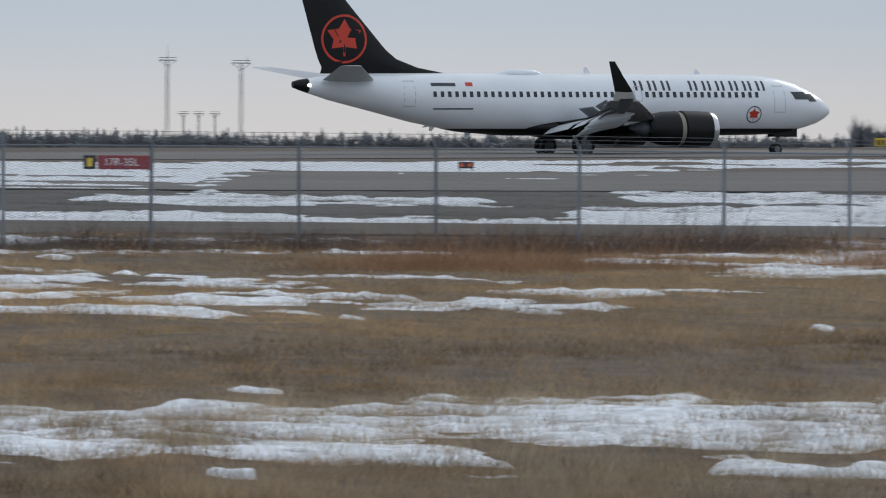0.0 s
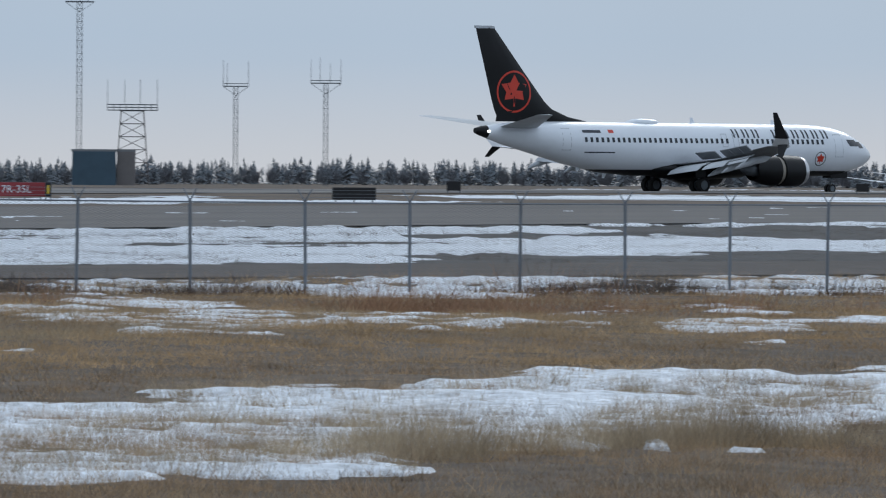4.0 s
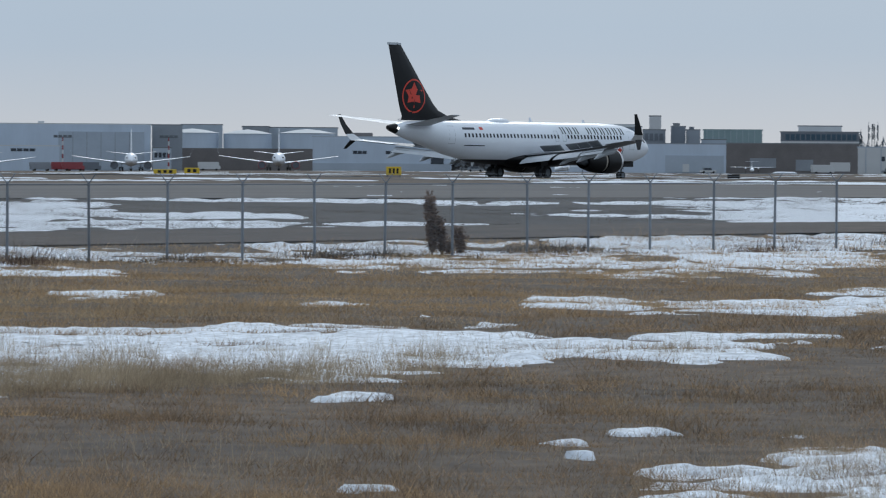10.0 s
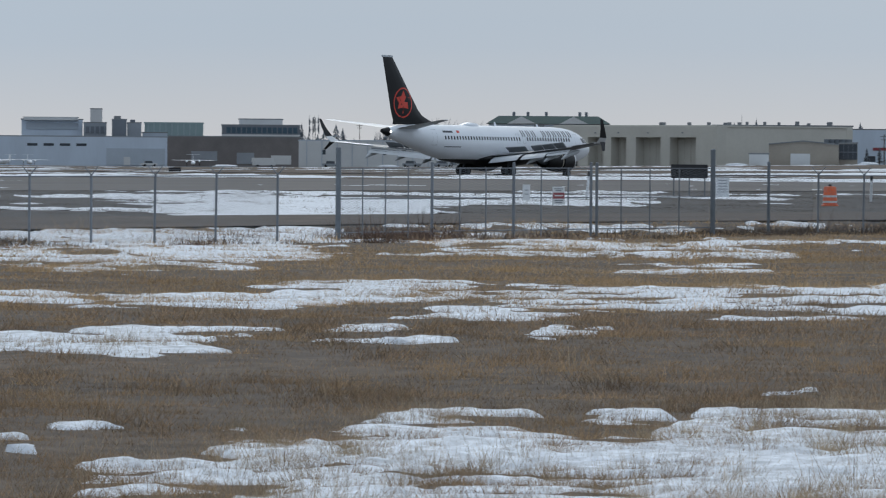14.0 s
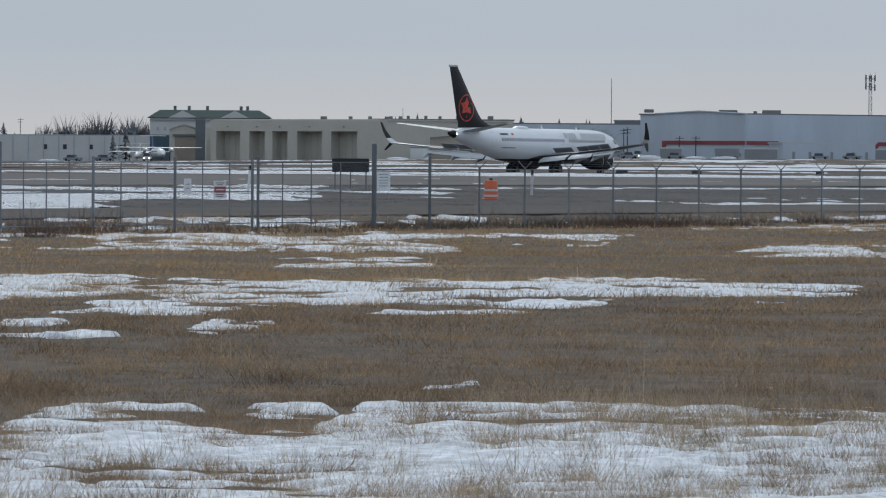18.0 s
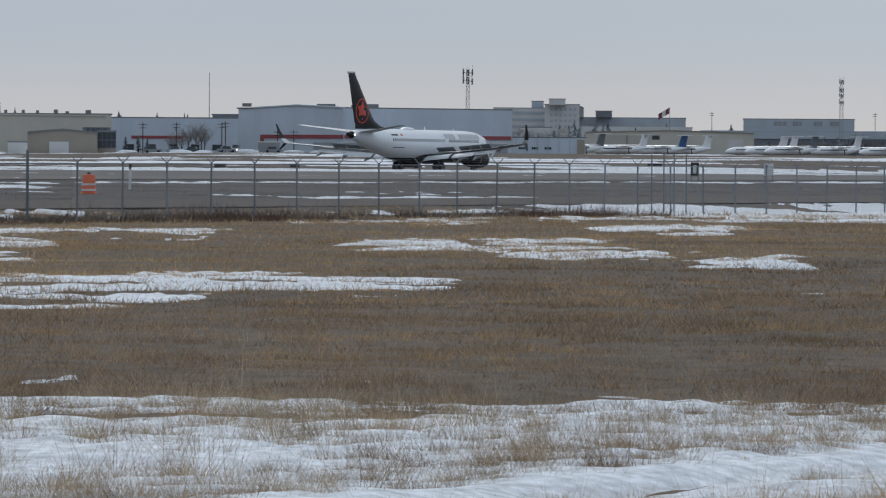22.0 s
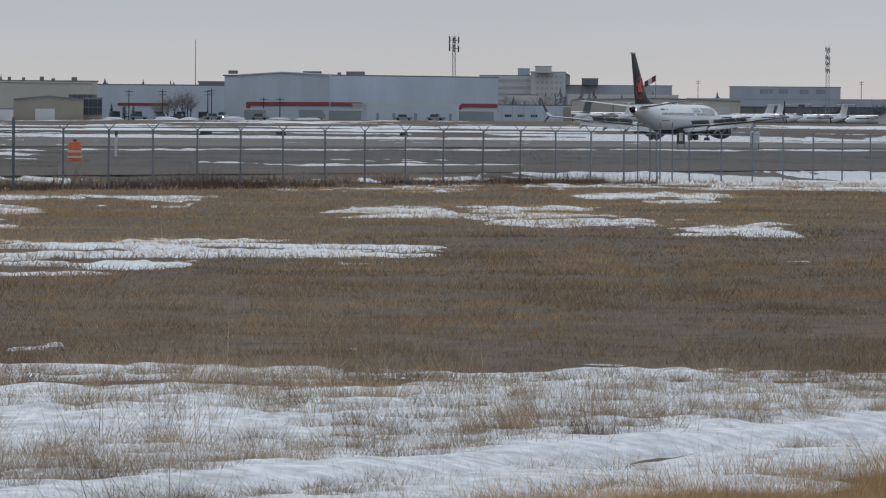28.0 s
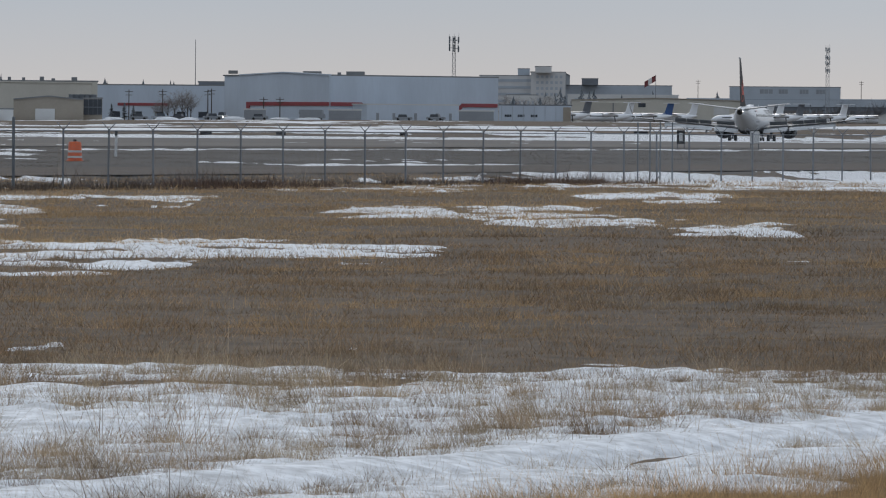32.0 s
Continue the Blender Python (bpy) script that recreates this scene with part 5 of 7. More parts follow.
for x, y, tn in ((194.9, 297, -34), (108.0, 275, -21)):
    a = radians(tn)
    sx, tall, foot, sink = (-1.65, 0.66, 0.34, -0.3) if x < 150 else (1.78, 0.80, 0.22, 0.0)
    board_sign("sign_end_box", x + sx * math.cos(a), y + sx * math.sin(a), 0.6 if x < 150 else 0.34, tall, foot, M_BLACKBOX, "black end box beside a runway sign", ink=M_SIGNYEL, bars=1, turn=tn, z_extra=sink)
board_sign("taxiway_sign", 219, 405, 0.9, 0.6, 0.25, M_SIGNYEL, "small yellow taxiway sign beyond the runway", ink=M_BLACKBOX, bars=2, turn=-28)
board_sign("taxiway_sign", 390.4, 327.6, 1.25, 0.70, 0.15, M_SIGNYEL, "yellow taxiway sign with dark markings beside the runway", ink=M_BLACKBOX, bars=3, turn=-50)
board_sign("taxiway_sign", 452, 405, 1.5, 0.55, 0.15, M_SIGNYEL, "yellow taxiway sign seen far across the runway", ink=M_BLACKBOX, bars=2, turn=-48)
board_sign("taxiway_sign", 520, 470, 2.6, 0.5, 0.15, M_SIGNYEL, "long low yellow taxiway sign far off", ink=M_BLACKBOX, bars=3, turn=-46)
for x, y, w, h, tn in ((206.4, 280.2, 2.45, 0.70, -36), (251.8, 330.6, 0.95, 0.62, -37), (284.4, 326.5, 0.95, 0.55, -41), (402.8, 327.5, 0.8, 0.32, -51), (560, 420, 1.4, 0.45, -52), (700, 470, 1.6, 0.4, -56), (620, 327, 0.9, 0.3, -60), (800, 455, 1.7, 0.8, -60), (850, 470, 1.5, 0.5, -61), (760, 452, 2.0, 0.35, -59), (980, 470, 2.5, 0.5, -64)):
    board_sign("airfield_sign", x, y, w, h, 0.18, M_BLACKBOX, "black back of a low airfield sign", turn=tn)
board_sign("equipment_sign", 300.0, 188.4, 2.1, 0.78, 1.0, M_BLACKBOX, "black back of a wide sign on posts", turn=-57)
board_sign("number_sign", 431.4, 203.5, 0.62, 1.05, 0.35, M_BLACKBOX, "upright black sign with white marks", ink=M_SIGNWHITE, bars=1, turn=-64)
board_sign("white_sign", 445.0, 203.5, 0.75, 0.95, 0.4, M_SIGNWHITE, "upright white sign board", turn=-64)
for x, y in ((170.5, 289), (127.2, 278)):
    s = board_sign("guard_light", x, y, 0.75, 0.32, 0.12, M_BLACKBOX, "low black guard light with amber lamps", turn=-30, category="airfield light")
    for dx in (-0.2, 0.2):
        bm = bmesh.new()
        tube(bm, (dx, -0.10, 0.28), (dx, -0.15, 0.28), 0.10, n=10)
        part("lamp", bm, M_LAMP_AMBER if x > 150 else M_ORANGE, s, "amber round lamp")


def cabinet(x, y):
    c = thing("utility_cabinet", pose(x, y, float(land(x, y)), 0, 0, -58), "white metal utility cabinet on a snowy mound", "cabinet")
    bm = bmesh.new()
    box(bm, 0, 0, 0.55, 0.75, 0.45, 1.1)
    bmesh.ops.bevel(bm, geom=bm.edges[:], offset=0.03, segments=2, affect="EDGES")
    part("body", bm, M_SIGNWHITE, c)
    bm = bmesh.new()
    for k in range(5):
        box(bm, 0, -0.232, 0.3 + 0.16 * k, 0.5, 0.012, 0.03)
    part("vent", bm, M_GALV_DARK, c, "dark vent slots")


cabinet(293.9, 182.4)


def barrel(x, y):
    b = thing("traffic_barrel", pose(x, y, float(land(x, y))), "orange plastic traffic barrel with white bands", "barrel")
    bm = bmesh.new()
    n = 20
    prof = ((0.42, 0.0), (0.42, 0.07), (0.35, 0.09), (0.345, 0.33), (0.335, 0.35), (0.33, 0.60), (0.32, 0.62), (0.31, 0.90), (0.27, 0.96), (0.06, 0.97))
    loft(bm, [[Vector((r * math.cos(2 * math.pi * k / n), r * math.sin(2 * math.pi * k / n), z)) for k in range(n)] for r, z in prof])
    part("drum", bm, M_ORANGE, b, flat=False)
    for z, r in ((0.44, 0.338), (0.17, 0.354)):
        bm = bmesh.new()
        loft(bm, [[Vector((r * math.cos(2 * math.pi * k / n), r * math.sin(2 * math.pi * k / n), zz)) for k in range(n)] for zz in (z, z + 0.10)], caps=False)
        part("band", bm, M_SIGNWHITE, b, "white reflective band", flat=False)
    bm = bmesh.new()
    box(bm, 0, 0, 1.02, 0.03, 0.16, 0.1)
    part("handle", bm, M_BLACKBOX, b)


barrel(259.0, 154.6)


def delineator(x, y, h, lean):
    d = thing("marker_post", pose(x, y, float(land(x, y)), 0, lean, -58), "slim white marker post with black top", "marker post", "marker posts by the road")
    bm = bmesh.new()
    box(bm, 0, 0, h * 0.4, 0.14, 0.05, h * 0.8 + 0.1)
    part("stem", bm, M_SIGNWHITE, d)
    bm = bmesh.new()
    box(bm, 0, 0, h * 0.9, 0.14, 0.05, h * 0.2)
    part("cap", bm, M_BLACKBOX, d)


delineator(273.0, 177.8, 1.45, 6)
delineator(287.9, 169.3, 1.35, 1)


def fence_sign(x, z, w, h, label, red=True):
    s = thing("fence_sign", pose(x, FENCE_Y - 0.06, z - h / 2), label, "sign")
    bm = bmesh.new()
    box(bm, 0, 0, h / 2, w, 0.012, h)
    board = part("board", bm, M_SIGNWHITE, s)
    if red:
        bm = bmesh.new()
        box(bm, 0, -0.009, h * 0.5, w * 0.94, 0.006, h * 0.34)
        part("red_field", bm, M_STRIPE, board, "red field with pale bars")
        rows = ((0.88, 0.7), (0.78, 0.5), (0.22, 0.7), (0.12, 0.55))
    else:
        rows = ((0.65, 0.5), (0.4, 0.5))
    for u, k in rows:
        bm = bmesh.new()
        box(bm, 0, -0.008, h * u, w * k, 0.005, h * 0.045)
        part("text_bar", bm, M_GALV_DARK, board)
    if red:
        bm = bmesh.new()
        box(bm, 0, -0.014, h * 0.5, w * 0.7, 0.004, h * 0.07)
        part("text_bar", bm, M_SIGNWHITE, board)


fence_sign(107.07, 1.17, 0.72, 0.60, "white and red warning sign wired to the fence")
fence_sign(170.2, 1.43, 0.72, 0.58, "white and red warning sign on the gate mesh")
fence_sign(168.3, 1.53, 0.42, 0.52, "small white sign board on the gate post", red=False)


def windsock(az, d):
    s = thing("windsock", facing(az, d), "orange windsock hanging from a slim pole", "windsock")
    up = 1.05 - float(s.matrix_basis.translation.z)
    bm = bmesh.new()
    tube(bm, (0, 0, -0.2), (0, 0, 5.6 + up), 0.06, 0.04, n=8)
    part("pole", bm, M_GALV, s)
    bm = bmesh.new()
    loft(bm, [[Vector((x + r * math.cos(a) * 0.4, r * math.sin(a), z + up + r * math.cos(a))) for a in np.linspace(0, 2 * math.pi, 12, endpoint=False)] for x, z, r in ((0.35, 5.5, 0.46), (-0.2, 5.2, 0.42), (-0.75, 4.3, 0.33), (-1.2, 3.4, 0.26), (-1.6, 2.8, 0.2))], caps=False)
    part("sock", bm, M_ORANGE, s, "limp faded orange fabric sock", flat=False)


windsock(26.87, 600)


# ---- masts ----
def lattice(bm, x, y, z0, z1, w0, w1, step, r=0.05):
    """Four legs with cross-bracing."""
    n = max(1, int(round((z1 - z0) / step)))
    def corner(k, z):
        w = w0 + (w1 - w0) * (z - z0) / (z1 - z0)
        return Vector((x + (-1, 1, 1, -1)[k] * w / 2, y + (-1, -1, 1, 1)[k] * w / 2, z))
    for k in range(4):
        tube(bm, corner(k, z0), corner(k, z1), r, n=5)
    for i in range(n):
        a, b = z0 + (z1 - z0) * i / n, z0 + (z1 - z0) * (i + 1) / n
        for k in range(4):
            tube(bm, corner(k, a), corner((k + 1) % 4, b), r * 0.6, n=4, caps=False)
            tube(bm, corner(k, b), corner((k + 1) % 4, b), r * 0.6, n=4, caps=False)


def antenna_mast(az, d, top, w, plat, whips, label, deck=0.0):
    m = facing(az, d)
    z = m.translation.z
    s = thing("antenna_mast", m, label, "antenna mast")
    bm = bmesh.new()
    lattice(bm, 0, 0, -0.3, top - z, w, w, max(w * 1.2, 1.0), 0.05)
    part("tower", bm, M_GALV_DARK, s)
    bm = bmesh.new()
    box(bm, 0, 0, top - z + 0.06, plat, plat * 0.7, 0.14)
    part("platform", bm, M_GALV_DARK, s, "flat steel platform")
    for k in (-1, 1):
        for name, p, q in (("guard_rail", (plat * k * 0.5, -plat * 0.35, 0.5), (plat * k * 0.5, plat * 0.35, 0.5)), ("guard_rail", (-plat * 0.5, plat * k * 0.35, 0.5), (plat * 0.5, plat * k * 0.35, 0.5)), ("brace", (plat * 0.5 * k, 0, 0), (0, 0, -plat * 0.35))):
            bm = bmesh.new()
            tube(bm, Vector(p) + Vector((0, 0, top - z)), Vector(q) + Vector((0, 0, top - z)), 0.035, n=4)
            part(name, bm, M_GALV_DARK, s)
    for u, h in whips:
        bm = bmesh.new()
        tube(bm, (plat * u, 0, top - z), (plat * u, 0, top - z + h), 0.05, 0.03, n=5)
        part("whip_antenna", bm, M_GALV, s, "slim whip antenna")


antenna_mast(33.84, 1000, 31.0, 0.85, 4.6, ((-0.3, 2.0), (0.3, 2.0), (0.0, 3.0)), "tall slim lattice mast with a small platform")
antenna_mast(35.28, 1000, 17.6, 0.7, 4.0, ((-0.5, 4.2), (-0.35, 3.8), (0.5, 4.2)), "grey lattice antenna mast with platform and whips")
antenna_mast(36.11, 1000, 18.2, 0.7, 4.8, ((-0.5, 3.9), (-0.2, 4.2), (0.15, 3.2), (0.5, 3.9)), "grey lattice antenna mast with flared platform and whips")
antenna_mast(21.83, 1050, 14.6, 0.6, 2.9, ((0.0, 2.6),), "distant grey mast with a small platform")
antenna_mast(22.51, 1050, 14.2, 0.6, 3.2, ((0.3, 1.4),), "distant grey mast with a flat platform")
for az, d, top in ((21.98, 1300, 6.4), (22.12, 1300, 6.4), (22.27, 1300, 6.4), (29.95, 1900, 12.0), (33.9, 2000, 11.5)):
    antenna_mast(az, d, top, 0.4, 2.2, ((0.0, 0.5),), "low distant floodlight mast")


def antenna_tower(az, d):
    m = facing(az, d)
    s = thing("antenna_tower", m, "squat lattice tower with a wide antenna deck", "antenna tower")
    z = m.translation.z
    bm = bmesh.new()
    lattice(bm, 0, 0, -0.3, 13.6 - z, 5.4, 3.6, 2.0, 0.09)
    part("tower", bm, M_BROWN, s, "rust-dark lattice tower")
    bm = bmesh.new()
    for k in range(3):
        box(bm, 0, 0, 13.7 - z + 0.45 * k, 8.1, 5.0, 0.10)
    for k in range(9):
        for y in (-2.5, 2.5):
            tube(bm, (-4.0 + k, y, 13.6 - z), (-4.0 + k, y, 14.7 - z), 0.05, n=4)
    part("deck", bm, M_GALV_DARK, s, "wide railed antenna deck")
    for u in (-4.0, -1.25, 1.25, 4.0):
        bm = bmesh.new()
        tube(bm, (u, 0, 14.6 - z), (u, 0, 18.6 - z), 0.05, 0.04, n=5)
        part("whip_antenna", bm, M_GALV, s)


antenna_tower(34.33, 1000)


# ---- buildings ----
class Face:
    """A wall between two bearings; panels are laid on it by bearing and height."""

    def __init__(self, ob, p, q):
        self.ob, self.p, self.q = ob, p, q
        self.along = (q - p).normalized()
        self.out = Vector((self.along.y, -self.along.x, 0))

    def at(self, az):
        b = Vector((math.sin(radians(az)), math.cos(radians(az))))
        p, a = self.p.to_2d(), self.along.to_2d()
        u = (p.x * b.y - p.y * b.x) / (b.x * a.y - b.y * a.x)
        return self.p + self.along * u

    def panel(self, name, az0, az1, z0, z1, material, label="", proud=0.12, inset=0.3):
        a, b = self.at(az0), self.at(az1)
        base = self.ob.matrix_basis.translation
        pts = [Vector((v.x, v.y, z)) - base + self.out * proud for v, z in ((a, z0), (b, z0), (b, z1), (a, z1))]
        bm = bmesh.new()
        prism(bm, pts, -self.out * (proud + inset))
        return part(name, bm, material, self.ob, label)

    def slope(self, name, az0, za, az1, zb, tall, material, proud=0.27):
        """A sloping painted band between two bearings."""
        a, b = self.at(az0), self.at(az1)
        base = self.ob.matrix_basis.translation
        bm = bmesh.new()
        prism(bm, [Vector((v.x, v.y, z)) - base + self.out * proud for v, z in ((a, za - tall), (b, zb - tall), (b, zb), (a, za))], -self.out * (proud + 0.2))
        return part(name, bm, material, self.ob)

    def windows(self, az0, az1, z0, z1, count, rows=1, fill=0.6, material=None):
        for r in range(rows):
            za = z0 + (z1 - z0) * r / rows
            zb = za + (z1 - z0) / rows * (fill if rows > 1 else 1)
            for k in range(count):
                a = az0 + (az1 - az0) * (k + 0.5 - fill / 2) / count
                b = az0 + (az1 - az0) * (k + 0.5 + fill / 2) / count
                self.panel("window", a, b, za, zb, material or M_WINDOW, proud=0.05)


def hall(name, az0, d0, az1, d1, top, depth, material, label, category="building", roof=None, lip=0.35, base=None, gable=0.0):
    """A flat-roofed or gabled building with a wall between two bearings and a depth behind it."""
    p, q = polar(az0, d0), polar(az1, d1)
    z0 = min(p.z, q.z) if base is None else base
    mid = (p + q) / 2
    ob = thing(name, Matrix.Translation((mid.x, mid.y, z0)), label, category)
    along = (q - p).normalized()
    out = Vector((along.y, -along.x, 0))
    back = -out * depth
    org = Vector((mid.x, mid.y, z0))
    foot = [Vector((v.x, v.y, 0)) - Vector((org.x, org.y, 0)) for v in (p, q, q + back, p + back)]
    h = top - z0
    bm = bmesh.new()
    if gable:
        c = (foot[0] + foot[1]) / 2
        outline = [foot[0] + Vector((0, 0, -0.5)), foot[1] + Vector((0, 0, -0.5)), foot[1] + Vector((0, 0, h)), c + Vector((0, 0, h + gable)), foot[0] + Vector((0, 0, h))]
        prism(bm, outline, back)
    else:
        prism(bm, [f + Vector((0, 0, -0.5)) for f in foot], (0, 0, h + 0.5))
    part("wall", bm, material, ob)
    bm = bmesh.new()
    if gable:
        for a, b in ((foot[0], c), (c, foot[1])):
            za, zb = (h, h + gable) if a is foot[0] else (h + gable, h)
            e = out * 0.4
            prism(bm, [a + Vector((0, 0, za)) + e, b + Vector((0, 0, zb)) + e, b + Vector((0, 0, zb + 0.3)) + e, a + Vector((0, 0, za + 0.3)) + e], back - out * 0.8)
    else:
        grow = 1 + 0.5 / max(10.0, (q - p).length)
        prism(bm, [f * grow + Vector((0, 0, h)) for f in foot], (0, 0, lip))
    part("roof", bm, roof or M_ROOF, ob)
    return Face(ob, p, q)


def unit(ob_face, az, z, w, h, material=None, back=8.0):
    """A machine on a roof."""
    v = ob_face.at(az) - ob_face.out * back
    base = ob_face.ob.matrix_basis.translation
    bm = bmesh.new()
    box(bm, 0, 0, h / 2, w, w * 0.7, h)
    bmesh.ops.bevel(bm, geom=bm.edges[:], offset=0.08, segments=1, affect="EDGES")
    part("roof_unit", bm, material or M_ROOF, ob_face.ob, at=Matrix.Translation((v.x - base.x, v.y - base.y, z - base.z)) @ pose(0, 0, 0, 0, 0, -az))


def build_west_apron():
    # dark noise wall behind the parked jets
    hall("noise_wall", 41.75, 2120, 45.3, 2120, 8.6, 3, M_BROWN, "long dark brown wall behind parked jets", "wall", lip=0.15)
    hall("noise_wall", 47.8, 2080, 50.3, 2080, 9.3, 3, M_BROWN, "dark brown wall in front of storage tanks", "wall", lip=0.15)
    f = hall("hangar", 45.82, 2000, 47.76, 2000, 16.5, 60, M_PANEL, "large pale blue-white hangar with a wide closed door", "hangar", roof=M_OFFWHITE)
    f.panel("hangar_door", 46.91, 47.70, 2.0, 14.2, M_PANELB, "wide blue-grey sliding door", proud=0.25)
    for k in range(1, 6):
        f.panel("door_seam", 46.91 + 0.13 * k, 46.915 + 0.13 * k, 2.2, 14.0, M_GREY, proud=0.3)
    unit(f, 46.2, 16.8, 3.0, 1.0, back=12)
    unit(f, 46.75, 16.8, 2.0, 0.8, M_OFFWHITE, back=12)
    f = hall("office_block", 45.23, 2050, 45.82, 2050, 15.0, 30, M_GREY, "mid-grey flat-roofed office block beside a hangar")
    f.windows(45.3, 45.8, 11.6, 12.8, 5)
    hall("annex", 45.16, 1985, 45.80, 1985, 9.8, 14, M_DARK, "dark grey flat-roofed annex")
    f = hall("low_building", 45.51, 1955, 46.92, 1955, 9.2, 20, M_PANEL, "low pale cladding building with strips of windows", roof=M_OFFWHITE)
    for a, b, z in ((45.60, 45.75, 7.6), (46.47, 46.70, 7.6), (45.60, 45.75, 4.2), (45.88, 46.02, 4.2)):
        f.windows(a, b, z, z + 0.9, 4, fill=0.88)
    f = hall("annex", 47.77, 2030, 48.05, 2030, 16.6, 30, M_GREY, "grey block attached to the hangar")
    f = hall("blue_annex", 47.78, 1990, 47.95, 1990, 9.0, 14, M_PANELB, "blue-grey low annex with a window band")
    f.windows(47.79, 47.94, 6.0, 7.6, 4, fill=0.8)
    # round tanks with pale conical roofs
    for az, r, z in ((48.14, 9.2, 16.4), (48.65, 8.4, 16.2), (49.2, 9.6, 16.5)):
        m = facing(az, 2160)
        t = thing("storage_tank", m, "round pale storage tank with a shallow conical roof", "storage tank", "tanks behind the brown wall")
        n = 28
        bm = bmesh.new()
        h = z - m.translation.z - 1.4
        loft(bm, [[Vector((r * math.cos(2 * math.pi * k / n), r * math.sin(2 * math.pi * k / n), zz)) for k in range(n)] for zz in (-0.3, h)])
        part("shell", bm, M_PANEL, t, flat=False)
        bm = bmesh.new()
        loft(bm, [[Vector((rr * math.cos(2 * math.pi * k / n), rr * math.sin(2 * math.pi * k / n), zz)) for k in range(n)] for rr, zz in ((r + 0.3, h), (r * 0.5, h + 1.0), (0.2, h + 1.5))])
        part("cone_roof", bm, M_OFFWHITE, t, "off-white conical roof", flat=False)
    hall("far_block", 48.04, 2500, 48.42, 2500, 20.2, 20, M_PANELB, "distant grey block behind tanks")
    hall("far_block", 48.60, 2500, 48.85, 2500, 19.6, 20, M_GREY, "distant brown-grey block behind tanks")
    hall("far_block", 48.85, 2520, 49.48, 2520, 19.4, 20, M_PANELB, "distant grey block behind tanks")
    f = hall("arched_window_building", 49.25, 1950, 50.53, 1950, 12.7, 30, M_PANEL, "pale building with a dark arched window", roof=M_PANELB, gable=0.0)
    f.windows(49.62, 49.75, 7.5, 8.5, 3, fill=0.9)
    f.windows(49.92, 50.08, 7.5, 8.5, 3, fill=0.9)
    f.panel("plinth", 49.25, 50.52, 2.0, 4.6, M_PANELB, "blue-grey lower wall", proud=0.2)
    # arched window
    c = f.at(50.40) - f.ob.matrix_basis.translation
    bm = bmesh.new()
    a0 = [c + f.along * (2.0 * math.cos(a)) + Vector((0, 0, 7.2 - f.ob.location.z + 2.2 * math.sin(a))) for a in np.linspace(0, math.pi, 12)]
    a0 = a0 + [c - f.along * 2.0 + Vector((0, 0, 4.4 - f.ob.location.z)), c + f.along * 2.0 + Vector((0, 0, 4.4 - f.ob.location.z))]
    a0 = [Vector((v.x, v.y, v.z)) + f.out * 0.25 for v in a0]
    prism(bm, a0, -f.out * 0.4)
    part("arched_window", bm, M_WINDOW, f.ob, "tall dark arched window")
    unit(f, 49.7, 13.0, 7.0, 1.2, M_BROWN, back=10)
    unit(f, 50.1, 13.0, 2.0, 2.2, M_GREY, back=10)


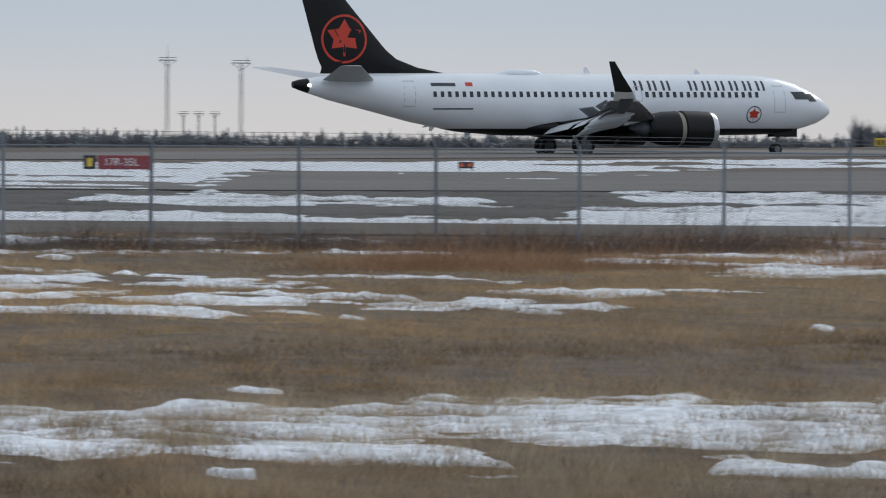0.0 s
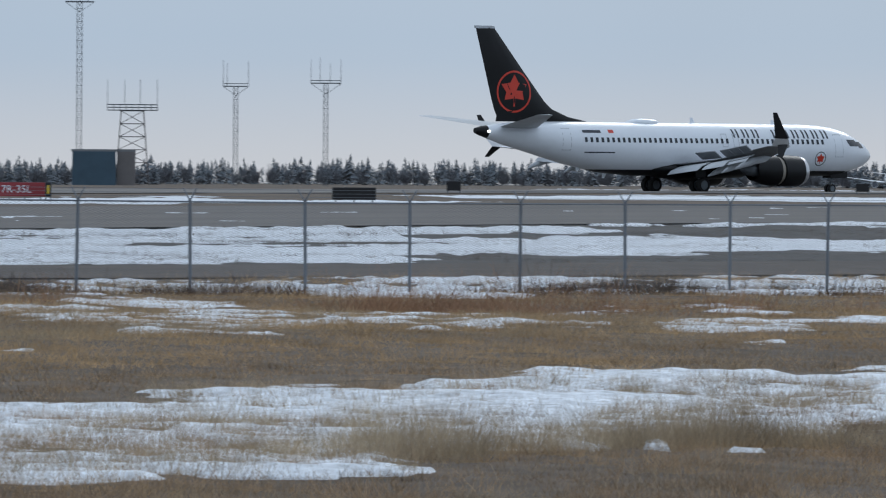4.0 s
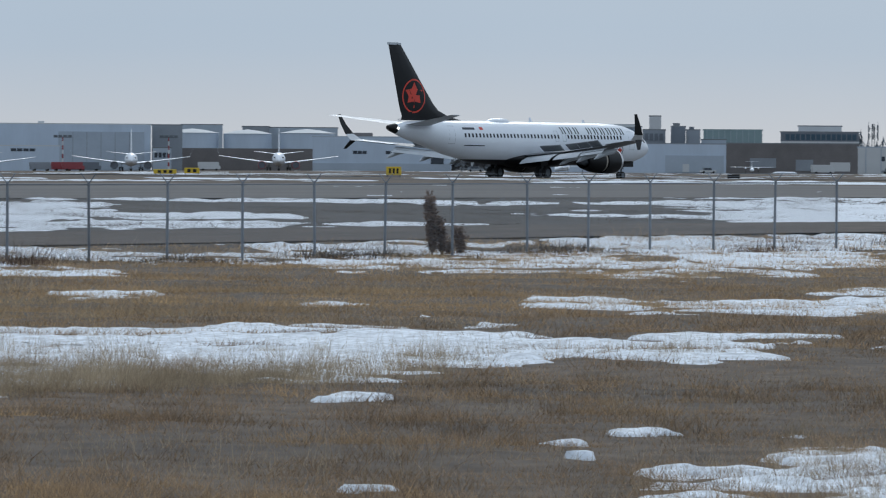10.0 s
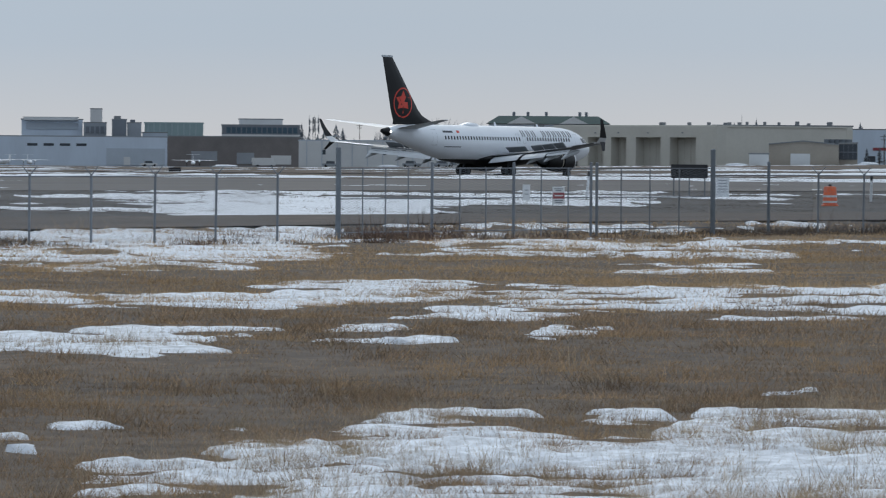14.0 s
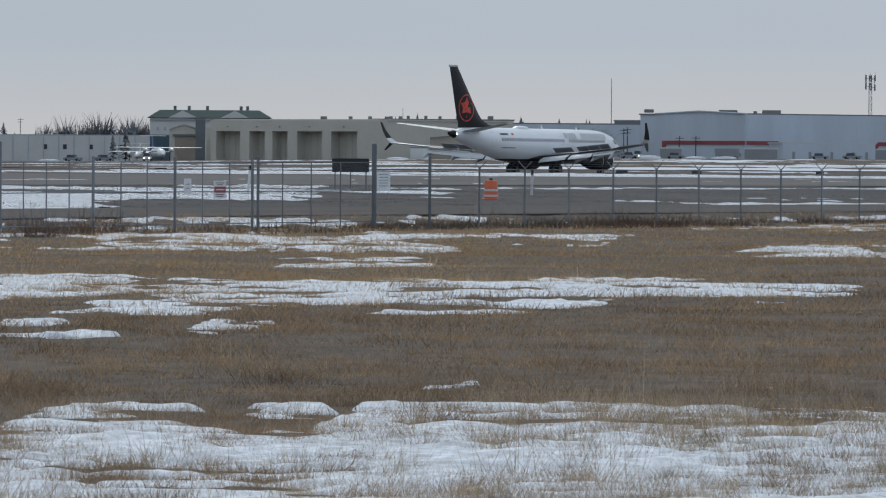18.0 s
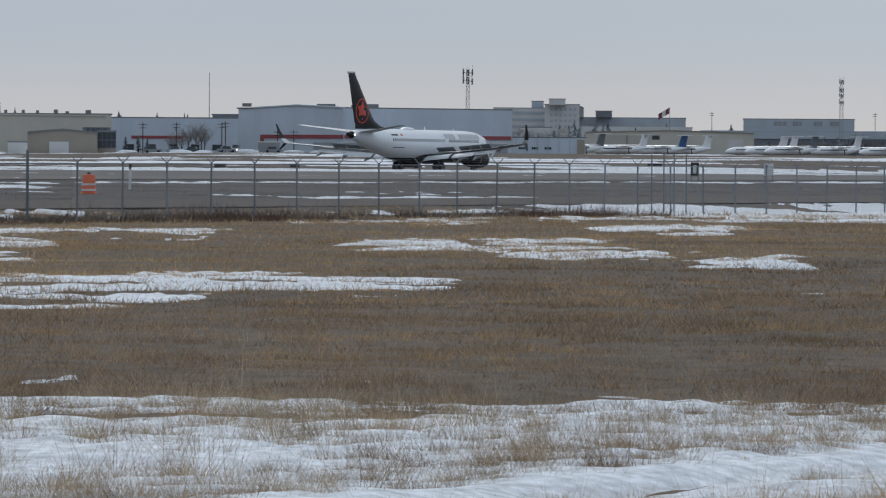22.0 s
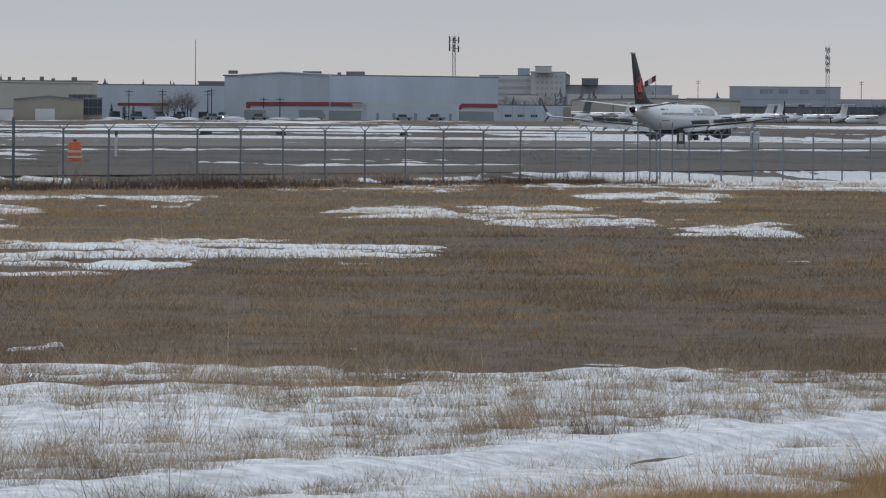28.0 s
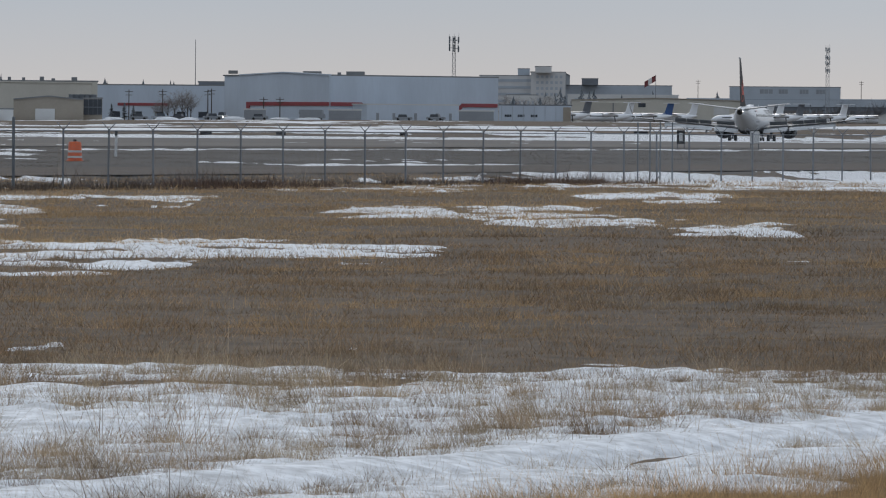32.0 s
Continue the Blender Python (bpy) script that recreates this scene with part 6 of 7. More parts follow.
def build_middle_apron():
    f = hall("stair_tower", 50.91, 1900, 51.07, 1900, 15.6, 6, M_OFFWHITE, "slim off-white tower with a dark cap", "tower", roof=M_DARK)
    hall("gabled_shed", 51.03, 1850, 51.28, 1850, 8.6, 16, M_PANEL, "small pale shed with a white gabled roof", "shed", roof=M_OFFWHITE, gable=1.6)
    f = hall("terminal_wing", 51.24, 1900, 53.06, 1900, 11.0, 40, M_PANEL, "long pale flat-roofed wing with few dark windows", roof=M_GREY)
    for a in (51.82, 51.97, 52.12, 52.27):
        f.windows(a - 0.05, a + 0.05, 8.2, 9.0, 1, fill=0.95)
    # no recess here: a darker panel paints the bay's shade on the wall
    f.panel("loading_bay", 52.50, 53.04, 2.5, 7.6, M_PANELB, "loading bay with its shade painted as a blue-grey panel", proud=0.2)
    f.panel("white_door", 52.66, 52.72, 2.5, 5.0, M_OFFWHITE, proud=0.3)
    g = hall("plant_floor", 51.72, 1960, 52.28, 1960, 16.6, 20, M_PANEL, "pale grey upper floor behind a terminal wing")
    g.panel("wall_band", 51.76, 52.24, 13.6, 15.6, M_PANELB, proud=0.2)
    hall("roof_slab", 51.74, 1958, 52.24, 1958, 17.4, 14, M_OFFWHITE, "thin pale canopy on the upper floor", base=16.98, lip=0.1)
    hall("chimney_block", 52.35, 2050, 52.46, 2050, 20.8, 5, M_TERMINAL, "tall grey chimney block on a roof")
    g = hall("plant_block", 52.29, 1955, 52.50, 1955, 15.6, 12, M_GREY, "grey rooftop plant block with dark louvres")
    for k in range(4):
        g.panel("louvre", 52.31 + 0.045 * k, 52.342 + 0.045 * k, 12.4, 14.6, M_DARK, proud=0.15)
    g = hall("dark_plant_block", 52.55, 1945, 52.685, 1945, 16.6, 12, M_DARK, "dark rooftop plant block")
    unit(g, 52.6, 16.9, 2.2, 1.0)
    g = hall("dark_plant_block", 52.69, 1946, 52.82, 1946, 15.6, 12, M_GREY, "grey rooftop plant block")
    unit(g, 52.74, 15.9, 1.6, 0.9, M_DARK)
    hall("plant_step", 52.83, 1950, 53.06, 1950, 12.6, 12, M_PANELB, "low stepped roof block")
    g = hall("teal_building", 52.85, 2250, 53.39, 2250, 17.8, 30, M_TEAL, "distant flat hall with teal metal roof", roof=M_TEAL)
    for k in range(9):
        g.panel("roof_seam", 52.88 + 0.055 * k, 52.884 + 0.055 * k, 12.0, 17.7, M_PANELB, proud=0.08)
    g = hall("glass_office", 53.56, 2100, 54.28, 2100, 16.2, 25, M_DARK, "dark glass office block with pale floor bands")
    g.panel("floor_band", 53.56, 54.28, 12.2, 13.2, M_OFFWHITE, proud=0.25)
    g.windows(53.6, 54.26, 13.6, 15.6, 14, fill=0.8, material=M_BLUESHED)
    hall("roof_plant", 53.72, 2110, 54.12, 2110, 18.3, 12, M_TERMINAL, "pale roof plant on an office block", base=16.6)
    g = hall("brown_warehouse", 53.05, 2010, 54.28, 2010, 11.8, 20, M_BROWN, "dull brown warehouse wall with pale patches", "warehouse")
    g.panel("pale_bay", 53.28, 53.52, 4.0, 7.2, M_GREY, proud=0.15)
    g.panel("pale_bay", 53.7, 53.86, 3.2, 6.8, M_GREY, proud=0.15)
    g = hall("long_warehouse", 54.27, 1800, 56.05, 1800, 9.9, 40, M_OFFWHITE, "long off-white warehouse with small dark doors", "warehouse", roof=M_PANELB)
    for az in (55.06, 55.24, 55.48, 54.50, 55.75):
        g.panel("window", az - 0.018, az + 0.018, 6.0, 7.4, M_WINDOW, proud=0.06)
    for k in range(12):
        g.panel("pilaster", 54.34 + 0.14 * k, 54.348 + 0.14 * k, 2.6, 9.8, M_PANELB, proud=0.15)
    g.panel("truck_body", 54.02, 54.2, 3.0, 5.6, M_OFFWHITE, proud=6.0)
    # hotel
    h = hall("hotel", 56.02, 1900, 57.12, 1900, 16.0, 26, M_OFFWHITE, "off-white hotel with dark green hipped roof", "hotel", roof=M_GREENROOF)
    h.windows(56.60, 57.08, 13.6, 14.8, 9, fill=0.4, material=M_PANELB)
    h.windows(56.06, 56.26, 9.0, 15.2, 3, rows=2, fill=0.35, material=M_PANELB)
    h.panel("cornice", 56.02, 57.12, 15.3, 15.7, M_PANELB, proud=0.5)
    base = h.ob.matrix_basis.translation
    p, q = h.p - base, h.q - base
    back = -h.out * 26
    z0, z1 = 16.1 - base.z, 18.5 - base.z
    bm = bmesh.new()
    low = [p - h.along * 0.8 + h.out * 0.8, q + h.along * 0.8 + h.out * 0.8, q + h.along * 0.8 + back, p - h.along * 0.8 + back]
    high = [p + h.along * 3 + h.out * -5, q - h.along * 3 + h.out * -5, q - h.along * 3 + back - h.out * -5, p + h.along * 3 + back - h.out * -5]
    loft(bm, [[Vector((v.x, v.y, z0)) for v in low], [Vector((v.x, v.y, z1)) for v in high]])
    part("hipped_roof", bm, M_GREENROOF, h.ob, "dark green hipped roof")
    for az in (56.32, 56.80):
        c = h.at(az) - base
        bm = bmesh.new()
        prism(bm, [c - h.along * 4.4 + h.out * 0.9 + Vector((0, 0, z0 - c.z)), c + h.along * 4.4 + h.out * 0.9 + Vector((0, 0, z0 - c.z)), c + h.out * 0.9 + Vector((0, 0, z0 - c.z + 2.2))], -h.out * 5)
        part("gable", bm, M_OFFWHITE, h.ob, "off-white gable")
    for az in (56.25, 56.38, 56.55, 56.86, 56.92):
        unit(h, az, 18.5, 0.9, 1.3, M_DARK, back=9)
    hall("blue_container", 56.02, 1780, 56.22, 1780, 10.0, 6, M_BLUESHED, "stacked dark blue containers", "container")
    g = hall("side_shed", 56.20, 1650, 56.47, 1650, 11.2, 16, M_BEIGE, "beige shed with a low gabled white roof", "shed", roof=M_OFFWHITE, gable=1.3)
    # flat tan panel and dark strip paint the recess and the shade at its top
    g.panel("door_bay", 56.25, 56.44, 3.0, 9.4, M_TAN, "tan panel painting the shade of a door recess", proud=0.1, inset=0.4)
    g.panel("bay_lintel", 56.23, 56.46, 9.4, 9.9, M_DARK, proud=0.5)
    hall("link_shed", 56.54, 1660, 56.66, 1660, 11.6, 12, M_BEIGE, "pale link between silo and hangar", "shed", roof=M_OFFWHITE)
    hall("silo_block", 56.44, 1640, 56.53, 1640, 13.6, 4, M_GALV_DARK, "dark slim silo beside a hangar", "silo")
    # beige hangars with deep door bays
    b = hall("beige_hangar", 56.62, 1620, 58.10, 1580, 13.4, 50, M_BEIGE, "beige hangar with deep open door bays", "hangar", roof=M_BEIGE)
    bays = ((56.63, 56.85), (56.935, 57.08), (57.147, 57.288), (57.376, 57.605), (57.688, 57.928))
    piers = [56.58] + [v for bay in bays for v in bay] + [58.12]
    for a, c in zip(piers[0::2], piers[1::2]):
        b.panel("pier", a + 0.08, c + 0.08, 2.2, 10.6, M_BEIGE, proud=3.2)
    b.panel("lintel_wall", 56.66, 58.20, 10.6, 13.38, M_BEIGE, "plain wall over the deep door bays", proud=3.2)
    for a, c in bays:
        # bay backs: part of the recess shade is in this darker beige
        b.panel("bay_door", a + 0.02, c + 0.02, 2.4, 10.3, M_BAY, "back of a deep bay, in beige darkened for its shade", proud=0.15)
        for k in range(1, 4):
            v = a + 0.02 + (c - a) * k / 4
            b.panel("door_seam", v, v + 0.002, 2.5, 10.2, M_TAN, proud=0.2)
        b.panel("bay_light", (a + c) / 2 + 0.07, (a + c) / 2 + 0.084, 11.6, 11.9, M_DARK, proud=3.3)
    for az in (57.36, 57.385, 57.62, 57.8, 57.99, 58.08):
        unit(b, az, 13.7, 1.0, 0.9, back=10)
    b = hall("beige_workshop", 58.08, 1640, 59.37, 1640, 14.0, 50, M_BEIGE, "long beige workshop with small white doors", "workshop", roof=M_ROOF)
    for a, c in ((58.34, 58.50), (58.66, 58.82)):
        b.panel("white_door", a, c, 2.6, 7.0, M_OFFWHITE, proud=0.15)
    rng = random.Random(9)
    for k in range(7):
        unit(b, 58.2 + 0.16 * k + rng.uniform(-0.05, 0.05), 14.3, rng.uniform(0.8, 1.6), rng.uniform(0.6, 1.3), back=12)


def build_east_apron():
    t = hall("tan_workshop", 58.60, 1550, 59.24, 1550, 8.8, 18, M_TAN, "tan brown workshop with a white roller door", "workshop", gable=0.8)
    t.panel("roller_door", 58.80, 58.98, 3.6, 6.6, M_OFFWHITE, "white roller door", proud=0.15)
    t.windows(58.81, 58.97, 5.6, 6.1, 4, fill=0.5)
    g = hall("lean_to", 59.242, 1560, 59.415, 1560, 9.2, 10, M_TAN, "dark open lean-to with roof machines", "shed")
    g.panel("dark_front", 59.245, 59.412, 5.2, 9.1, M_WINDOW, "dark glazed upper front", proud=0.2)
    for k in range(1, 4):
        g.panel("mullion", 59.245 + 0.042 * k, 59.248 + 0.042 * k, 5.2, 9.1, M_DARK, proud=0.3)
    g.panel("transom", 59.245, 59.412, 7.0, 7.2, M_DARK, proud=0.3)
    for az in (59.14, 59.19, 59.235, 59.29, 59.33):
        bm = bmesh.new()
        box(bm, 0, 0, 0.6, 1.6, 1.2, 1.2)
        part("roof_unit", bm, M_GALV_DARK, t.ob, at=Matrix.Translation(polar(az, 1566, 9.1) - t.ob.matrix_basis.translation))
    hall("container", 58.42, 1540, 58.60, 1540, 6.3, 3, M_OFFWHITE, "off-white freight container beside a workshop", "container")
    w = hall("white_workshop", 59.22, 1750, 60.70, 1750, 13.9, 30, M_PANEL, "pale workshop with a dark red stripe", "workshop", roof=M_ROOF)
    w.panel("red_stripe", 59.556, 60.037, 8.2, 9.0, M_STRIPE, "dark red painted stripe", proud=0.2)
    for k in range(5):
        w.panel("window", 59.5 + 0.2 * k, 59.58 + 0.2 * k, 5.0, 6.6, M_WINDOW, proud=0.1)
    hall("dark_roof_block", 60.3, 1790, 60.68, 1790, 15.2, 12, M_DARK, "dark roof block behind a workshop")
    # the big hangar: one corner towards the field
    left = hall("striped_hangar", 60.68, 1675, 61.50, 1650, 16.3, 0.6, M_PANEL, "large pale hangar with a dark red stripe over its doors", "hangar", roof=M_PANEL, gable=0.7)
    right = hall("striped_hangar", 61.503, 1652, 63.06, 1690, 16.2, 45, M_PANEL, "long pale hangar wall with a dark red stripe", "hangar", roof=M_ROOF)
    for f, a, b in ((left, 60.75, 61.50), (right, 61.51, 61.80), (right, 62.72, 63.05)):
        f.panel("red_stripe", a, b, 8.2, 9.2, M_STRIPE, "dark red painted stripe", proud=0.25)
    left.panel("stripe_end", 60.745, 60.775, 6.6, 9.2, M_STRIPE, proud=0.27)
    right.slope("stripe_end", 61.80, 9.2, 61.875, 7.2, 1.3, M_STRIPE)
    right.slope("stripe_end", 62.655, 7.2, 62.725, 9.2, 1.3, M_STRIPE)
    low = hall("lean_to", 61.85, 1642, 62.70, 1655, 8.5, 8, M_PANEL, "low pale lean-to along a hangar", "shed", roof=M_OFFWHITE)
    for az in (61.95, 62.1, 62.3, 62.5, 62.62):
        low.panel("door", az - 0.012, az + 0.012, 4.4, 6.4, M_GREY, proud=0.1)
    for a, c in ((60.72, 60.92), (61.5, 61.8), (62.70, 63.02)):
        k = hall("trailer", a, 1620, c, 1620, 6.9, 3, M_GREY, "parked grey box trailer by a hangar", "trailer", roof=M_OFFWHITE, base=4.9)
    for az, w_, h_ in ((60.92, 2.5, 0.9), (61.65, 5.0, 1.0), (62.05, 5.0, 1.1), (61.9, 1.0, 0.8)):
        unit(right, az, 16.5, w_, h_, back=14)
    l = hall("office_row", 63.07, 1800, 63.735, 1800, 9.2, 20, M_PANEL, "low pale office row with a dark roof edge", roof=M_DARK)
    for v in (63.12, 63.24, 63.36):
        l.windows(v, v + 0.065, 5.9, 6.6, 3, fill=0.85)
    for k in range(7):
        l.panel("pilaster", 63.09 + 0.1 * k, 63.096 + 0.1 * k, 4.2, 9.1, M_PANELB, proud=0.15)
    l.panel("dark_end", 63.66, 63.73, 4.4, 8.8, M_TAN, "dull brown end wall", proud=0.2)
    g = hall("pale_house", 63.14, 2420, 63.42, 2420, 15.6, 14, M_OFFWHITE, "pale flat-roofed house among bare trees", "house")
    g.windows(63.16, 63.4, 12.0, 13.4, 6, fill=0.5, material=M_PANELB)
    hall("pale_house", 63.45, 2400, 63.58, 2400, 13.6, 14, M_OFFWHITE, "pale gabled house among bare trees", "house", roof=M_OFFWHITE, gable=1.6)
    b = hall("beige_hangar", 63.735, 2450, 65.29, 2450, 14.0, 40, M_BEIGE, "low beige hangar behind parked turboprops", "hangar", roof=M_TAN, gable=0.9)
    b.panel("tan_door", 63.85, 64.115, 5.0, 13.0, M_BAY, "wide tan sliding door", proud=0.2)
    b.panel("tan_door", 64.125, 64.305, 5.0, 13.0, M_BAY, "wide tan sliding door", proud=0.3)
    b.panel("door_gap", 64.114, 64.126, 5.0, 13.0, M_DARK, proud=0.1)
    b.panel("window", 64.35, 64.42, 11.4, 13.0, M_WINDOW, proud=0.1)
    b.panel("white_door", 65.045, 65.19, 5.0, 11.6, M_OFFWHITE, proud=0.2)
    # distant terminal and offices
    t = hall("terminal", 62.89, 2800, 63.40, 2800, 26.4, 40, M_TERMINAL, "distant grey terminal with stepped roof blocks", "terminal")
    for z in (14.5, 17.6, 20.7, 23.8):
        t.panel("window_band", 62.93, 63.4, z, z + 1.2, M_PANELB, "long band of grey windows", proud=0.15)
    c = hall("terminal_core", 63.36, 2790, 63.68, 2790, 28.0, 20, M_TERMINAL, "tall pale terminal core", "terminal")
    for k in range(5):
        c.windows(63.40, 63.66, 15.0 + 2.6 * k, 16.2 + 2.6 * k, 6, fill=0.55, material=M_PANELB)
    hall("terminal_roof_block", 63.24, 2810, 63.35, 2810, 29.6, 14, M_PANELB, "grey terminal roof block")
    hall("terminal_roof_block", 63.40, 2785, 63.55, 2785, 30.4, 12, M_TERMINAL, "pale terminal roof block", base=28.3)
    hall("long_terminal", 63.55, 2850, 64.66, 2850, 22.6, 40, M_PANELB, "long distant blue-grey terminal", "terminal", roof=M_DARK)
    g = hall("terrace_row", 63.70, 2650, 64.72, 2650, 17.2, 12, M_OFFWHITE, "pale snow-dusted terrace below a long terminal", "building", roof=M_OFFWHITE)
    g.windows(63.75, 64.7, 14.6, 15.8, 16, fill=0.5, material=M_PANELB)
    hall("small_pavilion", 63.62, 2840, 63.72, 2840, 27.0, 10, M_GREY, "small roofed pavilion on a terminal", base=23.3, gable=1.2)
    hall("small_pavilion", 63.83, 2840, 63.98, 2840, 25.6, 10, M_DARK, "small dark roof block", base=23.3)
    g = hall("grey_offices", 65.19, 2700, 66.21, 2700, 21.4, 30, M_PANELB, "distant grey-blue office block with window bays")
    for k in range(4):
        v = (65.467, 65.641, 65.834, 65.986)[k]
        g.windows(v, v + (0.122, 0.086, 0.083, 0.084)[k], 18.6, 20.5, 3, fill=0.9, material=M_GREY)
    d = hall("dark_terminal", 64.8, 2600, 66.7, 2600, 15.6, 20, M_DARK, "long dark grey terminal front under a pale roof band", "terminal", roof=M_PANELB)
    d.panel("roof_band", 64.8, 66.7, 12.6, 15.5, M_PANELB, "pale blue-grey roof band", proud=0.5)
    d.panel("red_wall", 65.4, 66.6, 6.0, 11.0, M_BROWN, proud=0.3)
    hall("white_house", 66.56, 2200, 66.80, 2200, 8.0, 8, M_OFFWHITE, "small white gabled house", "house", gable=1.5)


build_west_apron()
build_middle_apron()
build_east_apron()
hall("blue_shed", 33.78, 990, 34.18, 990, 7.0, 6, M_BLUESHED, "faded blue equipment shed below a lattice tower", "shed")
hall("rust_shed", 34.19, 991, 34.36, 991, 7.0, 6, M_BROWN, "rust-brown equipment shed below a tower", "shed")


def cell_tower(az, d, top, label, arms=2):
    m = facing(az, d)
    h = top - m.translation.z
    s = thing("cell_tower", m, label, "radio tower")
    bm = bmesh.new()
    lattice(bm, 0, 0, -0.3, h, 1.6, 1.0, 2.2, 0.09)
    part("tower", bm, M_GALV_DARK if arms > 1 else M_GREY, s)
    rng = random.Random(int(top * 10))
    if arms:
        reach, levels, tall = ((2.0, (h - 1.6, h - 4.6), 2.7) if arms > 1 else (0.85, (h - 1.0, h - 3.6, h - 6.0, h - 8.6), 1.7))
        for z in levels:
            for k in range(6):
                a = 2 * math.pi * k / 6 + 0.4
                up = z + rng.uniform(-0.5, 0.5)
                bm = bmesh.new()
                c = Vector((reach * math.cos(a), reach * math.sin(a), up))
                tube(bm, (0, 0, z), c, 0.07, n=4)
                box(bm, c.x, c.y, c.z, 0.36, 0.36, tall * rng.uniform(0.7, 1.1))
                part("antenna_panel", bm, M_GALV_DARK if arms > 1 else M_OFFWHITE if k % 2 else M_GREY, s)
        for k in range(3):
            bm = bmesh.new()
            x = reach * (k - 1) * 0.9
            tube(bm, (x, 0, h - 1.0), (x, 0, h + rng.uniform(0.6, 1.6)), 0.07, 0.04, n=5)
            part("whip_antenna", bm, M_GALV_DARK, s)


cell_tower(62.65, 2400, 38.0, "lattice cell tower with stacked antenna panels", 2)
cell_tower(66.09, 2400, 34.6, "slim distant radio tower with antennas", 1)
cell_tower(53.55 + 0.86, 2400, 21.5, "distant cell tower behind a warehouse")
cell_tower(50.05, 2600, 24.0, "slim grey distant radio tower", arms=0)


def thin_mast(az, d, top, label, r=0.14):
    m = facing(az, d)
    bm = bmesh.new()
    tube(bm, (0, 0, -0.3), (0, 0, top - m.translation.z), r, r * 0.5, n=6)
    single("thin_mast", bm, M_GALV_DARK, m, label, "mast")


thin_mast(60.27, 2400, 36.0, "tall thin grey guyed mast", 0.2)
thin_mast(58.35, 2400, 24.0, "thin radio mast behind beige hangars", 0.12)
thin_mast(57.6, 2300, 20.0, "thin grey distant radio mast", 0.1)


def apron_light(az, d, top, banded):
    m = facing(az, d)
    h = top - m.translation.z
    s = thing("apron_floodlight", m, "apron floodlight mast with red and white bands" if banded else "tall apron floodlight mast", "floodlight mast", "apron floodlight masts")
    n = 8
    for k in range(n):
        bm = bmesh.new()
        tube(bm, (0, 0, h * k / n - (0.3 if k == 0 else 0)), (0, 0, h * (k + 1) / n), 0.3 - 0.015 * k, 0.3 - 0.015 * (k + 1), n=8)
        part("mast_section", bm, (M_STRIPE if k % 2 else M_OFFWHITE) if banded else M_GALV, s)
    for u in (-2.1, -0.7, 0.7, 2.1):
        bm = bmesh.new()
        box(bm, u, 0, h + 0.3, 1.15, 0.7, 0.5)
        part("lamp_head", bm, M_GALV_DARK, s)
    bm = bmesh.new()
    box(bm, 0, 0, h - 0.1, 5.4, 0.25, 0.25)
    part("crossbar", bm, M_GALV_DARK, s)


for az, d, top, banded in ((42.094, 1980, 17.2, False), (43.1, 1980, 16.8, False), (44.07, 1980, 16.6, False), (45.942, 1850, 11.8, True), (46.95, 1850, 11.7, True), (47.925, 1850, 11.8, True)):
    apron_light(az, d, top, banded)


def utility_pole(az, d, h):
    bm = bmesh.new()
    tube(bm, (0, 0, -0.3), (0, 0, h), 0.16, 0.11, n=6)
    box(bm, 0, 0, h - 0.6, 2.2, 0.15, 0.15)
    box(bm, 0, 0, h - 1.5, 1.8, 0.15, 0.15)
    single("utility_pole", bm, M_BARK, facing(az, d), "weathered wooden utility pole with crossarms", "utility pole", "utility poles")


for az, d, h in ((59.66, 1700, 8.4), (60.386, 1700, 8.4), (60.42, 1710, 8.7), (54.83, 2300, 16.0), (56.3, 2500, 14.0), (51.3, 2300, 15.0), (59.97, 1690, 8.4), (61.05, 1630, 6.0), (64.9, 2700, 20.0), (66.4, 2700, 20.0), (60.9, 1640, 6.0)):
    utility_pole(az, d, h)


def flag(az, d):
    m = facing(az, d)
    s = thing("flag", m, "red and white flag flying on a tall pole", "flag")
    h = 24.8 - m.translation.z
    bm = bmesh.new()
    tube(bm, (2.2, 0, -0.3), (2.2, 0, h), 0.15, 0.08, n=6)
    part("flagpole", bm, M_GALV, s)
    for k, material in enumerate((M_FLAGRED, M_TERMINAL, M_FLAGRED)):
        bm = bmesh.new()
        u0, u1 = (0, 1.6, 3.2)[k], (1.6, 3.2, 4.8)[k]
        prism(bm, [(2.1 - u * 0.92, 0.1 * math.sin(u * 2), h - 0.3 - z - u * 0.55) for u, z in ((u0, 0), (u1, 0), (u1, 2.4), (u0, 2.4))], (0, 0.05, 0))
        part("flag_panel", bm, material, s)


flag(64.46, 2500)


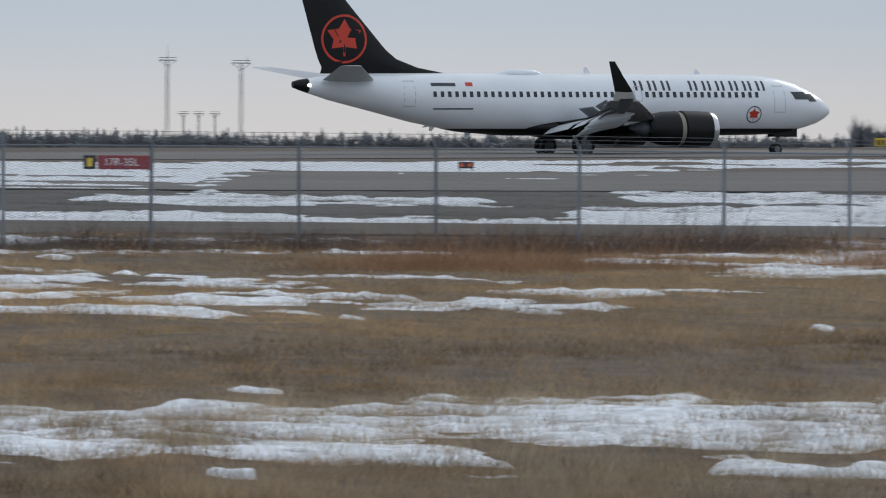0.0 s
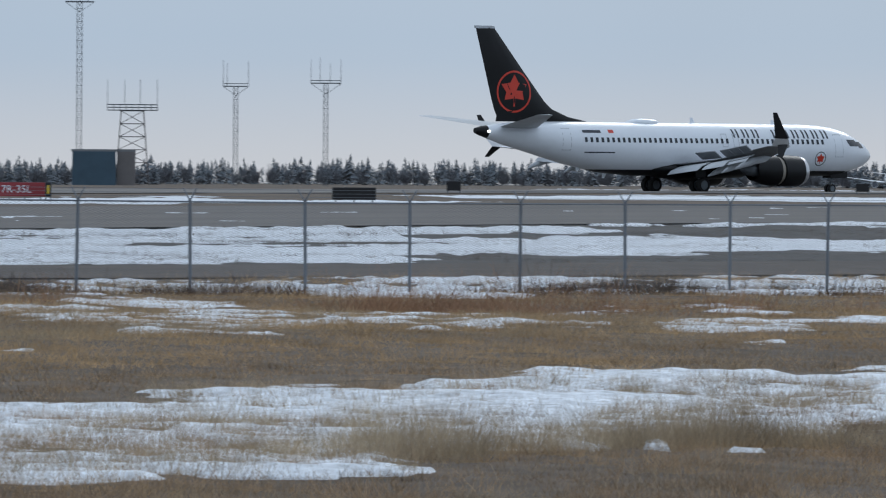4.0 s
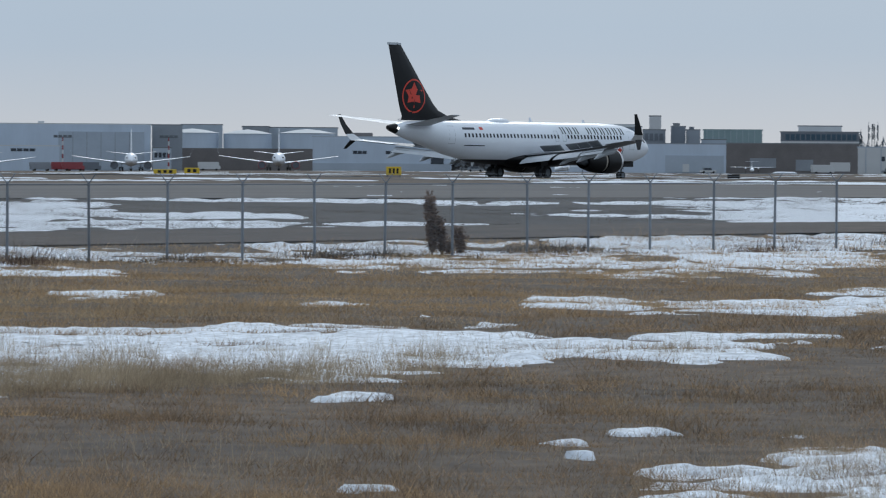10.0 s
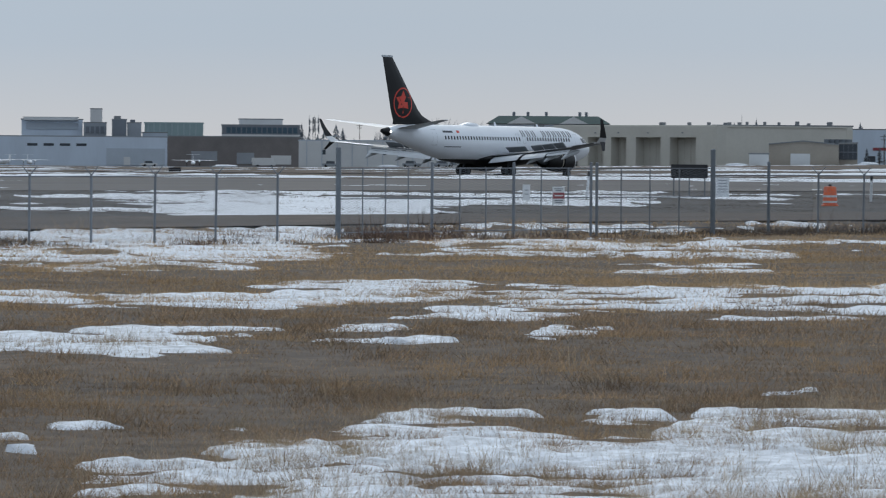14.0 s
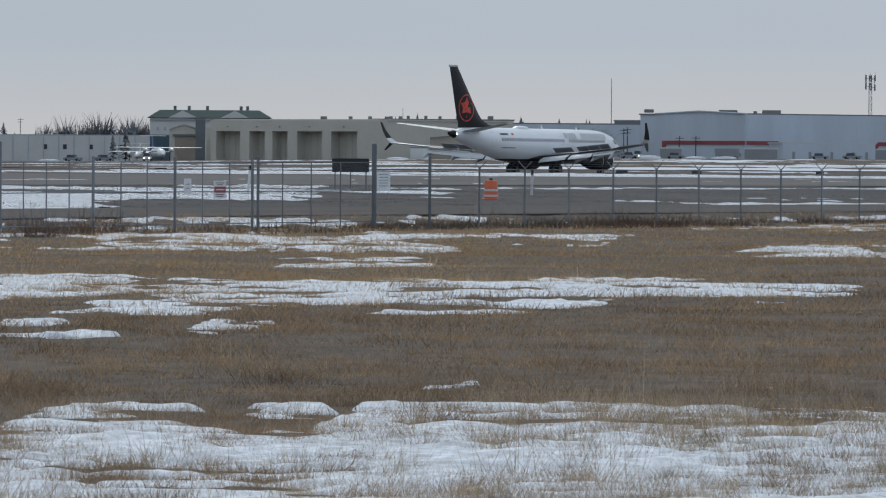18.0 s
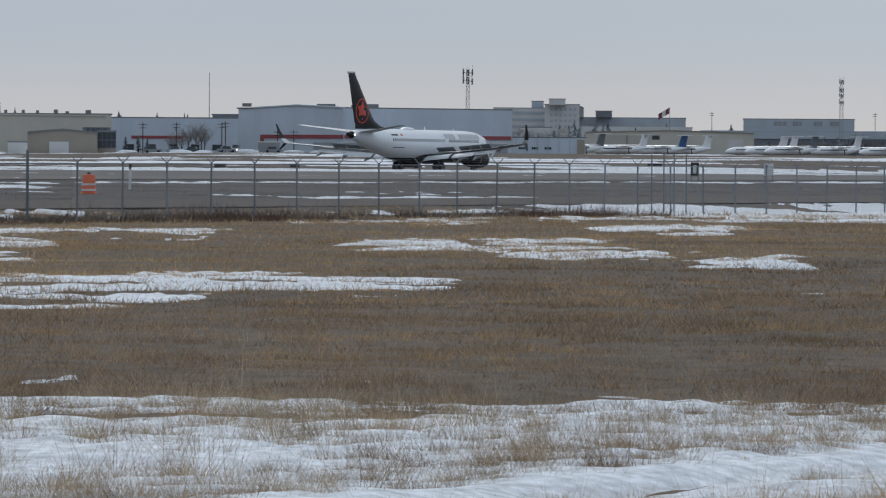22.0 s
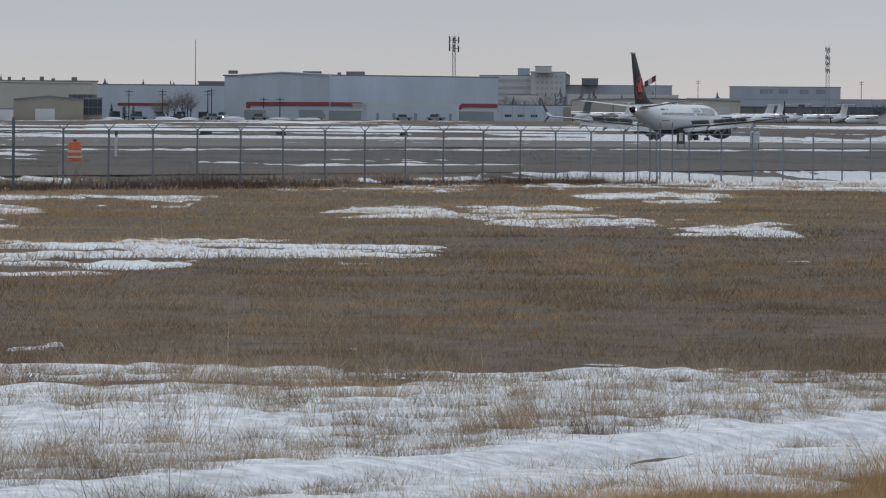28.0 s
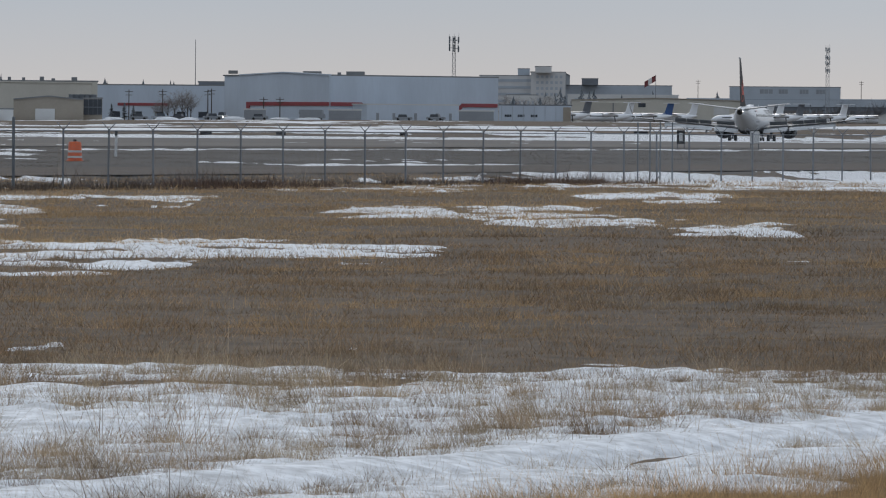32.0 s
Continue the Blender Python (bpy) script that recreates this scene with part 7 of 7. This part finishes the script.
# ---- parked aircraft ----
def parked_jet(az, d, accent, turn=0.0):
    p = polar(az, d)
    j = thing("parked_airliner", Matrix.Translation(p) @ pose(0, 0, 0, 0, 0, 270 - az + turn), "white airliner parked nose-on on the apron", "airplane", "airliners parked on the apron")
    bm = bmesh.new()
    loft(bm, [ring(*r, n=20) for r in FUSELAGE + TAIL_CONE[1:]])
    part("fuselage", bm, M_WHITE, j, flat=False)
    bm = bmesh.new()
    rings = []
    for le, te, z, th in ((29.5, 36.0, 5.2, 0.2), (31.6, 36.4, 6.8, 0.25), (36.4, 37.9, 12.2, 0.1)):
        rings.append([Vector((-le, 0, z)), Vector((-(le + te) / 2, th, z)), Vector((-te, 0, z)), Vector((-(le + te) / 2, -th, z))])
    loft(bm, rings)
    part("tail_fin", bm, M_WHITE, j)
    for side in (1, -1):
        bm = bmesh.new()
        loft(bm, [aerofoil(13.4, 7.3, side * 1.0, 2.05, 0.125, 6), aerofoil(15.6, 4.75, side * 5.6, 2.6, 0.12, 6), aerofoil(21.9, 1.65, side * 17.0, 4.2, 0.10, 6)])
        w = part("wing", bm, M_WHITE, j, flat=False)
        bm = bmesh.new()
        loft(bm, [aerofoil(22.0, 1.5, side * 17.0, 4.2, 0.09, 6), aerofoil(23.4, 0.6, side * 17.7, 6.4, 0.08, 6)])
        part("winglet", bm, M_WHITE, w, flat=False)
        bm = bmesh.new()
        loft(bm, [aerofoil(32.6, 3.6, side * 0.6, 4.78, 0.10, 6), aerofoil(36.4, 1.4, side * 7.15, 5.6, 0.08, 6)])
        part("tailplane", bm, M_WHITE, j, flat=False)
        n = 16
        bm = bmesh.new()
        loft(bm, [[Vector((-x, side * 4.83 + r * math.sin(2 * math.pi * k / n), 1.6 + r * math.cos(2 * math.pi * k / n))) for k in range(n)] for x, r in ((11.2, 0.98), (11.1, 1.06), (12.2, 1.2), (14.5, 1.12), (15.9, 0.8))], caps=False)
        e = part("engine", bm, accent, j, flat=False)
        bm = bmesh.new()
        tube(bm, (-11.6, side * 4.83, 1.6), (-11.7, side * 4.83, 1.6), 0.98, n=16)
        part("fan", bm, M_DARK, e)
        bm = bmesh.new()
        tube(bm, (-19.4, side * 2.86, 0.4), (-19.3, side * 2.7, 2.2), 0.14, n=6)
        g = part("main_gear", bm, M_GALV_DARK, j)
        for dy in (-0.43, 0.43):
            bm = bmesh.new()
            tube(bm, (-19.4, side * 2.86 + dy - 0.2, 0.56), (-19.4, side * 2.86 + dy + 0.2, 0.56), 0.56, n=12)
            part("wheel", bm, M_TYRE, g)
        bm = bmesh.new()
        skin_patch(bm, 1.6, 3.0, 3.5, 3.95, side, 0.02, 2, 2, 0.25)
        part("cockpit_window", bm, M_GLASS, j)
    bm = bmesh.new()
    tube(bm, (-4.0, 0, 0.3), (-3.8, 0, 1.7), 0.1, n=6)
    tube(bm, (-4.0, -0.35, 0.35), (-4.0, 0.35, 0.35), 0.35, n=12)
    part("nose_gear", bm, M_TYRE, j)


for az, d, accent in ((41.308, 1960, M_WHITE), (42.44, 1900, M_WHITE), (43.706, 1880, M_WHITE), (44.906, 1860, M_WHITE), (46.18, 1840, M_DARK), (47.58, 1780, M_DARK), (48.939, 1760, M_STRIPE)):
    parked_jet(az, d, accent)


def turboprop(az, d, heading, accent, size=1.0, label="white turboprop parked on the far apron"):
    p = polar(az, d)
    j = thing("turboprop", Matrix.Translation(p) @ pose(0, 0, 0, 0, 0, heading) @ Matrix.Diagonal((size, size, size, 1)), label, "airplane", "turboprops parked on the far apron")
    bm = bmesh.new()
    loft(bm, [ring(x, z, r, r, 14) for x, z, r in ((0, 1.9, 0.05), (0.8, 2.0, 0.7), (2.5, 2.2, 1.25), (5, 2.3, 1.35), (15, 2.3, 1.35), (19, 2.7, 0.9), (22.2, 3.1, 0.25))])
    part("fuselage", bm, M_WHITE, j, flat=False)
    bm = bmesh.new()
    prism(bm, [(-17.3, -0.12, 3.2), (-21.8, -0.12, 3.2), (-22.8, -0.12, 7.3), (-20.3, -0.12, 7.3), (-19.2, -0.12, 4.4)], (0, 0.24, 0))
    part("tail_fin", bm, accent, j)
    bm = bmesh.new()
    box(bm, -21.7, 0, 7.4, 1.7, 7.9, 0.16)
    part("tailplane", bm, M_WHITE, j)
    bm = bmesh.new()
    loft(bm, [aerofoil(9.6, 1.6, -13.0, 3.9, 0.12, 6), aerofoil(9.0, 2.6, -4, 3.8, 0.14, 6), aerofoil(9.0, 2.6, 4, 3.8, 0.14, 6), aerofoil(9.6, 1.6, 13.0, 3.9, 0.12, 6)])
    part("wing", bm, M_WHITE, j, flat=False)
    for s in (1, -1):
        bm = bmesh.new()
        loft(bm, [[Vector((-x, s * 3.9 + r * math.sin(a), 3.2 + r * math.cos(a))) for a in np.linspace(0, 2 * math.pi, 10, endpoint=False)] for x, r in ((7.2, 0.3), (8.0, 0.55), (11, 0.6), (13.5, 0.2))])
        part("engine", bm, M_WHITE, j, flat=False)
        bm = bmesh.new()
        tube(bm, (-12.5, s * 3.9, 0.0), (-12.0, s * 3.9, 3.0), 0.16, n=6)
        part("main_gear", bm, M_TYRE, j)
    bm = bmesh.new()
    tube(bm, (-2.2, 0, 0.0), (-2.2, 0, 1.3), 0.14, n=6)
    part("nose_gear", bm, M_TYRE, j)
    for s in (1, -1):
        bm = bmesh.new()
        box(bm, -9.5, s * 1.34, 2.75, 11.5, 0.05, 0.3)
        part("window_band", bm, M_WINDOW, j)


for az, d, heading, accent, words in ((63.40, 2180, 152, M_DARK, "white turboprop with dark tail parked far off"), (63.80, 2250, 150, M_WHITE, ""), (64.16, 2280, 148, M_BLUE, "white turboprop with bright blue tail"), (64.38, 2300, 146, M_WHITE, "white turboprop with a pale grey tail"), (65.02, 2330, 128, M_WHITE, ""), (65.20, 2300, 150, M_WHITE, ""), (65.38, 2270, 150, M_DARK, "white turboprop with striped dark tail"), (65.80, 2300, 152, M_WHITE, ""), (66.25, 2350, 150, M_WHITE, "")):
    turboprop(az, d, heading, accent, 1.08, words or "white turboprop parked on the far apron")
turboprop(56.14, 1560, 222, M_BLUE, 0.85, "white and blue turboprop seen from the front")
turboprop(55.9, 1570, 210, M_WHITE, 0.6, "small white aircraft by the warehouse")
turboprop(51.48, 1800, 190, M_WHITE, 0.42, "small white business aircraft on the apron")
turboprop(51.81, 1810, 225, M_WHITE, 0.42, "small white business aircraft seen nose-on")
turboprop(53.3, 1700, 217, M_WHITE, 0.45, "small white business aircraft seen nose-on")


def vehicle(az, d, turn, material, long=4.6, tall=1.55, label="parked car on the far apron", lit=False):
    c = thing("parked_car" if tall < 2 else "service_truck", facing(az, d, turn=turn), label, "car" if tall < 2 else "truck", "vehicles on the far apron")
    bm = bmesh.new()
    box(bm, 0, 0, tall * 0.36, long, 1.8, tall * 0.42)
    bmesh.ops.bevel(bm, geom=bm.edges[:], offset=0.12, segments=2, affect="EDGES")
    part("body", bm, material, c, flat=False)
    bm = bmesh.new()
    box(bm, -long * 0.05, 0, tall * 0.77, long * 0.52 if tall < 2 else long * 0.95, 1.6, tall * 0.44, taper=0.82 if tall < 2 else 0.98)
    part("cabin", bm, M_WINDOW if tall < 2 else material, c)
    for sx in (-1, 1):
        for sy in (-1, 1):
            bm = bmesh.new()
            tube(bm, (sx * long * 0.31, sy * 0.75, 0.32), (sx * long * 0.31, sy * 0.95, 0.32), 0.32, n=12)
            part("wheel", bm, M_TYRE, c)
    if lit:
        for sy in (-0.6, 0.6):
            bm = bmesh.new()
            tube(bm, (-long / 2 - 0.02, sy, 0.65), (-long / 2 - 0.08, sy, 0.65), 0.16, n=8)
            part("headlamp", bm, M_LAMP_WHITE, c, "lit white headlamp")


rng_cars = random.Random(3)
for az in (54.6, 55.3, 55.62, 59.75, 59.98, 60.1, 60.45, 60.85, 62.2, 62.45, 51.15, 52.9, 50.75):
    vehicle(az + rng_cars.uniform(-0.05, 0.05), rng_cars.uniform(1545, 1610) if az > 54 else 1750, rng_cars.uniform(-25, 25), rng_cars.choice((M_CAR, M_GREY, M_OFFWHITE, M_GREY)))
for az, d, material in ((46.95, 1845, M_STRIPE), (47.05, 1840, M_STRIPE), (46.75, 1850, M_GREY), (47.2, 1850, M_DARK), (44.2, 1840, M_OFFWHITE), (48.3, 1840, M_OFFWHITE), (61.35, 1590, M_GREY), (53.95, 1760, M_OFFWHITE)):
    vehicle(az, d, rng_cars.uniform(-20, 20), material, 6.5, 2.6, "service truck parked on the apron")

def snow_mound(az, d, wide, tall, seed):
    """A ploughed heap: a lumpy ridge, wider than deep."""
    rng = random.Random(seed)
    n, rings = 16, []
    for k in range(6):
        u = k / 5
        r = math.cos(u * math.pi / 2) ** 0.7 + 0.02
        rings.append([Vector((wide / 2 * r * math.cos(a) * rng.uniform(0.8, 1.15), wide * 0.25 * r * math.sin(a) * rng.uniform(0.8, 1.15), tall * (math.sin(u * math.pi / 2) * rng.uniform(0.8, 1.1)) - (0.3 if k == 0 else 0))) for a in np.linspace(0, 2 * math.pi, n, endpoint=False)])
    single("snow_mound", loft(bmesh.new(), rings), M_SNOW, facing(az, d), "ploughed heap of old snow on the far apron", "snow mound", "snow mounds on the far apron", flat=False)


for k, (az, wide, tall) in enumerate(((59.52, 8, 1.5), (60.0, 9, 1.7), (60.22, 7, 1.3), (60.62, 9, 1.8), (61.05, 8, 1.2), (61.32, 10, 1.2), (58.3, 9, 1.2), (63.2, 8, 1.3), (55.1, 8, 1.2), (53.6, 10, 1.3), (64.1, 12, 1.4), (65.0, 12, 1.4))):
    snow_mound(az, 1548 if az < 63 else 2200, wide * 0.65, tall * 0.42, k)
vehicle(60.52, 1560, 80, M_OFFWHITE, 5.2, 1.9, "white pickup with lit headlamps", lit=True)
vehicle(56.0, 1545, 85, M_OFFWHITE, 5.2, 1.9, "white pickup with lit headlamps", lit=True)


# ---- trees ----
def spruce_co(rng, x, y, z, h, r):
    """Triangles of a ragged spruce: drooping boughs on a stem."""
    co = []
    n = int(28 + 4 * h)
    for k in range(n):
        u = rng.random() ** 0.8
        zz = z + h * (0.06 + 0.94 * u)
        a = rng.uniform(0, 2 * math.pi)
        reach = r * (1.02 - u) * rng.uniform(0.55, 1.15) + 0.12
        w = reach * 0.2 + 0.12
        dx, dy = math.cos(a), math.sin(a)
        co += [(x, y, zz + 0.05 * h), (x + dx * reach - dy * w, y + dy * reach + dx * w, zz - 0.045 * h), (x + dx * reach + dy * w, y + dy * reach - dx * w, zz - 0.05 * h)]
    co += [(x - 0.12, y, z - 0.3), (x + 0.12, y, z - 0.3), (x, y, z + h)]
    return co


def bush_co(rng, x, y, z, h, r):
    """Triangles of a leafless crown: fine twigs fanning out."""
    co = []
    for k in range(int(40 + 5 * h)):
        a, el = rng.uniform(0, 2 * math.pi), rng.uniform(0.25, 1.0)
        p = (x + math.cos(a) * r * 0.35 * rng.random(), y + math.sin(a) * r * 0.35 * rng.random(), z + h * rng.uniform(0.1, 0.6))
        q = (x + math.cos(a) * r * rng.uniform(0.4, 1.0), y + math.sin(a) * r * rng.uniform(0.4, 1.0), z + h * min(1.0, el * rng.uniform(0.7, 1.1)))
        w = 0.06 * r
        co += [(p[0] - w, p[1], p[2]), (p[0] + w, p[1], p[2]), q]
    return co


def far_woods(name, rows, maker, material, label):
    rng = random.Random(17)
    co = []
    for az0, az1, d0, d1, h0, h1, count in rows:
        for _ in range(count):
            az, d = rng.uniform(az0, az1), rng.uniform(d0, d1)
            p = polar(az, d)
            h = rng.uniform(h0, h1) * rng.uniform(0.75, 1.15)
            co += maker(rng, p.x, p.y, p.z, h, h * rng.uniform(0.28, 0.5))
    co = np.array(co)
    ob = new(name, raw_mesh(name, co, np.arange(len(co)).reshape(-1, 3), material))
    tagged(ob, label, "trees", kind="stuff")


# the far woods get their haze from their base colours
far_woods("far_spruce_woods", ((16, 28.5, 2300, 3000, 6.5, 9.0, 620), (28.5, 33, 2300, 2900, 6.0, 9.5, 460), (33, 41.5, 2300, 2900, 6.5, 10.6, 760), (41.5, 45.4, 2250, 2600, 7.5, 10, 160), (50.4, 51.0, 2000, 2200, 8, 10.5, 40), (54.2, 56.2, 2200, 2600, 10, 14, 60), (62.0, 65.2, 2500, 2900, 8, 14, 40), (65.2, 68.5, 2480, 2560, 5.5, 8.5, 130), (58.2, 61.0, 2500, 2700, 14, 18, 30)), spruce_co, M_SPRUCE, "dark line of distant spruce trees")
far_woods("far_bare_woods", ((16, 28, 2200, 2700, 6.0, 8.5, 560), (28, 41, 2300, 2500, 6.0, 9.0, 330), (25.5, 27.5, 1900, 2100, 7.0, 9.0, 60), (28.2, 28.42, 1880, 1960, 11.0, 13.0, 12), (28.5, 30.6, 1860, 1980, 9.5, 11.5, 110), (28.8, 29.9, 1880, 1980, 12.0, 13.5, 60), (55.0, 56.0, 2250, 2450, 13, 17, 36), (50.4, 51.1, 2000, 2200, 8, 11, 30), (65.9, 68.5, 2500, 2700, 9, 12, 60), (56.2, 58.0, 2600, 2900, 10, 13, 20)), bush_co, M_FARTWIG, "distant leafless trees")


def spruce(az, d, h):
    rng = random.Random(int(az * 100))
    m = facing(az, d)
    t = thing("spruce_tree", m, "single dark spruce by the buildings", "tree", "spruces by the buildings")
    bm = bmesh.new()
    tube(bm, (0, 0, -0.3), (0, 0, h * 0.9), 0.18, 0.04, n=6)
    part("trunk", bm, M_BARK, t)
    co = np.array(spruce_co(rng, 0, 0, 0, h, h * 0.3) + spruce_co(rng, 0, 0, 0, h, h * 0.3))
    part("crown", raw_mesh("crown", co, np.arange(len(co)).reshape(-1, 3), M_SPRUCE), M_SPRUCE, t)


for az, d, h in ((55.68, 1700, 7.0), (55.80, 1690, 8.5), (63.2, 1830, 7.5), (63.45, 1830, 7.0), (59.5, 1690, 4.5), (59.62, 1690, 4.8), (59.7, 1690, 4.0), (60.6, 1700, 5.0), (63.66, 1840, 5.5)):
    spruce(az, d, h)


def bare_tree(az, d, h):
    rng = random.Random(int(az * 77))
    t = thing("bare_tree", facing(az, d), "leafless deciduous tree with fine grey twigs", "tree", "leafless trees by the workshops")
    limbs, twigs = bmesh.new(), bmesh.new()
    tube(limbs, (0, 0, -0.3), (0, 0, h * 0.35), 0.16, 0.10, n=6)
    for k in range(11):
        a = rng.uniform(0, 2 * math.pi)
        p = Vector((0, 0, h * rng.uniform(0.12, 0.4)))
        q = p + Vector((math.cos(a) * h * rng.uniform(0.12, 0.3), math.sin(a) * h * rng.uniform(0.12, 0.3), h * rng.uniform(0.25, 0.5)))
        tube(limbs, p, q, 0.045, 0.02, n=4)
        for j in range(15):
            s = p + (q - p) * rng.uniform(0.4, 1.0)
            e = s + Vector((rng.uniform(-1, 1), rng.uniform(-1, 1), rng.uniform(0.1, 1.1))) * h * 0.2
            tube(twigs, s, e, 0.03, 0.014, n=3, caps=False)
    part("trunk", limbs, M_BARK, t)
    part("crown", twigs, M_TWIG, t)


for az, d, h in ((60.02, 1690, 8.0), (60.08, 1685, 8.8), (60.15, 1688, 9.5), (60.23, 1690, 8.8), (59.92, 1690, 6.5), (60.2, 1695, 9.0), (62.98, 2300, 11.0), (63.10, 2300, 12.5), (63.2, 2310, 11.5), (63.33, 2290, 11.0), (63.44, 2300, 12.0), (63.55, 2310, 11.0), (63.64, 2300, 10.5)):
    bare_tree(az, d, h)


def tall_weed(x, y, h, w, seed):
    """A dead weed with a dense plume of seed heads."""
    rng = random.Random(seed)
    t = thing("dead_weed", pose(x, y, float(land(x, y))), "tall dead brown weed with shaggy seed heads at the fence", "weed", "dead weeds at the fence")
    stems, heads = bmesh.new(), []
    for k in range(9):
        a = rng.uniform(0, 2 * math.pi)
        tip = Vector((math.cos(a) * w * rng.uniform(0.1, 0.7) - 0.10 * h, math.sin(a) * w * 0.4, h * rng.uniform(0.6, 1.0)))
        tube(stems, (rng.uniform(-0.06, 0.06), 0, -0.05), tip, 0.012, 0.005, n=4, caps=False)
        for j in range(int(330 * min(1.0, h / 1.9) ** 1.5)):
            u = rng.uniform(0.12, 1.0)
            c = Vector((0, 0, 0)).lerp(tip, u) + Vector((rng.gauss(0, w * 0.20), rng.gauss(0, w * 0.20), rng.gauss(0, 0.05)))
            s = rng.uniform(0.035, 0.085)
            d = Vector((rng.uniform(-1, 1), rng.uniform(-1, 1), rng.uniform(-0.6, 1))).normalized() * s
            e = Vector((rng.uniform(-1, 1), rng.uniform(-1, 1), rng.uniform(-1, 1))).normalized() * s * 0.7
            heads += [c - d, c + d, c + e]
    part("stems", stems, M_BARK, t)
    co = np.array([tuple(v) for v in heads])
    part("plume", raw_mesh("plume", co, np.arange(len(co)).reshape(-1, 3), M_PLUME), M_PLUME, t)


tall_weed(136.3, 112.9, 1.98, 0.30, 1)
tall_weed(136.62, 112.8, 1.15, 0.24, 2)
tall_weed(137.95, 113.2, 0.9, 0.32, 3)
tall_weed(137.5, 113.3, 0.55, 0.30, 4)


def motions():
    rows = []
    for t, x in ((0, 192.7), (0.5, 210.2), (1, 227.2), (1.5, 243.5), (2, 259.2), (2.5, 274.3), (3.5, 303.3), (4.5, 331.0), (6, 371.0), (7.5, 409.6), (9, 447.0), (11, 493.8), (13, 538.0), (15, 579.8), (17, 620.2), (19, 659.4)):
        rows.append((t, x, 363.5 + 1.2 * float(smooth(9, 19, t)), 0.0))
    rows += [(21, 697.0, 366.0, 0.2), (23, 730.7, 367.0, 0.9), (24, 746.1, 367.5, 1.8), (25.5, 768.6, 369.0, 3.6), (27.5, 796.3, 372.3, 6.5), (28, 802.9, 373.3, 7.4), (29, 815.3, 375.8, 9.8), (30, 827.9, 379.2, 12.8), (31, 840.7, 383.5, 15.8), (32, 853.6, 388.7, 18.9)]
    keyed = []
    for t, x, y, turn in rows:
        z0 = float(land(x - 4, y)) - 0.06
        z1 = float(land(x - 19.4, y)) - 0.06
        slope = math.degrees(math.atan2(z1 - z0, 15.4))
        keyed.append((t, pose(x, y, z0 + (z0 - z1) / 15.4 * 4, 0, slope, turn)))
    walk(airliner, keyed)


motions()
